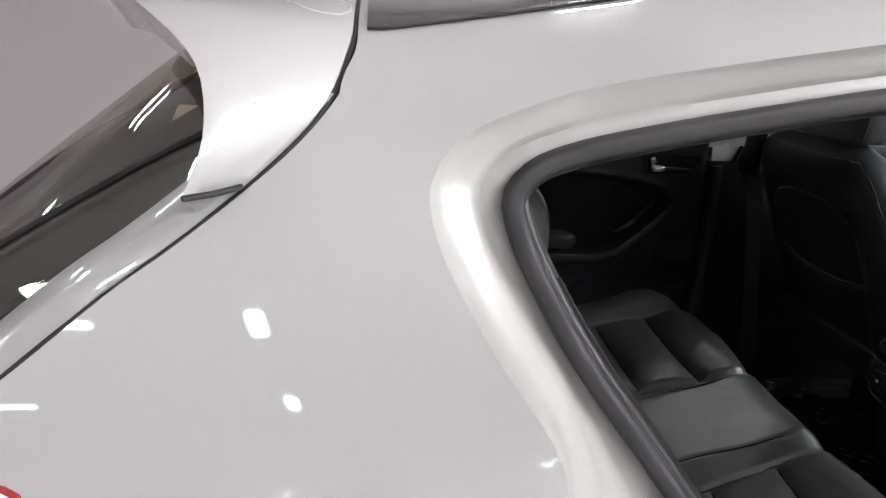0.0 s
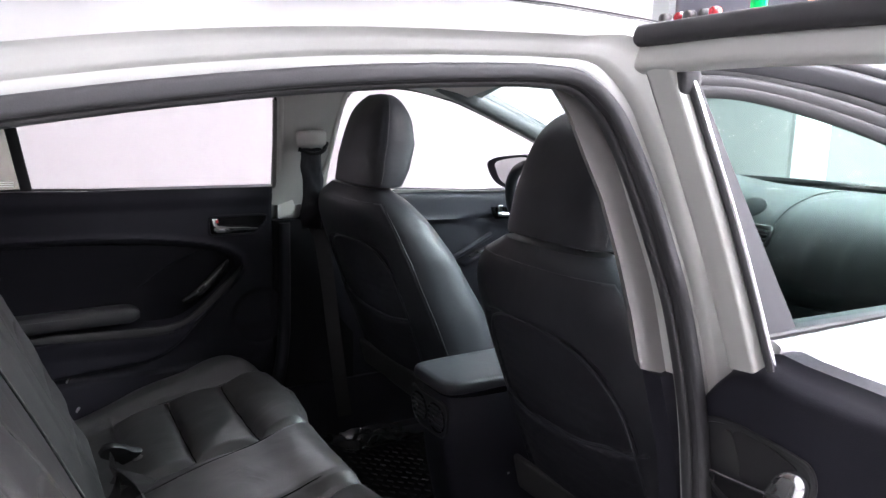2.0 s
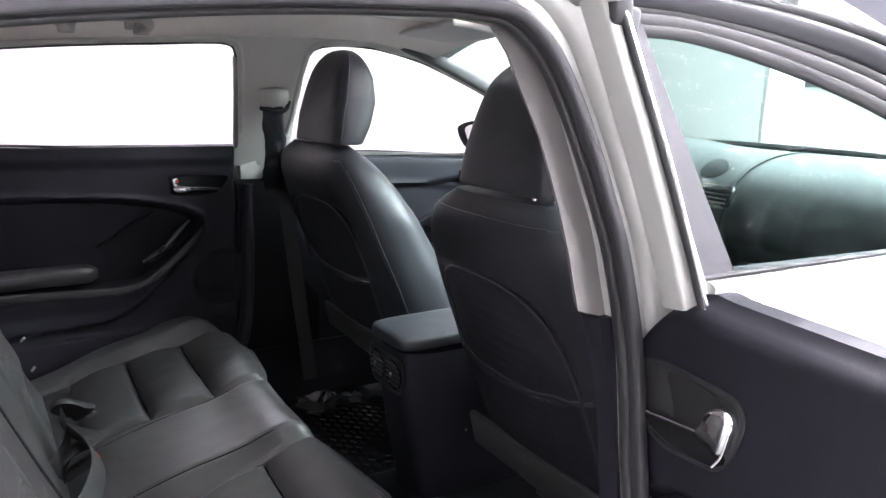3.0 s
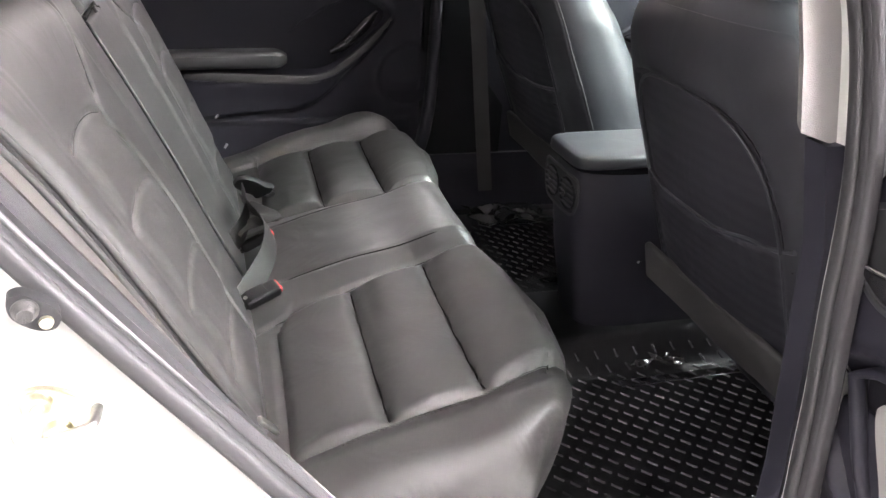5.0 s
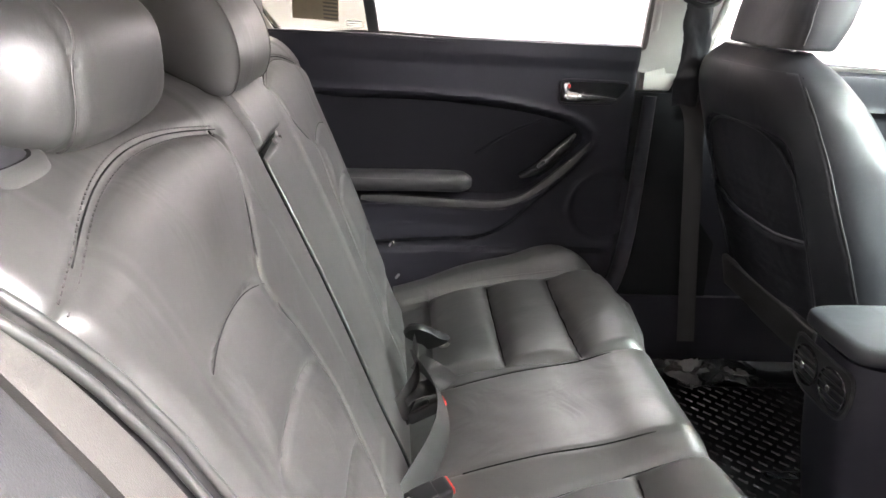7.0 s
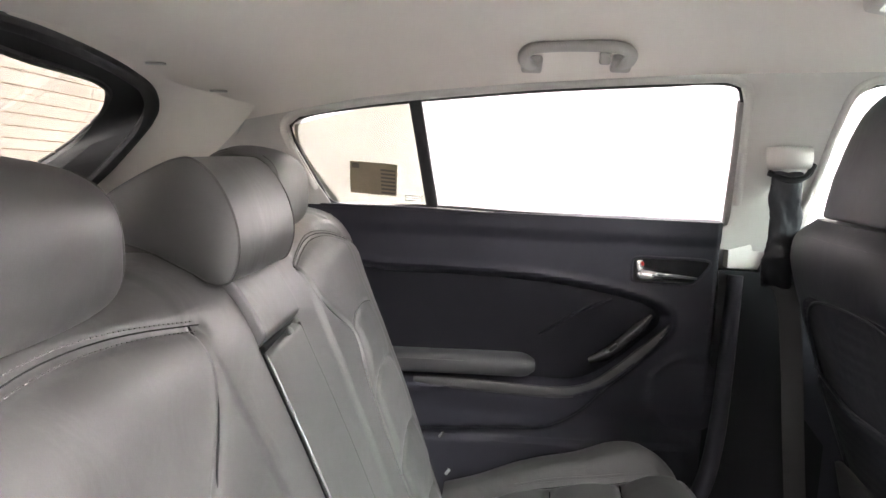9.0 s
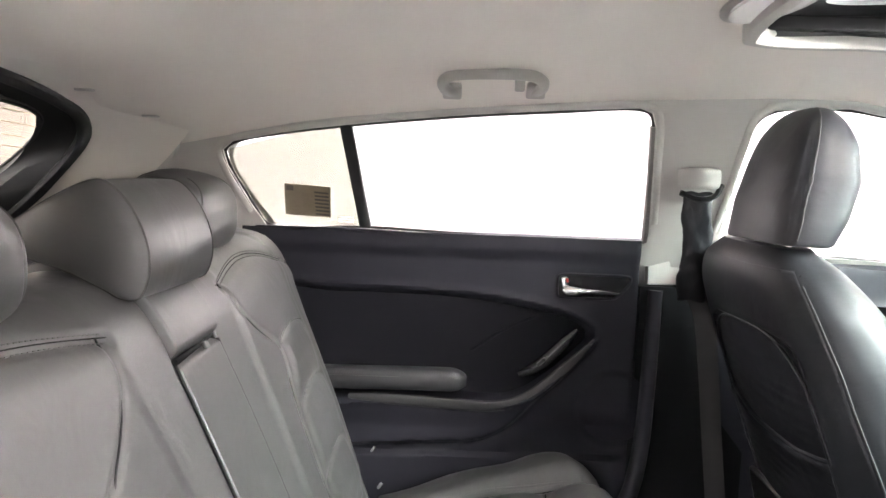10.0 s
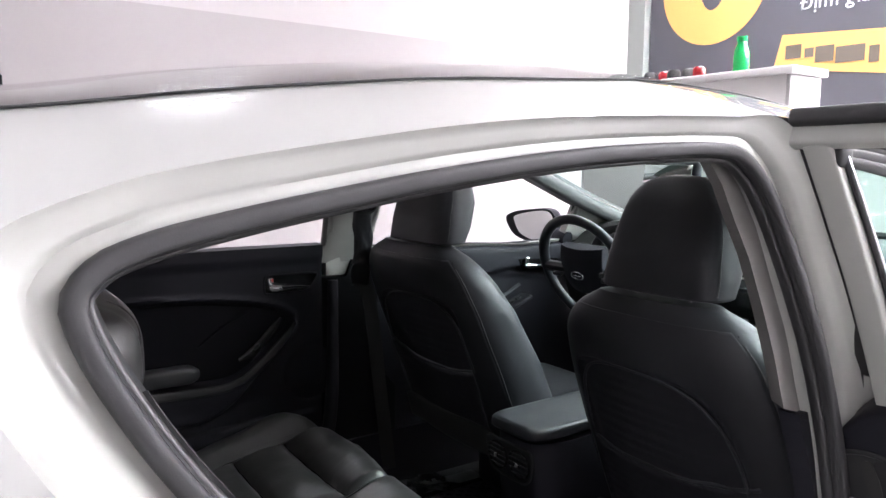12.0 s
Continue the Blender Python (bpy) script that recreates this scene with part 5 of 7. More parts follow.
def dashes(line, host, stitch=0.0065, r=0.00062):
    """A row of single stitches along a line, in one mesh."""
    total = float(np.linalg.norm(np.diff(line, axis=0), axis=1).sum())
    P = fair(line, max(8, 2 * int(total / stitch)))
    part("stitching", joined(*[sweep(P[i : i + 2], round_section(r, r * 1.2, 6), (0.13, 0.21, 0.97)) for i in range(0, len(P) - 1, 2)]), THREAD, host, "pale grey stitches")


# ---- rear seat ----
bench = thing("rear_bench", "black leather rear bench with stitched cushions", "car seat", (0.6, 0, 0.17))
SEC = [(0.42, 0.384), (0.49, 0.405), (0.57, 0.430), (0.65, 0.452), (0.75, 0.472), (0.82, 0.494), (0.86, 0.496), (0.882, 0.48), (0.888, 0.45), (0.875, 0.38), (0.845, 0.31), (0.82, 0.24)]
ns, ny = 130, 300
sec = fair(SEC, ns)
Y = np.linspace(-0.655, 0.655, ny)
Xc, Yc = np.meshgrid(sec[:, 0], Y, indexing="ij")
Zc = np.repeat(sec[:, 1][:, None], ny, 1)
A = np.abs(Yc)
reach = np.interp(A, [0, 0.10, 0.17, 0.25, 0.36, 0.46, 0.54, 0.60, 0.655], [0.925, 0.93, 0.955, 1.0, 1.02, 0.995, 0.94, 0.86, 0.74])
Xc = 0.42 + (Xc - 0.42) * np.where(Xc < 0.6, 1 + (reach - 1) * step(Xc, 0.42, 0.6), reach)
inner = np.interp(Xc, [0.48, 0.52, 0.75, 0.83, 0.9], [0.205, 0.19, 0.152, 0.148, 0.146])
outer = np.interp(Xc, [0.5, 0.62, 0.75, 0.88], [0.53, 0.525, 0.515, 0.49])
deep = step(sec[:, 0], 0.44, 0.5)[:, None] * np.ones_like(Yc)
lift = 0.024 * np.clip((inner - A) / (inner - 0.112), 0, 1)
lift += -0.006 * bell(A - inner, 0.004) - 0.003 * bell(A - 0.112, 0.003)
lift += 0.026 * step(A, 0.5, 0.575) - 0.006 * bell(A - outer, 0.004)
lift -= rolled(0.655 - A, 0.06) * 1.2
tail = 0.500 + 0.035 * step(A, 0.24, 0.15)
lift -= 0.005 * bell(Xc - tail, 0.004) * step(A, 0.15, 0.18) * step(0.56 - A, 0, 0.03)
ins = step(A - inner, 0.0, 0.02) * step(outer - A, 0.0, 0.02) * step(Xc - tail, 0, 0.012)
for xc in (0.625, 0.752):
    lift -= ins * (0.006 * bell(Xc - xc, 0.010) + 0.003 * bell(Xc - xc, 0.004))
lift += ins * 0.016 * np.abs(np.sin(math.pi * (Xc - 0.498) / 0.127)) ** 0.62
lift -= 0.004 * bell(Xc - np.interp(A, [0.14, 0.3, 0.45, 0.52], [0.845, 0.872, 0.862, 0.83]), 0.003) * step(A, 0.14, 0.16) * step(0.54 - A, 0, 0.02)
lift += 0.00035 * np.sin(Xc * 43 + 5 * np.sin(Yc * 17)) * np.sin(Yc * 31 + 3 * np.sin(Xc * 23)) + 0.0002 * np.sin(Yc * 71 + Xc * 37)
front = step(Xc, 0.86, 0.90) * step(0.46 - Zc, 0, 0.05)
cushion = np.stack([Xc + lift * front, Yc, Zc + lift * (1 - 0.7 * front)], -1)
under = np.stack([np.minimum(Xc, 0.8), Yc * 0.97, 0 * Zc + 0.2], -1)
part("cushion", slab(cushion, under), LEATHER, bench, "black leather bench cushion with channelled inserts")


def on_cushion(x, y):
    q = ((cushion[..., 0] - x) ** 2 + (cushion[..., 1] - y) ** 2 + (cushion[..., 2] < 0.35) * 9).ravel()
    near = np.argpartition(q, 5)[:5]
    w = 1 / (q[near] + 1e-7)
    p = (cushion.reshape(-1, 3)[near] * w[:, None]).sum(0) / w.sum()
    return np.array([x, y, p[2]])


for s in (-1, 1):
    for o in (0.010, 0.016):
        pts = [on_cushion(x, s * (np.interp(x, [0.5, 0.62, 0.75, 0.88], [0.53, 0.525, 0.515, 0.49]) + o)) for x in np.linspace(0.56, 0.86, 30)]
        dashes(soft(pts) + np.array([0, 0, 0.0004]), bench)
    for line in ([(x, np.interp(x, [0.5, 0.62, 0.75, 0.88], [0.53, 0.525, 0.515, 0.49])) for x in np.linspace(0.54, 0.85, 30)], [(x, np.interp(x, [0.48, 0.52, 0.75, 0.83, 0.9], [0.205, 0.19, 0.152, 0.148, 0.146])) for x in np.linspace(0.5, 0.85, 30)],
                 [(np.interp(y, [0.14, 0.3, 0.45, 0.52], [0.845, 0.872, 0.862, 0.83]), y) for y in np.linspace(0.155, 0.51, 26)], [(0.625, y) for y in np.linspace(0.185, 0.515, 24)], [(0.752, y) for y in np.linspace(0.165, 0.505, 24)]):
        part("seam", rod(np.array([on_cushion(x, s * y) for x, y in line]) + np.array([0, 0, 0.0005]), 0.0013, 80, sides=6), SEAM_LINE, bench)
    pts = [on_cushion(x, s * 0.112) for x in np.linspace(0.53, 0.84, 24)]
    part("seam", rod(soft(pts) + np.array([0, 0, 0.0006]), 0.0012, 60, sides=6), SEAM_LINE, bench)

bs = fair([(0.36, 0.470), (0.42, 0.455), (0.52, 0.413), (0.655, 0.358), (0.755, 0.314), (0.84, 0.274), (0.90, 0.245), (0.937, 0.212), (0.955, 0.17), (0.958, 0.12), (0.945, 0.08)], 260)
SKEW = 0.035


def back_pad(ya, yb, extra, nyy):
    kk = dense(nyy, 0, 1, 1.35)
    Zb, Kb = np.meshgrid(bs[:, 0], kk, indexing="ij")
    lim = lambda q: np.where(abs(q) > 0.3, np.sign(q) * np.interp(bs[:, 0], [0.36, 0.50, 0.64, 0.72, 0.80, 0.86, 0.90, 0.95], [0.455, 0.48, 0.512, 0.525, 0.543, 0.565, 0.59, 0.615]) + np.where(q < 0, -0.007, 0.0), q)[:, None]
    Yb = lim(ya * np.ones(len(bs))) * (1 - Kb) + lim(yb * np.ones(len(bs))) * Kb if max(abs(ya), abs(yb)) > 0.3 else ya + (yb - ya) * Kb
    Xb = np.repeat(bs[:, 1][:, None], nyy, 1) - SKEW * Yb
    out = extra(Yb, Zb, Xb) - rolled(Yb - Yb[:, :1], 0.022 if ya < -0.3 else 0.0035) - rolled(Yb[:, -1:] - Yb, 0.022 if yb > 0.3 else 0.0035)
    tang = np.gradient(bs, axis=0)
    tang /= np.linalg.norm(tang, axis=1)[:, None]
    nx, nz = tang[:, 0][:, None], -tang[:, 1][:, None]
    F = np.stack([Xb + out * nx, Yb, Zb + out * nz], -1)
    Bk = np.stack([Xb - 0.06 * nx, Yb, Zb - 0.06 * nz], -1)
    return F, Bk


def side_back(s):
    arch = [(s * a, b) for a, b in ((0.66, 0.866), (0.61, 0.884), (0.565, 0.900), (0.531, 0.909), (0.48, 0.922), (0.42, 0.930), (0.35, 0.932), (0.27, 0.926), (0.168, 0.910))]
    arch_s = fair(arch, 60)
    inner_seam = fair([(s * a, b) for a, b in ((0.181, 0.911), (0.194, 0.869), (0.236, 0.832), (0.292, 0.797), (0.293, 0.775), (0.268, 0.738), (0.248, 0.684), (0.238, 0.63), (0.236, 0.52), (0.23, 0.40))], 80)
    outer_seam = fair([(s * a, b) for a, b in ((0.528, 0.907), (0.512, 0.883), (0.500, 0.845), (0.496, 0.80), (0.485, 0.71), (0.47, 0.60), (0.45, 0.40))], 70)
    cross = [fair([(s * a, b) for a, b in line], 30) for line in (((0.292, 0.790), (0.33, 0.803), (0.40, 0.811), (0.455, 0.809), (0.497, 0.799)), ((0.258, 0.694), (0.31, 0.707), (0.38, 0.714), (0.44, 0.713), (0.486, 0.703)),
                                                                  ((0.238, 0.585), (0.30, 0.598), (0.38, 0.604), (0.43, 0.602), (0.47, 0.595)), ((0.236, 0.475), (0.30, 0.486), (0.38, 0.49), (0.46, 0.482)))]
    field = [(s * 0.15, 0.99)] + [tuple(p) for p in inner_seam] + [tuple(p) for p in outer_seam[::-1]] + [(s * 0.55, 0.99)]

    def extra(Yb, Zb, Xb):
        pane = inside(Yb, Zb, field)
        o = 0.004 * step(inside(Yb, Zb, [tuple(p) for p in arch_s] + [(s * 0.12, 0.5), (s * 0.70, 0.5)]), 0, 0.03)
        o -= 0.0042 * bell(to_line(Yb, Zb, arch_s), 0.006)
        o -= 0.0035 * bell(to_line(Yb, Zb, inner_seam), 0.005) + 0.001 * bell(to_line(Yb, Zb, outer_seam), 0.006)
        o -= 0.002 * step(pane, 0, 0.02)
        near = np.full_like(Yb, 1.0)
        for c in cross:
            near = np.minimum(near, to_line(Yb, Zb, c))
        below = step(0.815 - Zb, 0, 0.012) * step(pane, 0, 0.04)
        o += below * (0.009 * (1 - np.exp(-near / 0.022)) - 0.003 * bell(near, 0.004))
        return o

    lo, hi = (0.074, 0.585)
    ya, yb = (lo, hi) if s > 0 else (-hi, -lo)
    F, Bk = back_pad(ya, yb, extra, 200)
    ob = part("backrest", slab(F, Bk), LEATHER, bench, "black leather backrest with arched inserts")

    def at(y, z):
        q = ((F[..., 1] - y) ** 2 + (F[..., 2] - z) ** 2 + (F[..., 0] < 0.15) * 9).ravel()
        near = np.argpartition(q, 9)[:9]
        w = 1 / (q[near] + 1e-6)
        return (F.reshape(-1, 3)[near] * w[:, None]).sum(0) / w.sum()

    for o in (-0.0035, 0.0045):
        pts = soft([at(y * (1 - 0.5 * o), z - o) for y, z in arch_s[10::2]])
        dashes(np.array(pts) + np.array([0.0006, 0, 0]), ob)
    for line, r in ((arch_s[14:], 0.0007), (inner_seam[:66], 0.0011), (cross[0], 0.0006)):
        pts = soft([at(y, z) for y, z in line[::3]])
        part("seam", rod(np.array(pts) + np.array([0.0003, 0, 0.0002]), r, 90, sides=6), SEAM_LINE, ob)


side_back(-1)
side_back(1)


def on_shoulder(x, y, up):
    """A place over the top of the bench's backrest."""
    return (x, y, float(np.interp(x + SKEW * y, bs[::-1, 1], bs[::-1, 0])) + up)


rim = fair([(0.135, -0.435), (0.150, -0.448), (0.2055, -0.462), (0.2135, -0.471), (0.2165, -0.525), (0.213, -0.536), (0.197, -0.549), (0.186, -0.547), (0.15, -0.520), (0.132, -0.47)], 70, True)
hub = rim.mean(0)
shoulder = lambda k, up: [on_shoulder(*(hub + k * (q - hub)), up) for q in rim]
escutcheon = part("belt_panel", grid(np.array([shoulder(k, up) for k, up in ((1.06, -0.003), (1.0, 0.003), (0.93, 0.0036), (0.84, 0.0032), (0.80, 0.0006))]), True), BENCH, bench, "framed black panel on the seat shoulder", sharp=60)
# Dark rod drawn as shade in the step round the inset.
part("panel_shade", rod(shoulder(0.80, 0.0012)[::3], 0.0016, 90, True, sides=6), SEAM_LINE, escutcheon)
part("panel_field", grid(np.array([shoulder(k, up) for k, up in ((0.80, 0.0002), (0.74, 0.0024), (0.4, 0.003), (0.0, 0.003))]), True), LEATHER_SIDE, escutcheon, "smooth black inset")


def mid(Yb, Zb, Xb):
    return 0.004 - 0.012 * bell(Zb - 0.862, 0.005) + 0.006 * step(Zb, 0.862, 0.874)


F, Bk = back_pad(-0.0715, 0.0715, mid, 50)
ob = part("centre_backrest", slab(F, Bk), BENCH, bench, "smooth black leather folding centre armrest")
for y in (-0.0728, 0.0728):
    part("gap_line", rod([(float(np.interp(z, bs[:190, 0], bs[:190, 1])) - SKEW * y + 0.0012, y, z) for z in np.linspace(0.40, 0.858, 30)], 0.0019, 70, sides=8), SEAM_LINE, bench)
fold_line = fair([(0.2665, -0.070, 0.861), (0.264, -0.02, 0.8615), (0.262, 0.03, 0.862), (0.2585, 0.068, 0.863)], 40)
part("fold_gap", sweep(fold_line, round_section(0.004, 0.0035, 10), (0, 0, 1), scale=np.linspace(1.15, 0.45, 40)), SEAM_LINE, ob, "dark gap under the armrest's lip")
part("pull_tab", box((0.010, 0.012, 0.006), (0.269, 0.018, 0.861), 0.002, (0, 60, 0)), PIPING, ob, "grey pull tab")


def side_bolster(s):
    zs = np.linspace(0.41, 0.952, 90)
    wide = BACK_EDGE(zs) if s < 0 else BACK_EDGE(zs) - 0.007
    path = np.stack([BACK_LINE(zs) - SKEW * s * wide, s * wide, zs], 1)
    for out, back in ((-0.002, -0.006), (0.008, -0.013)):
        part("piping", rod((path + np.array([back, s * out, back * 0.3]))[::4], 0.0036, 120, sides=10), BENCH, bench, "black leather piping")
    flank = np.stack([path + np.array([-0.010, -s * 0.006, 0]), path + np.array([-0.020, s * 0.008, 0]), path + np.array([-0.06, s * 0.016, -0.01]), path + np.array([-0.10, s * 0.012, -0.02])])
    part("side_panel", grid(flank), LEATHER_SIDE, bench, "narrow black leather side of the backrest", sharp=60)


side_bolster(-1)
side_bolster(1)


def headrest(host, name, at, hw, h, d, lean, face=1, turn=0.0, label="", seam=0.72, piping=False, droop=0.0, flat=0.0):
    """A headrest pillow: at is its centre; face +1 looks towards +x."""
    n = 72
    U, Vv = np.meshgrid(dense(n, -1, 1, 1.5), dense(n, -1, 1, 1.5))
    a = U * np.sqrt(1 - 0.30 * Vv**2) * (1 - flat * Vv)
    b = Vv * np.sqrt(1 - 0.34 * U**2)
    c = ((1 - np.abs(U) ** 4.5) * (1 - np.abs(Vv) ** 3.6)) ** 0.42
    cut = 1 - 0.05 * bell(np.abs(a) - seam, 0.025) * (c > 0.15)
    m = Matrix.Translation(at) @ pose(0, 0, 0, 0, lean * face, turn)
    F, B = [], []
    f = d * c * cut * (1 - 0.12 * Vv)
    k = -d * 0.85 * c * cut
    bz = h * b - droop * (1 - np.abs(U) ** 2) * (Vv < 0) * np.abs(Vv)
    for arr, cc in ((F, f), (B, k)):
        P = np.stack([face * cc, hw * a, bz, np.ones_like(cc)], -1) @ np.array(m).T
        arr.append(P[..., :3])
    ob = part(name, slab(F[0], B[0]), BENCH if face > 0 else LEATHER_SIDE, host, label)
    for s in (-1, 1):
        j = int(np.argmin(np.abs(a[n // 2] - s * seam)))
        for arr in (F[0], B[0]):
            part("stitching", rod(arr[3:-3, j][::3] + 0.0, 0.0011, 70, sides=5), THREAD if not piping else PIPING, ob)
    for s in (-1, 1):
        foot = m @ Vector((0, s * hw * 0.45, -h * 0.8))
        part("post", rod([foot, m @ Vector((0, s * hw * 0.45, -h - 0.05))], 0.006, 8, sides=12), CHROME, ob, "chrome headrest post")
    return ob


def tall_headrest(host, at, hw, h, label):
    """A front headrest: a wedge with a flat foot, a back leaning forwards and a rounded front."""
    n = 150
    turn = np.linspace(0, 2 * math.pi, n, endpoint=False)
    lay = np.r_[np.linspace(0, 0.02, 4), np.linspace(0.04, 0.55, 22), 0.55 + 0.45 * np.sin(np.linspace(0, math.pi / 2, 26))[1:]]
    back = curve_of([(0, -0.058), (0.3, -0.052), (0.6, -0.036), (0.8, -0.022), (1.0, -0.004)])
    front = curve_of([(0, 0.040), (0.2, 0.064), (0.45, 0.080), (0.7, 0.076), (1.0, 0.055)])
    wide = curve_of([(0, 1.0), (0.15, 1.0), (0.5, 0.93), (0.8, 0.80), (1.0, 0.70)])
    rings = []
    for v in lay:
        top = max(0.0, (v - 0.62) / 0.38)
        close = math.sqrt(max(0.0, 1 - top ** 3.2))
        foot = 1 - 0.035 * max(0.0, 1 - v / 0.02) ** 2
        w = hw * wide(v) * (0.30 + 0.70 * close if v < 0.999 else 0.30) * foot
        mid, half = 0.5 * (back(v) + front(v)), 0.5 * (front(v) - back(v)) * (0.22 + 0.78 * close) * foot
        c, s = np.cos(turn), np.sin(turn)
        power = np.where(c < 0, 2 / 3.6, 2 / 2.5)
        x = mid + half * np.sign(c) * np.abs(c) ** power
        y = w * np.sign(s) * np.abs(s) ** (2 / 3.4)
        # The side panels meet the back panel in a pressed seam.
        press = 1 - 0.03 * bell(np.abs(y) / max(w, 1e-6) - 0.90, 0.03) * (c < 0)
        x = mid + (x - mid) * press
        rings.append(np.stack([at[0] + x, at[1] + y, np.full(n, at[2] + h * (2 * v - 1))], 1))
    mean = lambda r: np.repeat(r.mean(0)[None], n, 0)
    P = np.array([mean(rings[0])] + rings + [0.5 * (rings[-1] + mean(rings[-1])) + [0, 0, 0.0015], mean(rings[-1]) + [0, 0, 0.002]])
    ob = part("headrest", grid(P[:, ::-1], True), LEATHER_SIDE, host, label, sharp=55)
    for s in (-1, 1):
        line = [r[int(n * (0.5 - s * 0.195))] for r in rings[4:-1:2]]
        part("stitching", rod(line, 0.0013, 70, sides=5), PIPING, ob)
        part("post", rod([(at[0] - 0.01, at[1] + s * hw * 0.45, at[2] - h * 0.9), (at[0] - 0.018, at[1] + s * hw * 0.45, at[2] - h - 0.05)], 0.006, 8, sides=12), CHROME, ob, "chrome headrest post")
    return ob


headrest(bench, "headrest", (0.165, -0.36, 1.0), 0.13, 0.062, 0.07, 8, 1, 2, "black leather side headrest", flat=0.06)
headrest(bench, "headrest", (0.125, 0.305, 1.008), 0.125, 0.065, 0.07, 8, 1, 2, "black leather side headrest", flat=0.06)


def wedge_headrest(host, label):
    """The centre headrest: a deep wedge, tall in front and thin behind, with flat side panels."""
    side = fair([(0.243, 0.938), (0.252, 0.960), (0.252, 0.988), (0.240, 1.022), (0.219, 1.050), (0.200, 1.060), (0.180, 1.055), (0.150, 1.040), (0.118, 1.020), (0.098, 1.002), (0.098, 0.986), (0.115, 0.977), (0.165, 0.962), (0.205, 0.944), (0.228, 0.934)], 110, True)
    mid = np.array([0.19, 0.995])
    rows = []
    caps = [(0.0075, 0.0), (0.007, 0.35), (0.0055, 0.7), (0.003, 0.90), (0.0012, 0.97)]
    rows += [(-0.1005 - out, k) for out, k in caps]
    for u in np.linspace(-1, 1, 25):
        rows.append((-0.008 + 0.0925 * u, 1.0 + 0.012 * (1 - u * u)))
    rows += [(0.0845 + out, k) for out, k in caps[::-1]]
    P = np.array([[(mid[0] + k * (a - mid[0]), y, mid[1] + k * (b - mid[1])) for a, b in side] for y, k in rows])
    ob = part("headrest", grid(P, True), BENCH, host, label, sharp=50)
    for y in (-0.1005, 0.0845):
        part("stitching", rod([(a, y, b) for a, b in side[::4]], 0.0013, 110, True, sides=5), THREAD, ob)
    for y in (-0.05, 0.035):
        part("post", rod([(0.165, y, 0.975), (0.172, y, 0.90)], 0.006, 8, sides=12), CHROME, ob, "chrome headrest post")
    return ob


wedge_headrest(bench, "black leather centre headrest in a deep wedge shape")

# Belts and buckles on the bench.
def buckle(at, turn, label, length=0.062):
    ob = thing("seat_belt_buckle", label, "seat belt buckle", at, "rear belt buckles")
    m = pose(*at, *turn)
    def put(shape):
        return [tuple(m @ Vector(p)) for p in shape[0]], shape[1]
    part("housing", put(joined(box((length, 0.030, 0.019), (0, 0, 0), 0.0055), box((length * 0.5, 0.026, 0.004), (-length * 0.1, 0, 0.0095), 0.002))), BUCKLE, ob)
    part("release_button", put(box((0.007, 0.025, 0.011), (length / 2 - 0.001, 0, 0.001), 0.002)), RED, ob, "red release button")
    part("stalk", put(box((0.05, 0.02, 0.008), (-length / 2 - 0.02, 0, -0.004), 0.003)), WEB, ob)
    part("rivet", put(lathe([(0.0, 0.0), (0.004, 0.0), (0.003, 0.002), (0.0, 0.002)], (-length / 2 + 0.004, 0, 0.0095), "z", 12)), STEEL, ob, "bright rivet")
    return ob


buckle((0.482, -0.164, 0.446), (8, -12, 24), "black buckle with a red button lying on the bench")
buckle((0.482, 0.03, 0.450), (-20, -22, 12), "black buckle with a red button tucked by the backrest")
tongue = thing("seat_belt", "dark grey belt strap looped and folded over the bench cushion", "seat belt", (0.48, 0.02, 0.45))


TONGUE = (0.479, 0.19, 0.497)


def strap(points, w, n=60, turn=(0, 0.2, 1), twist=0.0):
    """A flat strap along a line; twist: degrees by which it turns over along its way."""
    P = fair(points, n)
    a = np.radians(np.linspace(0, twist, n))[:, None]
    t0 = np.asarray(turn, float) / np.linalg.norm(turn)
    side = np.cross(np.gradient(P, axis=0), t0)
    side /= np.linalg.norm(side, axis=1)[:, None]
    return sweep(P, round_section(0.0012, w, 10, 3), t0 * np.cos(a) + side * np.sin(a))


part("strap", strap([(0.452, -0.170, 0.440), (0.470, -0.135, 0.452), (0.494, -0.085, 0.468), (0.505, -0.035, 0.480), (0.500, 0.015, 0.490), (0.482, 0.06, 0.497), (0.462, 0.10, 0.50)], 0.021, 80, (0.75, -0.1, 0.65), 25), WEB, tongue)
part("strap", strap([(0.450, 0.02, 0.470), (0.480, 0.03, 0.486), (0.503, 0.06, 0.482), (0.512, 0.10, 0.470), (0.495, 0.135, 0.463), (0.468, 0.15, 0.468)], 0.020, 70, (0.4, 0.2, 0.9), -35), WEB, tongue)
part("strap", strap([(0.440, 0.00, 0.463), (0.462, 0.05, 0.478), (0.470, 0.10, 0.498), (0.462, 0.145, 0.505)], 0.018, 50, (0.8, 0.0, 0.6), 40), WEB, tongue)
cheek = fair([(-0.040, 0.004), (-0.030, 0.018), (-0.005, 0.023), (0.022, 0.021), (0.040, 0.026), (0.046, 0.0), (0.040, -0.026), (0.022, -0.021), (-0.005, -0.023), (-0.030, -0.018)], 60, True)
shell = [[(k * a, k * b, h) for a, b in cheek] for k, h in ((0.0, 0.010), (0.7, 0.0095), (0.93, 0.006), (1.0, 0.0), (0.93, -0.006), (0.0, -0.008))]
upright = Matrix(((0.72, 0.69, 0.0), (0.414, -0.432, -0.8), (-0.552, 0.576, -0.6))).to_4x4()
upright.translation = TONGUE
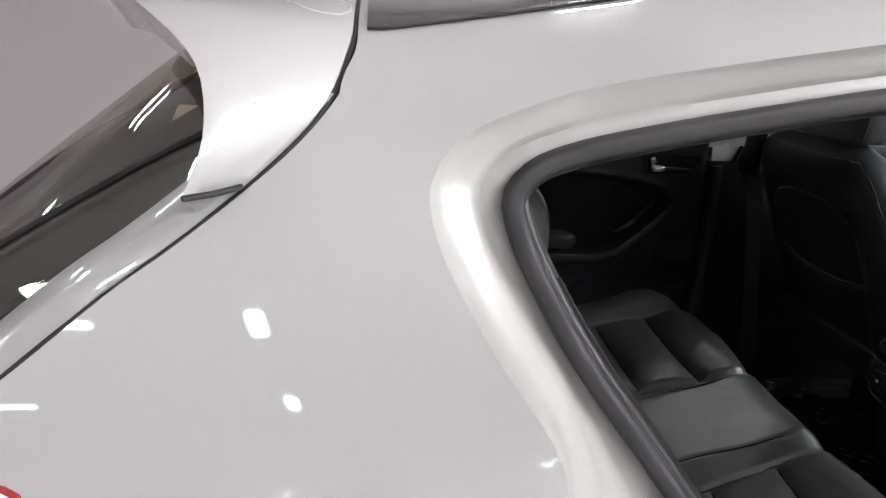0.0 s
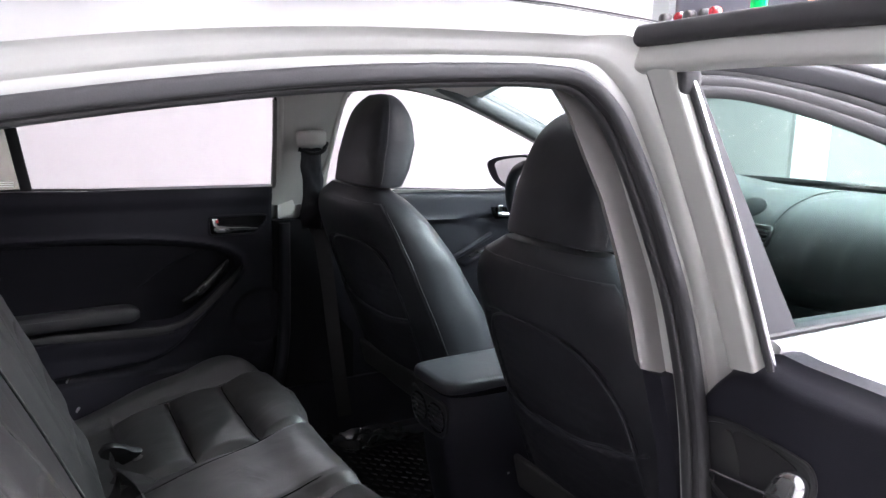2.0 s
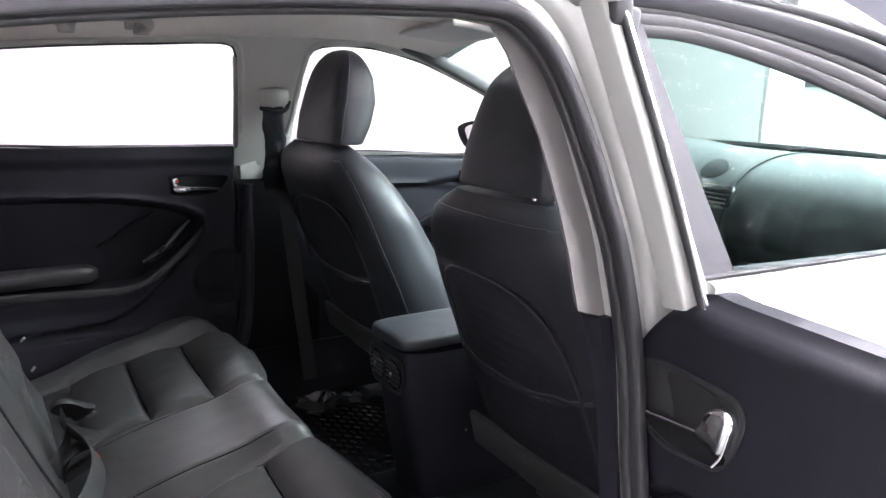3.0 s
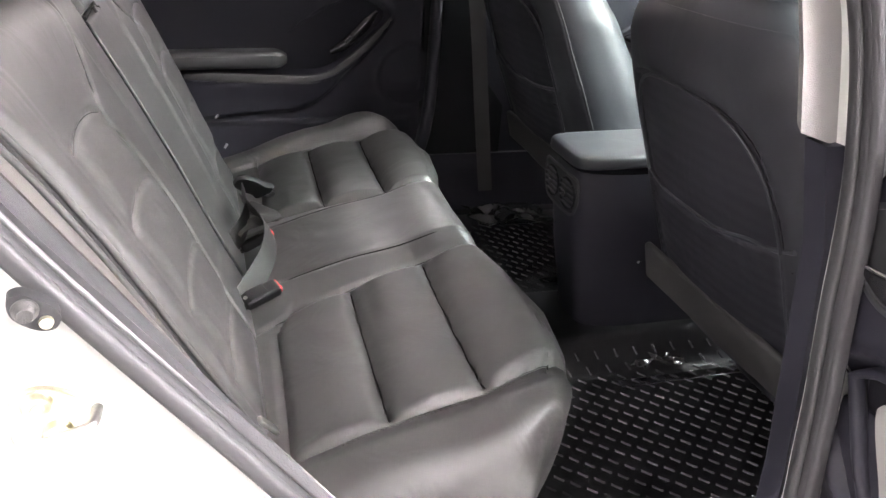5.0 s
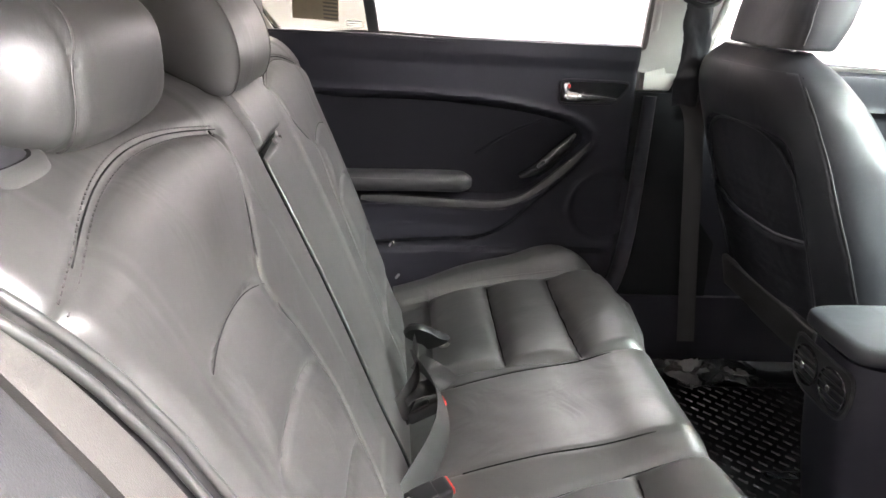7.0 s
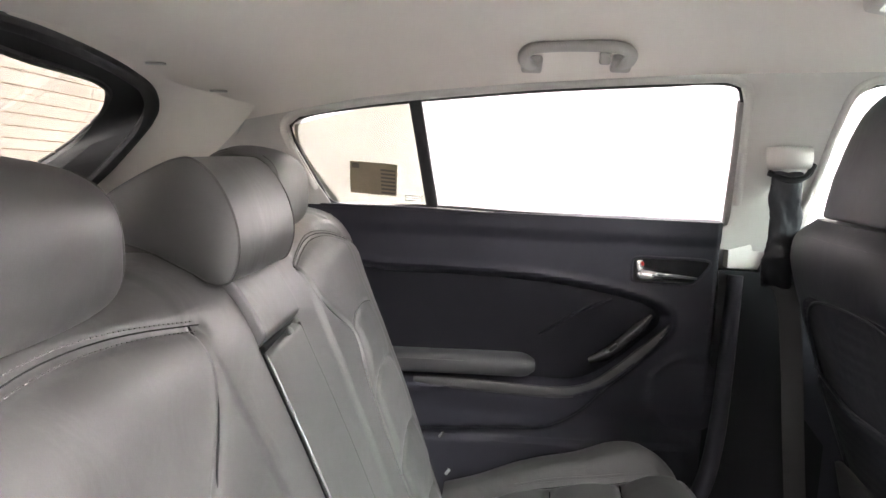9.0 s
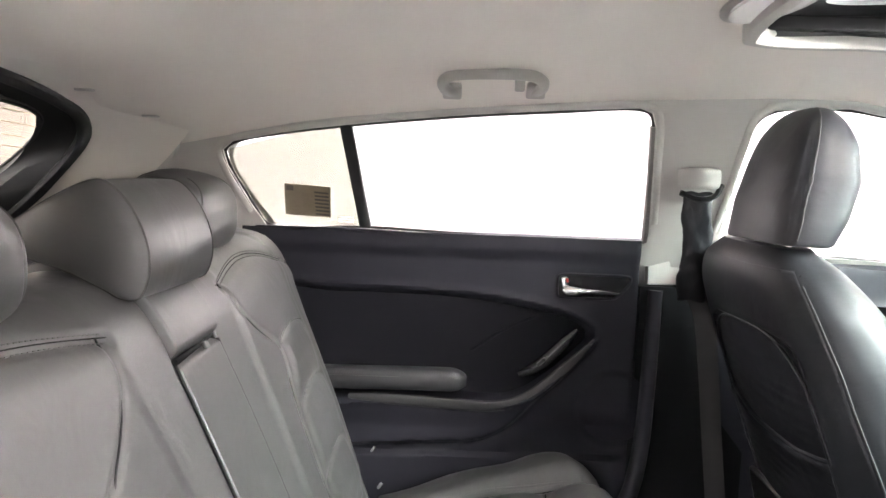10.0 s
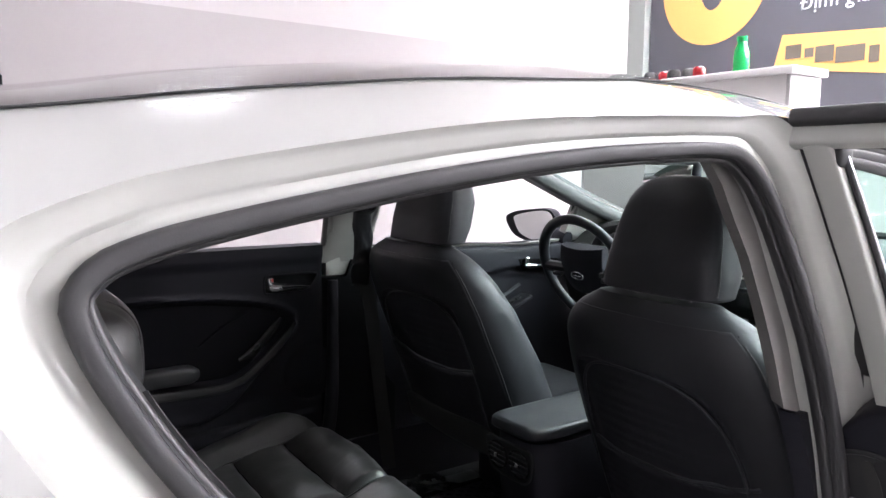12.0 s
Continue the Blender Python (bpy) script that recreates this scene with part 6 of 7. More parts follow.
stood = lambda shape: ([tuple(upright @ Vector((q[0], q[1], -q[2]))) for q in shape[0]], shape[1])
part("tongue_cover", stood(grid(np.array(shell), True)), BUCKLE, tongue, "black plastic tongue cover")
part("tongue_slot", stood(box((0.006, 0.034, 0.003), (0.022, 0, 0.010), 0.0014)), WEB, tongue)
part("tongue_plate", stood(plate([(0.040, -0.014), (0.040, 0.010), (0.060, 0.008), (0.064, -0.002), (0.060, -0.012)], [[(0.048, -0.007), (0.048, 0.004), (0.055, 0.003), (0.055, -0.006)]], lambda a, b: (a, b, 0.0), (0, 0, 0.0022))), STEEL, tongue, "bright steel tongue plate")
anchor = thing("seat_belt", "short dark strap with a steel clip beside the cushion", "seat belt", (0.47, -0.57, 0.5))
part("strap", strap([(0.405, -0.595, 0.60), (0.435, -0.583, 0.555), (0.468, -0.572, 0.505), (0.50, -0.57, 0.455)], 0.010, 30, (0.6, 0.2, 0.5)), RUBBER_DEEP, anchor)
part("clip", box((0.03, 0.012, 0.006), (0.476, -0.571, 0.515), 0.002, (0, 50, 10)), STEEL, anchor, "bright steel clip")
for y, z in ((0.53, 0.54), (0.525, 0.468)):
    solo("seat_hook", box((0.006, 0.005, 0.014), (0.43 if z < 0.52 else 0.415, y, z), 0.002, (0, 35, 0)), STEEL, "small bright seat cover hook beside the backrest", "hook", "seat cover hooks")

# ---- front seats ----
def front_seat(yc, dz, label):
    ob = thing("front_seat", label, "car seat", (1.3, yc, 0.17), "front seats")
    s = 1 if yc > 0 else -1
    zs = fair([(0.0, 0.40), (0.0, 0.60), (0.0, 0.80), (0.0, 0.90), (0.0, 0.938), (0.0, 0.953), (0.0, 0.960)], 120)[:, 1]
    rear = np.interp(zs, [0.33, 0.45, 0.55, 0.64, 0.74, 0.83, 0.88, 0.92, 0.945, 0.96], [1.235, 1.185, 1.145, 1.108, 1.07, 1.040, 1.026, 1.024, 1.032, 1.052])
    hw = np.interp(zs, [0.33, 0.5, 0.65, 0.8, 0.87, 0.905, 0.932, 0.95, 0.96], [0.225, 0.243, 0.246, 0.238, 0.223, 0.203, 0.176, 0.148, 0.11])
    th = np.interp(zs, [0.33, 0.5, 0.65, 0.8, 0.88, 0.92, 0.945, 0.96], [0.12, 0.135, 0.13, 0.11, 0.09, 0.072, 0.055, 0.03])
    ease = lambda q: np.convolve(np.r_[[q[0]] * 5, q, [q[-1]] * 5], np.hanning(13)[1:-1] / np.hanning(13).sum(), "valid")
    rear, hw, th = ease(rear), ease(hw), ease(th)
    ang = np.linspace(0, 2 * math.pi, 161)[:-1]
    ca, sa = np.cos(ang), np.sin(ang)
    bow = lambda q, p: np.sign(q) * np.abs(q) ** (2 / p)
    As = hw[:, None] * bow(ca, 2.6)[None]
    Zs = np.repeat(zs[:, None], 160, 1)
    Xs = rear[:, None] + th[:, None] * (1 - bow(sa, 2.6)[None])
    shell = fair([(-0.165, 0.36), (-0.172, 0.6), (-0.165, 0.72), (-0.135, 0.80), (-0.08, 0.828), (0.0, 0.833), (0.12, 0.832), (0.165, 0.815), (0.175, 0.72), (0.17, 0.5), (0.165, 0.36)], 80)
    pocket = fair([(-0.2, 0.672), (-0.12, 0.652), (0.0, 0.637), (0.1, 0.636), (0.185, 0.65)], 50)
    mirror_a = As * (1 if s < 0 else -1)
    o = -0.003 * bell(to_line(mirror_a, Zs, shell), 0.003) - 0.010 * step(inside(mirror_a, Zs, [tuple(p) for p in shell]), 0, 0.008)
    o += 0.008 * step(to_line(mirror_a, Zs, pocket) * np.where(Zs < np.interp(mirror_a, pocket[:, 0], pocket[:, 1]), 1, -1), -0.002, 0.004) * step(0.185 - np.abs(As), 0, 0.02)
    o *= step(sa, 0.3, 0.6)[None]
    broad = np.interp(zs, [0.4, 0.8, 0.87, 0.93, 0.96], [1.2, 1.2, 1.23, 1.28, 1.3])[:, None] if s > 0 else 1.0
    F = np.stack([Xs - o, yc + As * np.where(As * s > 0, broad, 1.0), Zs + dz], -1)
    v, f = grid(F, wrap=True)
    bk = part("backrest", (v, f + [tuple(range(160))[::-1], tuple(range(119 * 160, 120 * 160))]), LEATHER_SIDE, ob, "black leather backrest with a map pocket")
    proud = np.array([-0.0012, 0, 0])
    cover = F[2:114, 11:70] + proud
    part("back_cover", slab(cover, cover - 2 * proud), SEAT_COVER, bk, "smooth black leather back", sharp=60)
    top = int(np.argmax(shell[:, 1]))
    rows = []
    for z in np.linspace(0.41, shell[top, 1] - 0.001, 70):
        i = int(np.argmin(np.abs(zs - z)))
        across = np.linspace(np.interp(z, shell[:top + 1, 1], shell[:top + 1, 0]), np.interp(z, shell[top:, 1][::-1], shell[top:, 0][::-1]), 40)
        span = np.flatnonzero(sa > 0.05)
        span = span[np.argsort(mirror_a[i, span])]
        rows.append([[np.interp(q, mirror_a[i, span], F[i, span, d]) for d in (0, 1)] + [z + dz] for q in across])
    panel = np.array(rows) + 2.2 * proud
    part("back_panel", slab(panel, panel - 2 * proud), SEAT_BACK, bk, "dull black back panel", sharp=60)
    for k in (10, 70):
        line = F[4:114:5, k] + np.array([-0.0006, 0.0006 * np.sign(ca[k]), 0.0])
        part("piping", rod(line, 0.0013, 110, sides=6), PIPING, bk, "pale grey piping")
    half = sa > 0.25
    pz = lambda a, z: F[np.unravel_index(np.argmin((mirror_a - a) ** 2 + (Zs - z) ** 2 + 9 * (~half)[None]), Zs.shape)]
    part("shell_piping", rod(soft([pz(a, b) + np.array([-0.0012, 0, 0]) for a, b in shell[6:-6:3]]), 0.0028, 90, sides=8), LEATHER_SIDE, bk, "raised leather piping round the back panel")
    for e in (-1, 1):
        part("seam", rod(soft([pz(e * a, b) for a, b in ((0.16, 0.80), (0.172, 0.85), (0.178, 0.895), (0.172, 0.925))]), 0.0011, 30, sides=6), SEAM_LINE, bk)
    part("pocket_seam", rod(soft([pz(a, b - 0.03) + np.array([-0.001, 0, 0]) for a, b in pocket[2:-2:5]]), 0.0014, 60, sides=6), SEAM_LINE, bk)
    part("pocket_edge", rod([pz(a, b + 0.003) + np.array([-0.003, 0, 0]) for a, b in pocket[2:-2:5]], 0.004, 60, sides=8), LEATHER_SIDE, bk)
    part("kick_panel", box((0.014, 0.40, 0.075), (1.178, yc, 0.462 + dz), 0.006, (0, -14, 0)), KICK, ob, "grey lower kick panel")
    part("cushion", box((0.46, 0.46, 0.12), (1.50, yc, 0.46), 0.05, (0, -5, 0), 5), LEATHER_SIDE, ob)
    part("seat_base", box((0.30, 0.36, 0.2), (1.56, yc, 0.30), 0.02), PLASTIC, ob)
    for a in (-0.17, 0.17):
        part("rail", box((0.46, 0.03, 0.03), (1.38, yc + a, 0.186), 0.006), PLASTIC_GLOSS, ob)
    return ob


s_near = front_seat(-0.375, 0.0, "black leather passenger seat seen from behind")
tall_headrest(s_near, (1.105, -0.382, 1.069), 0.124, 0.099, "black leather headrest with stitched sides")
s_far = front_seat(0.385, 0.026, "black leather driver's seat seen from behind")
tall_headrest(s_far, (1.101, 0.372, 1.099), 0.139, 0.107, "black leather headrest with stitched sides")

# ---- console, floor, mats ----
con = thing("centre_console", "black centre console with rear air vents and padded lid", "centre console", (1.2, -0.03, 0.17))
cz = np.linspace(0.2, 0.600, 30)
rings = []
for z in cz:
    w = np.interp(z, [0.2, 0.30, 0.42, 0.52, 0.60], [0.072, 0.082, 0.090, 0.090, 0.082])
    xr = np.interp(z, [0.2, 0.3, 0.42, 0.52, 0.60], [1.118, 1.100, 1.076, 1.062, 1.060])
    sect = round_section(0.26, w, 72, 6)
    sect[:, 1] *= np.where(sect[:, 0] < -0.16, 1 - 0.16 * ((-0.16 - sect[:, 0]) / 0.10) ** 2, 1.0)
    rings.append([(xr + 0.26 + a, -0.025 + b, z) for a, b in sect])
v, f = grid(np.array(rings), wrap=True)
part("body", (v, f + [tuple(range(72)), tuple(range(29 * 72, 30 * 72))]), PLASTIC, con, "black moulded console body")
lid_w, lid_rows = 0.083, []
for k, dz in ((0.90, -0.016), (0.975, -0.0145), (1.0, -0.009), (1.0, 0.002), (0.985, 0.010), (0.95, 0.0145), (0.80, 0.0165), (0.55, 0.0172)):
    ring2 = round_section(0.165, lid_w, 72, 7)
    lid_rows.append([(1.213 + a * (1 - (1 - k) * lid_w / 0.165 if k > 0.5 else k), -0.026 + b * k, 0.622 + 0.75 * dz + 0.05 * (a + 0.165) * 0.3) for a, b in ring2])
lv, lf = grid(np.array(lid_rows), True)
lidp = part("lid", (lv, lf + [tuple(range(len(lv) - 72, len(lv)))]), LEATHER_SIDE, con, "padded black leather lid", sharp=60)
for e in (-1, 1):
    dashes(np.array([(1.062 + 0.3 * k, -0.026 + e * 0.070, 0.6335 + 0.0045 * k) for k in np.linspace(0, 1, 12)]), lidp)
bezel_loop = fair([(-0.078, 0.036), (-0.03, 0.040), (0.03, 0.040), (0.078, 0.036), (0.082, 0.0), (0.066, -0.034), (0.0, -0.042), (-0.066, -0.034), (-0.082, 0.0)], 60, True) * np.array([0.92, 0.98])
on_rear = lambda a, b, deep=0.0: (1.0625 - 0.06 * b + deep + 5.5 * (abs(a) ** 3), -0.010 + a, 0.545 + b)
part("vent_surround", rod([on_rear(a, b, -0.001) for a, b in bezel_loop[::2]], 0.0025, 90, True), PLASTIC_GREY, con, "dark grey vent surround")
part("vent_recess", plate([tuple(q) for q in bezel_loop], [], lambda a, b: on_rear(a, b, -0.0012), (0.004, 0, 0), 0.02), RUBBER_DEEP, con)
for yv in (-0.036, 0.036):
    vent = part("air_vent", joined(*[rod([on_rear(yv + 0.032 * math.cos(t), 0.030 * math.sin(t), -0.003) for t in np.linspace(0, 2 * math.pi, 20, endpoint=False)], 0.0018, 50, True)]), PLASTIC_GLOSS, con, "black louvred air vent")
    for k in range(5):
        z = 0.022 - 0.011 * k
        half = 0.031 * math.sqrt(1 - (z / 0.033) ** 2)
        part("louvre", sweep([on_rear(yv - half, z, -0.003), on_rear(yv, z, -0.003), on_rear(yv + half, z, -0.003)], round_section(0.0035, 0.0016, 8, 3), (1, 0, -0.5)), PLASTIC_GREY, vent)
    part("vent_knob", box((0.008, 0.010, 0.012), on_rear(yv, 0.0, -0.007), 0.002), CHROME, vent, "chrome tab")
part("screw", lathe([(0.0, 0.0), (0.004, 0.0), (0.003, -0.002), (0.0, -0.002)], (1.2, -0.113, 0.42), "y", 12), STEEL, con)
part("tunnel", box((1.5, 0.22, 0.1), (1.2, -0.03, 0.21), 0.04, seg=4), CARPET, con, "black carpeted tunnel")


MAT_HUMP = lambda y: 0.200 + 0.066 * step(0.155 - np.abs(y + 0.03), 0.0, 0.07)
floor_mat = thing("floor_mat", "black rubber floor mat with raised bars across both footwells", "floor mat", (1.0, 0.0, 0.2))
mx, my = np.linspace(0.70, 1.44, 40), np.linspace(-0.63, 0.63, 160)
sheet = np.array([[(x, y, float(MAT_HUMP(y))) for y in my] for x in mx])
part("sheet", slab(sheet, sheet - np.array([0, 0, 0.008])), MAT, floor_mat, "black moulded rubber sheet")
part("rim", rod([(1.05 + 0.35 * k, -0.60 + 0.1 * k * k, 0.212) for k in np.linspace(0, 1, 8)], 0.006, 40), MAT, floor_mat)
vs, fs = [], []
for i in range(34):
    for j in range(32):
        x, y = 0.715 + 0.0215 * i, -0.60 + 0.036 * j + 0.018 * (i % 2)
        if abs(y) > 0.59 or (abs(y + 0.03) < 0.11 and x > 1.04):
            continue
        slope = float(MAT_HUMP(y + 0.002) - MAT_HUMP(y - 0.002)) / 0.004
        b = box((0.0042, 0.019, 0.0055), (x, y, float(MAT_HUMP(y)) + 0.0018), 0.0018, (math.degrees(math.atan(slope)), 0, 42), 1)
        n = len(vs)
        vs += b[0]
        fs += [tuple(q + n for q in g) for g in b[1]]
tagged(part("bar_pattern", (vs, fs), BARS_GLINT, floor_mat, "rows of small raised bars"), kind="stuff")


def crumple(at, size, seed, label):
    r = np.random.RandomState(seed)
    n = 26
    U, Vv = np.meshgrid(np.linspace(-1, 1, n), np.linspace(-1, 1, n))
    ph = r.rand(8) * 6
    h = sum(np.abs(np.sin((2 + k) * U * r.uniform(0.6, 1.4) + (2.6 - k * 0.4) * Vv * r.uniform(0.6, 1.5) + ph[k])) for k in range(5)) / 5
    h = (h - 0.3) * size[2] * (1 - 0.6 * np.maximum(np.abs(U), np.abs(Vv)) ** 2)
    P = np.stack([at[0] + size[0] * U + 0.01 * np.sin(5 * Vv + ph[5]), at[1] + size[1] * Vv + 0.012 * np.sin(4 * U + ph[6]), at[2] + np.maximum(h, 0.0)], -1)
    solo("plastic_film", slab(P, P - np.array([0, 0, 0.002])), FILM, label, "plastic film", "crumpled films", sharp=12)


crumple((1.19, 0.575, 0.215), (0.11, 0.06, 0.06), 3, "crumpled clear plastic film on the floor mat")
crumple((1.25, -0.15, 0.215), (0.05, 0.03, 0.03), 8, "crumpled clear plastic film beside the console")
solo("carpet", plate([(0.55, -0.69), (2.2, -0.69), (2.2, 0.70), (0.55, 0.70)], [], lambda a, b: (a, b, 0.186), (0, 0, -0.016)), CARPET, "black car floor carpet", "carpet")

# ---- dashboard, wheel, windscreen ----
dash = thing("dashboard", "dark grey vinyl dashboard with vents and radio", "dashboard", (2.0, 0, 0.2))
dsec = fair([(1.94, 0.45), (1.92, 0.60), (1.885, 0.74), (1.88, 0.83), (1.91, 0.90), (1.96, 0.945), (2.06, 0.98), (2.2, 0.99), (2.35, 0.975)], 60)
dy = np.linspace(-0.69, 0.69, 160)


def dash_point(x, y, z):
    """The vinyl shell: a crest over the glovebox, two soft upright folds and a shoulder towards the middle."""
    crest = 0.024 * bell(y - 0.36, 0.2) * (z > 0.85)
    fold = 0.006 * (bell(y + 0.285, 0.016) + bell(y + 0.37, 0.016)) * step(z, 0.74, 0.80) * step(0.93 - z, 0, 0.06)
    shoulder = 0.016 * step(y, -0.185, -0.160) * step(z, 0.72, 0.80)
    under = 0.05 * step(0.80 - z, 0, 0.06) * step(-0.16 - y, 0, 0.03)
    return (x + 0.03 * (y / 0.7) ** 2 - fold - shoulder + under, y, z + crest)


D = np.array([[dash_point(x, y, z) for x, z in dsec] for y in dy])
part("top", slab(D, D + np.array([0.08, 0, -0.05])), DASH, dash, "dark vinyl dash top")
part("top_seam", rod([dash_point(x - 0.001, -0.172, z + 0.001) for x, z in dsec[18:52:4]], 0.0016, 60, sides=6), SEAM_LINE, dash)
part("speaker_cap", turned(lathe([(0.0, 0.006), (0.030, 0.006), (0.036, 0.002), (0.036, -0.004), (0.0, -0.004)], (0, 0, 0), "z", 30), (1.945, -0.085, 0.948), (0, -42, 0)), RUBBER_DEEP, dash, "round black tweeter cover")
part("glovebox_lid", slab(*[np.array([[(1.925 + 0.03 * (y / 0.7) ** 2 - 0.03 * (z - 0.55) + e, y, z) for z in np.linspace(0.50, 0.735, 10)] for y in np.linspace(-0.64, -0.20, 24)]) for e in (-0.006, 0.02)]), DASH, dash, "dark vinyl glovebox lid")
for y in (-0.60, -0.13, 0.1, 0.62):
    vent = part("air_vent", box((0.04, 0.1, 0.06), (1.905 + 0.06 * y * y, y, 0.885), 0.012, (0, 28, 0)), PLASTIC_GLOSS, dash, "black louvred air vent")
    for k in range(5):
        part("louvre", box((0.006, 0.088, 0.004), (1.874 + 0.06 * y * y + 0.005 * k, y, 0.865 + 0.0095 * k), 0.001, (0, 28, 0)), PLASTIC_GREY, vent)
part("radio", box((0.03, 0.2, 0.12), (1.875, -0.02, 0.80), 0.008, (0, -10, 0)), PLASTIC_GLOSS, dash, "gloss black radio panel")
part("radio_screen", box((0.006, 0.13, 0.07), (1.858, -0.02, 0.81), 0.002, (0, -10, 0)), GLASS_DARK, dash)
part("radio_frame", rod([(1.857, -0.11, 0.865), (1.868, -0.11, 0.745), (1.868, 0.07, 0.745), (1.857, 0.07, 0.865)], 0.002, 80, True), STEEL, dash)
for y, z in ((-0.055, 0.765), (0.0, 0.765), (-0.07, 0.70), (-0.02, 0.70)):
    part("knob", lathe([(0.0, -0.02), (0.013, -0.02), (0.015, 0.0), (0.0, 0.0)], (1.866, y, z), "x", 20), CHROME, dash, "chrome rimmed knob")
part("instrument_hood", rod([(1.87, 0.20, 0.92), (1.85, 0.28, 0.985), (1.845, 0.36, 1.0), (1.85, 0.45, 0.985), (1.88, 0.53, 0.92)], 0.02, 50), DASH, dash)
wheel = thing("steering_wheel", "black leather steering wheel with a silver badge", "steering wheel", (1.64, 0.345, 0.88))
wm = pose(1.64, 0.345, 0.875, 0, 68, 0)
loop = [tuple(wm @ Vector((0.168 * math.cos(t), 0.168 * math.sin(t), 0))) for t in np.linspace(0, 2 * math.pi, 48, endpoint=False)]
part("rim", sweep(loop, round_section(0.0145, 0.0165, 12), (0.2, 0.1, 0.9), True), LEATHER_SIDE, wheel, "leather rim")
hub = slab(np.array([[tuple(wm @ Vector((0.075 * a, 0.085 * b, -0.03 + 0.02 * (a * a + b * b)))) for a in np.linspace(-1, 1, 10)] for b in np.linspace(-1, 1, 10)]),
           np.array([[tuple(wm @ Vector((0.075 * a, 0.085 * b, 0.03))) for a in np.linspace(-1, 1, 10)] for b in np.linspace(-1, 1, 10)]))
part("hub", hub, PLASTIC, wheel)
for a in (0, math.pi, math.pi / 2):
    part("spoke", rod([tuple(wm @ Vector((0.07 * math.sin(a + 0.0) , 0.07 * math.cos(a), 0))), tuple(wm @ Vector((0.16 * math.sin(a), 0.16 * math.cos(a), 0)))], 0.017, 12), PLASTIC_GREY, wheel)
bad = [tuple(wm @ Vector((0.012 * math.sin(t), 0.024 * math.cos(t), -0.034))) for t in np.linspace(0, 2 * math.pi, 28, endpoint=False)]
part("badge", sweep(bad, round_section(0.0025, 0.0025, 8), (1, 0, 0.2), True), CHROME, wheel, "plain silver oval badge")
part("badge_bar", box((0.004, 0.032, 0.006), tuple(wm @ Vector((0, 0, -0.034))), 0.001, (0, 68, 0)), CHROME, wheel)
for y in (-0.10, 0.10):
    part("switch_pad", box((0.012, 0.035, 0.02), tuple(wm @ Vector((0.012, y, -0.018))), 0.004, (0, 68, 0)), PLASTIC_GREY, wheel)

ws = np.array([[(1.53 + 0.86 * v - 0.10 * (y / 0.62) ** 2 * (1 - 0.2 * v), y * (1 + 0.12 * v), 1.272 - 0.275 * v - 0.02 * (y / 0.62) ** 2) for y in np.linspace(-0.60, 0.60, 25)] for v in np.linspace(0, 1, 14)])
w = part("windscreen", slab(ws, ws + np.array([0, 0, -0.005])), GLASS_GREEN, car, "green tinted windscreen")
part("windscreen_band", rod([tuple(p + np.array([-0.005, 0, -0.012])) for p in ws[-1][::4]], 0.012, 50), RUBBER_DEEP, car, "black windscreen base seal")
for s in (-1, 1):
    part("windscreen_pillar", sweep(fair([(1.40, s * 0.60, 1.262), (1.62, s * 0.635, 1.19), (1.9, s * 0.67, 1.085), (2.2, s * 0.70, 0.985), (2.35, s * 0.71, 0.93)], 40), round_section(0.028, 0.035, 14, 3), (0, 1, 0)), PAINT if s < 0 else PIPING, car, "slanting windscreen pillar")
part("pillar_lining", sweep(fair([(1.40, 0.575, 1.252), (1.62, 0.60, 1.175), (1.9, 0.635, 1.07), (2.2, 0.665, 0.97)], 40), round_section(0.02, 0.025, 14, 3), (0, 1, 0)), PIPING, car, "light grey windscreen pillar lining")
bonnet = np.array([[(2.4 + 0.8 * v, y, 0.93 - 0.12 * v**2 - 0.06 * (y / 0.8) ** 2) for y in np.linspace(-0.8, 0.8, 13)] for v in np.linspace(0, 1, 10)])
part("bonnet", slab(bonnet, bonnet - np.array([0, 0, 0.02])), PAINT, car, "glossy white bonnet")
rm = thing("rear_view_mirror", "black framed interior rear-view mirror", "mirror", (1.62, 0.06, 1.17))
part("housing", box((0.03, 0.21, 0.06), (1.66, 0.06, 1.168), 0.014, (0, 8, -14), 4), PLASTIC, rm)
part("mirror_glass", box((0.003, 0.195, 0.048), (1.6435, 0.064, 1.166), 0.001, (0, 8, -14)), MIRROR, rm, "silver mirror glass")
part("stem", rod([(1.67, 0.06, 1.19), (1.72, 0.06, 1.21)], 0.008, 8), PLASTIC, rm)
om = thing("door_mirror", "dark cased door mirror outside the driver's window", "mirror", (1.87, 0.86, 0.9))
mc, ms = math.cos(math.radians(20)), math.sin(math.radians(20))
in_mirror = lambda u, z, deep=0.0: (1.856 - ms * u + mc * deep, 0.892 + mc * u + ms * deep, z)
rim = fair([(0.067, 0.992), (0.041, 1.010), (-0.023, 1.022), (-0.108, 1.026), (-0.133, 1.007), (-0.135, 0.959), (-0.109, 0.905), (-0.016, 0.909), (0.038, 0.935)], 72, True)
pane = fair([(0.036, 0.993), (-0.023, 1.014), (-0.108, 1.019), (-0.127, 0.997), (-0.120, 0.948), (-0.099, 0.911), (-0.039, 0.914), (0.011, 0.937), (0.029, 0.968)], 72, True)
hub = np.array([-0.04, 0.965])
shell_rows = [(1.0, 0.004), (1.02, 0.0), (1.05, 0.012), (1.06, 0.03), (1.0, 0.06), (0.8, 0.085), (0.45, 0.1), (0.0, 0.105)]
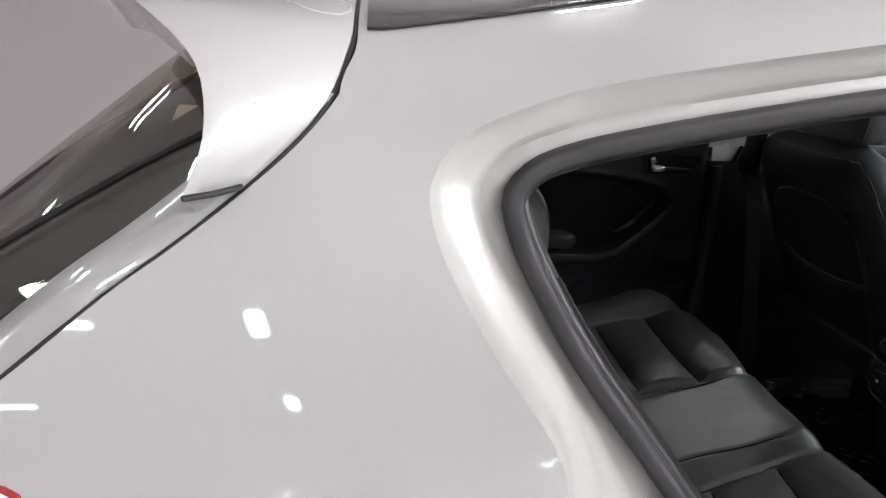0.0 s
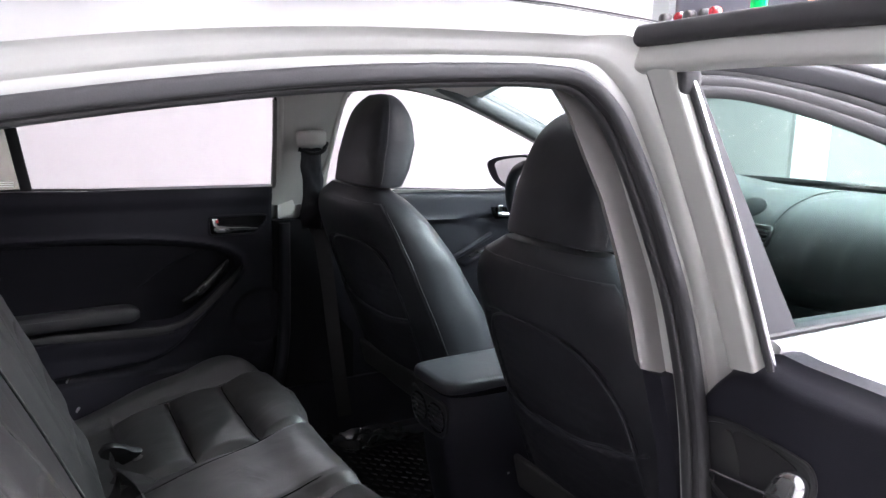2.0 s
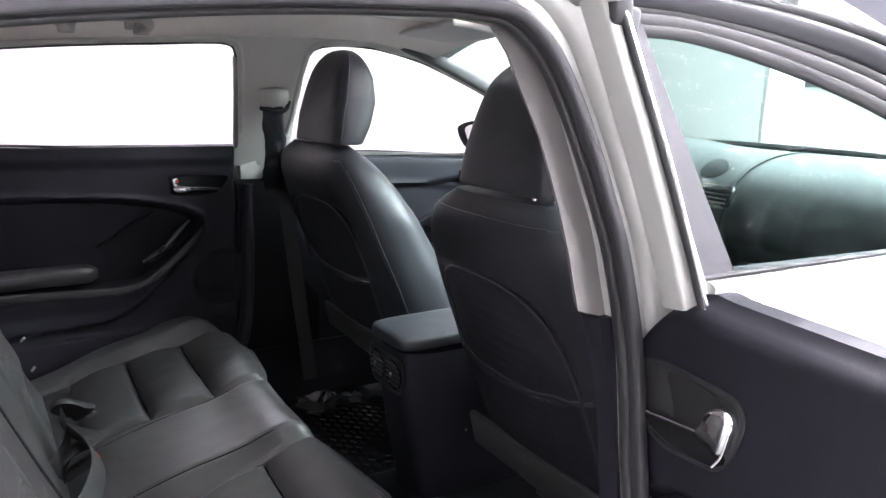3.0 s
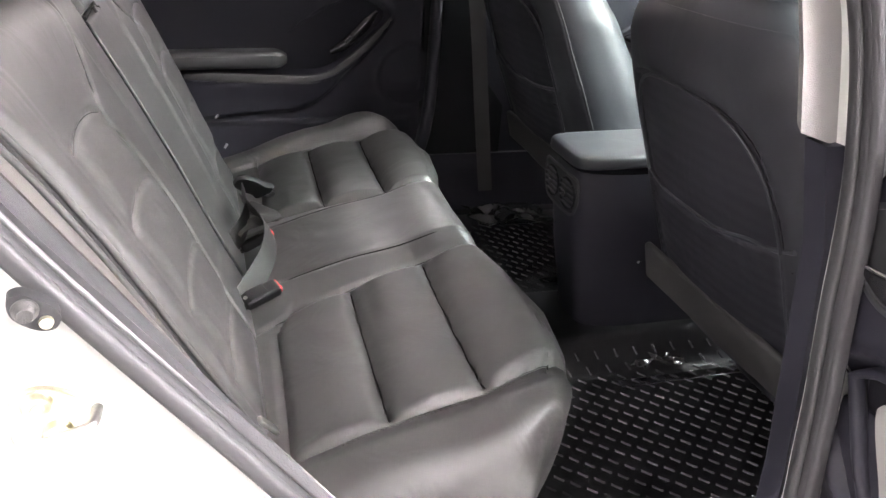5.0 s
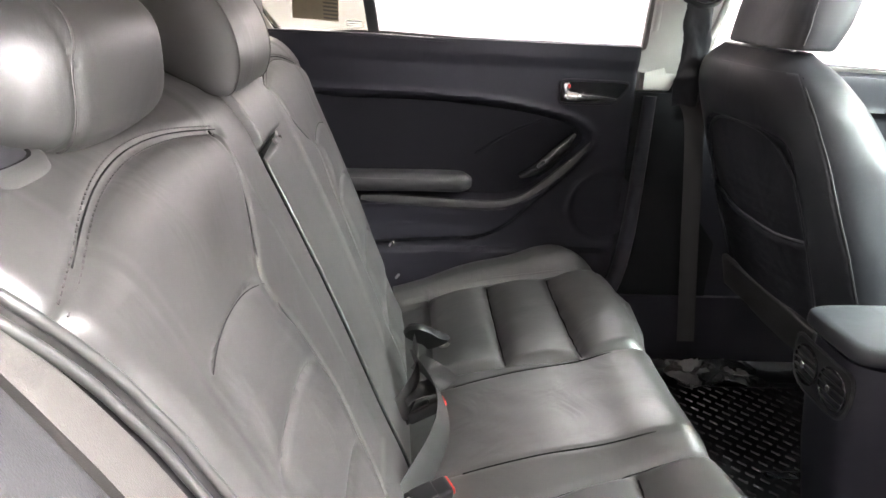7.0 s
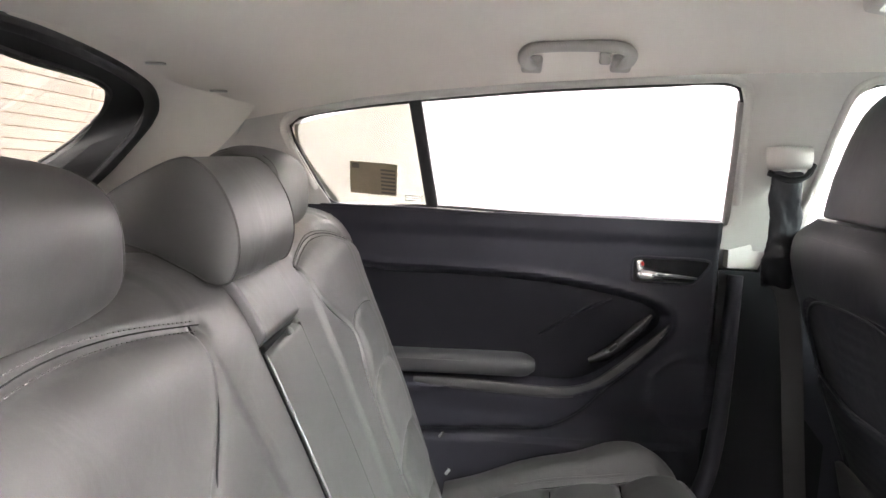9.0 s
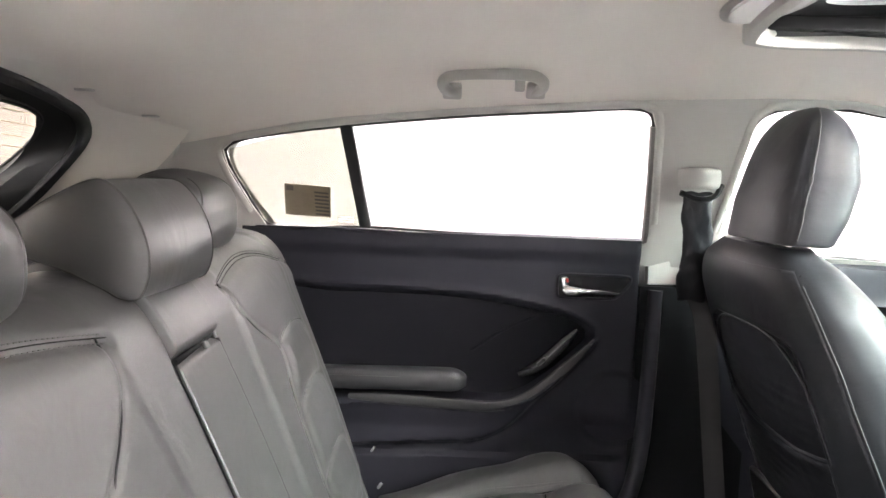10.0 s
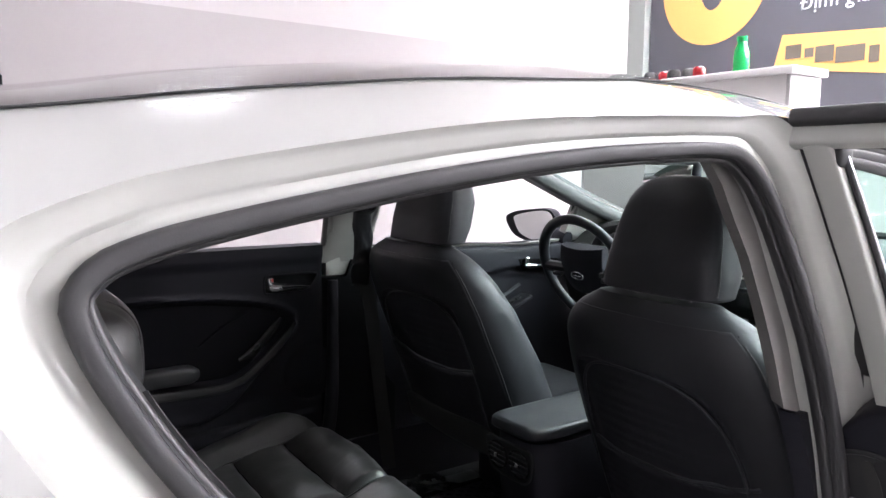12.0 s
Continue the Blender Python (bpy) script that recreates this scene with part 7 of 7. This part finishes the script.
rows = [[in_mirror(a, b, 0.006) for a, b in pane]] + [[in_mirror(*(hub + k * (p - hub)), deep) for p in rim] for k, deep in shell_rows]
part("housing", grid(np.array(rows)[:, ::-1], True), PLASTIC, om, "dark plastic housing")
part("mirror_glass", plate([tuple(p) for p in pane], [], lambda a, b: in_mirror(a, b, 0.004), (0.004 * mc, 0.004 * ms, 0)), MIRROR, om, "silver mirror glass")
part("foot", rod([in_mirror(-0.12, 0.935, 0.03), (1.905, 0.74, 0.93), (1.91, 0.70, 0.925)], 0.028, 16, sides=14), PLASTIC, om)
visor = thing("sun_visor", "pale grey sun visor folded under the headliner", "sun visor", (1.36, 0.3, 1.26))
part("flap", box((0.15, 0.36, 0.016), (1.385, 0.31, 1.262), 0.007, (0, 6, -6), 3), TRIM_LIGHT, visor)
part("pivot", rod([(1.44, 0.47, 1.258), (1.45, 0.14, 1.268)], 0.006, 16), TRIM_LIGHT, visor)
ohc = thing("overhead_console", "pale grey overhead lamp console by the windscreen", "ceiling lamp", (1.45, 0.0, 1.27))
part("body", box((0.12, 0.2, 0.03), (1.47, 0.0, 1.268), 0.012), TRIM_LIGHT, ohc)
part("lens", box((0.05, 0.07, 0.008), (1.45, 0.045, 1.252), 0.003), LENS, ohc)
dome = thing("dome_lamp", "oval roof lamp with a white lens", "ceiling lamp", (0.915, 0.02, 1.275))
dl = [(0.915 + 0.034 * math.cos(t), 0.02 + 0.085 * math.sin(t)) for t in np.linspace(0, 2 * math.pi, 36, endpoint=False)]
part("bezel", plate([(0.915 + (a - 0.915) * 1.3, 0.02 + (b - 0.02) * 1.2) for a, b in dl], [], lambda a, b: (a, b, hz(0.915, 0.02) - 0.006), (0, 0, 0.012)), TRIM_LIGHT, dome)
part("lens", plate(dl, [], lambda a, b: (a, b, hz(0.915, 0.02) - 0.010), (0, 0, 0.012)), LENS, dome, "white lens")
grab = thing("grab_handle", "light grey roof grab handle over the far window", "grab handle", (0.61, 0.5, 1.23))
gpts = fair([(0.546, 0.447, 1.224), (0.534, 0.42, 1.227), (0.532, 0.395, 1.235), (0.545, 0.376, 1.242), (0.575, 0.369, 1.245), (0.61, 0.367, 1.2465), (0.655, 0.369, 1.2468), (0.683, 0.376, 1.245), (0.699, 0.396, 1.239), (0.700, 0.42, 1.232), (0.692, 0.447, 1.229)], 70)
part("bow", sweep(gpts, round_section(0.0085, 0.0100, 14, 2.4), (0, 0.5, 0.8)), TRIM_MID, grab)
part("foot", box((0.034, 0.04, 0.014), (0.546, 0.447, 1.226), 0.005, (-25, 0, 0)), TRIM_MID, grab)
part("foot", box((0.034, 0.04, 0.014), (0.692, 0.447, 1.231), 0.005, (-25, 0, 0)), TRIM_MID, grab)
part("coat_hook", box((0.018, 0.012, 0.022), (0.662, 0.42, 1.236), 0.004), TRIM_MID, grab)
fb = thing("seat_belt", "dark front belt hanging from its guide on the pillar", "seat belt", (1.05, 0.6, 0.95))
part("guide_cover", sweep(fair([(1.002, 0.625, 1.088), (1.035, 0.604, 1.092), (1.068, 0.614, 1.092)], 24), round_section(0.021, 0.016, 14, 2.8), (0, 0, 1)), TRIM_LIGHT, fb, "light grey guide cover")
part("guide_plate", rod([(1.002, 0.62, 1.062), (1.035, 0.602, 1.050), (1.066, 0.606, 1.058), (1.08, 0.614, 1.08)], 0.006, 30), BUCKLE, fb, "black belt guide")
fold = random.Random(5)
rows = []
for z in np.linspace(1.062, 0.842, 34):
    sway = 0.002 * math.sin(41 * z) + 0.001 * math.sin(97 * z + 1)
    mid_x, wide, mid_y = 1.037 + 0.05 * (1.04 - z) * (z < 1.04) + sway, 0.029 - 0.002 * math.sin(55 * z), float(np.interp(z, [0.84, 0.9, 1.06], [0.655, 0.632, 0.612]))
    row = []
    for k in np.linspace(0, 2 * math.pi, 40, endpoint=False):
        crease = 0.0012 * math.sin(3 * k + 47 * z) + 0.0010 * math.sin(2 * k - 120 * z + 2 * math.sin(31 * z)) + fold.uniform(-0.0012, 0.0012)
        row.append((mid_x + (wide + crease) * math.cos(k), mid_y + (0.010 + crease) * math.sin(k), z + 0.004 * math.sin(2 * k)))
    rows.append(row)
part("wrapping", grid(np.array(rows), True), WRAP, fb, "crumpled glossy black wrapping round the belt")
part("strap", strap([(1.052, 0.655, 0.86), (1.075, 0.66, 0.82), (1.098, 0.66, 0.68), (1.112, 0.66, 0.56), (1.15, 0.66, 0.26)], 0.021, 60, (0.25, 1, 0.05)), WEB, fb)
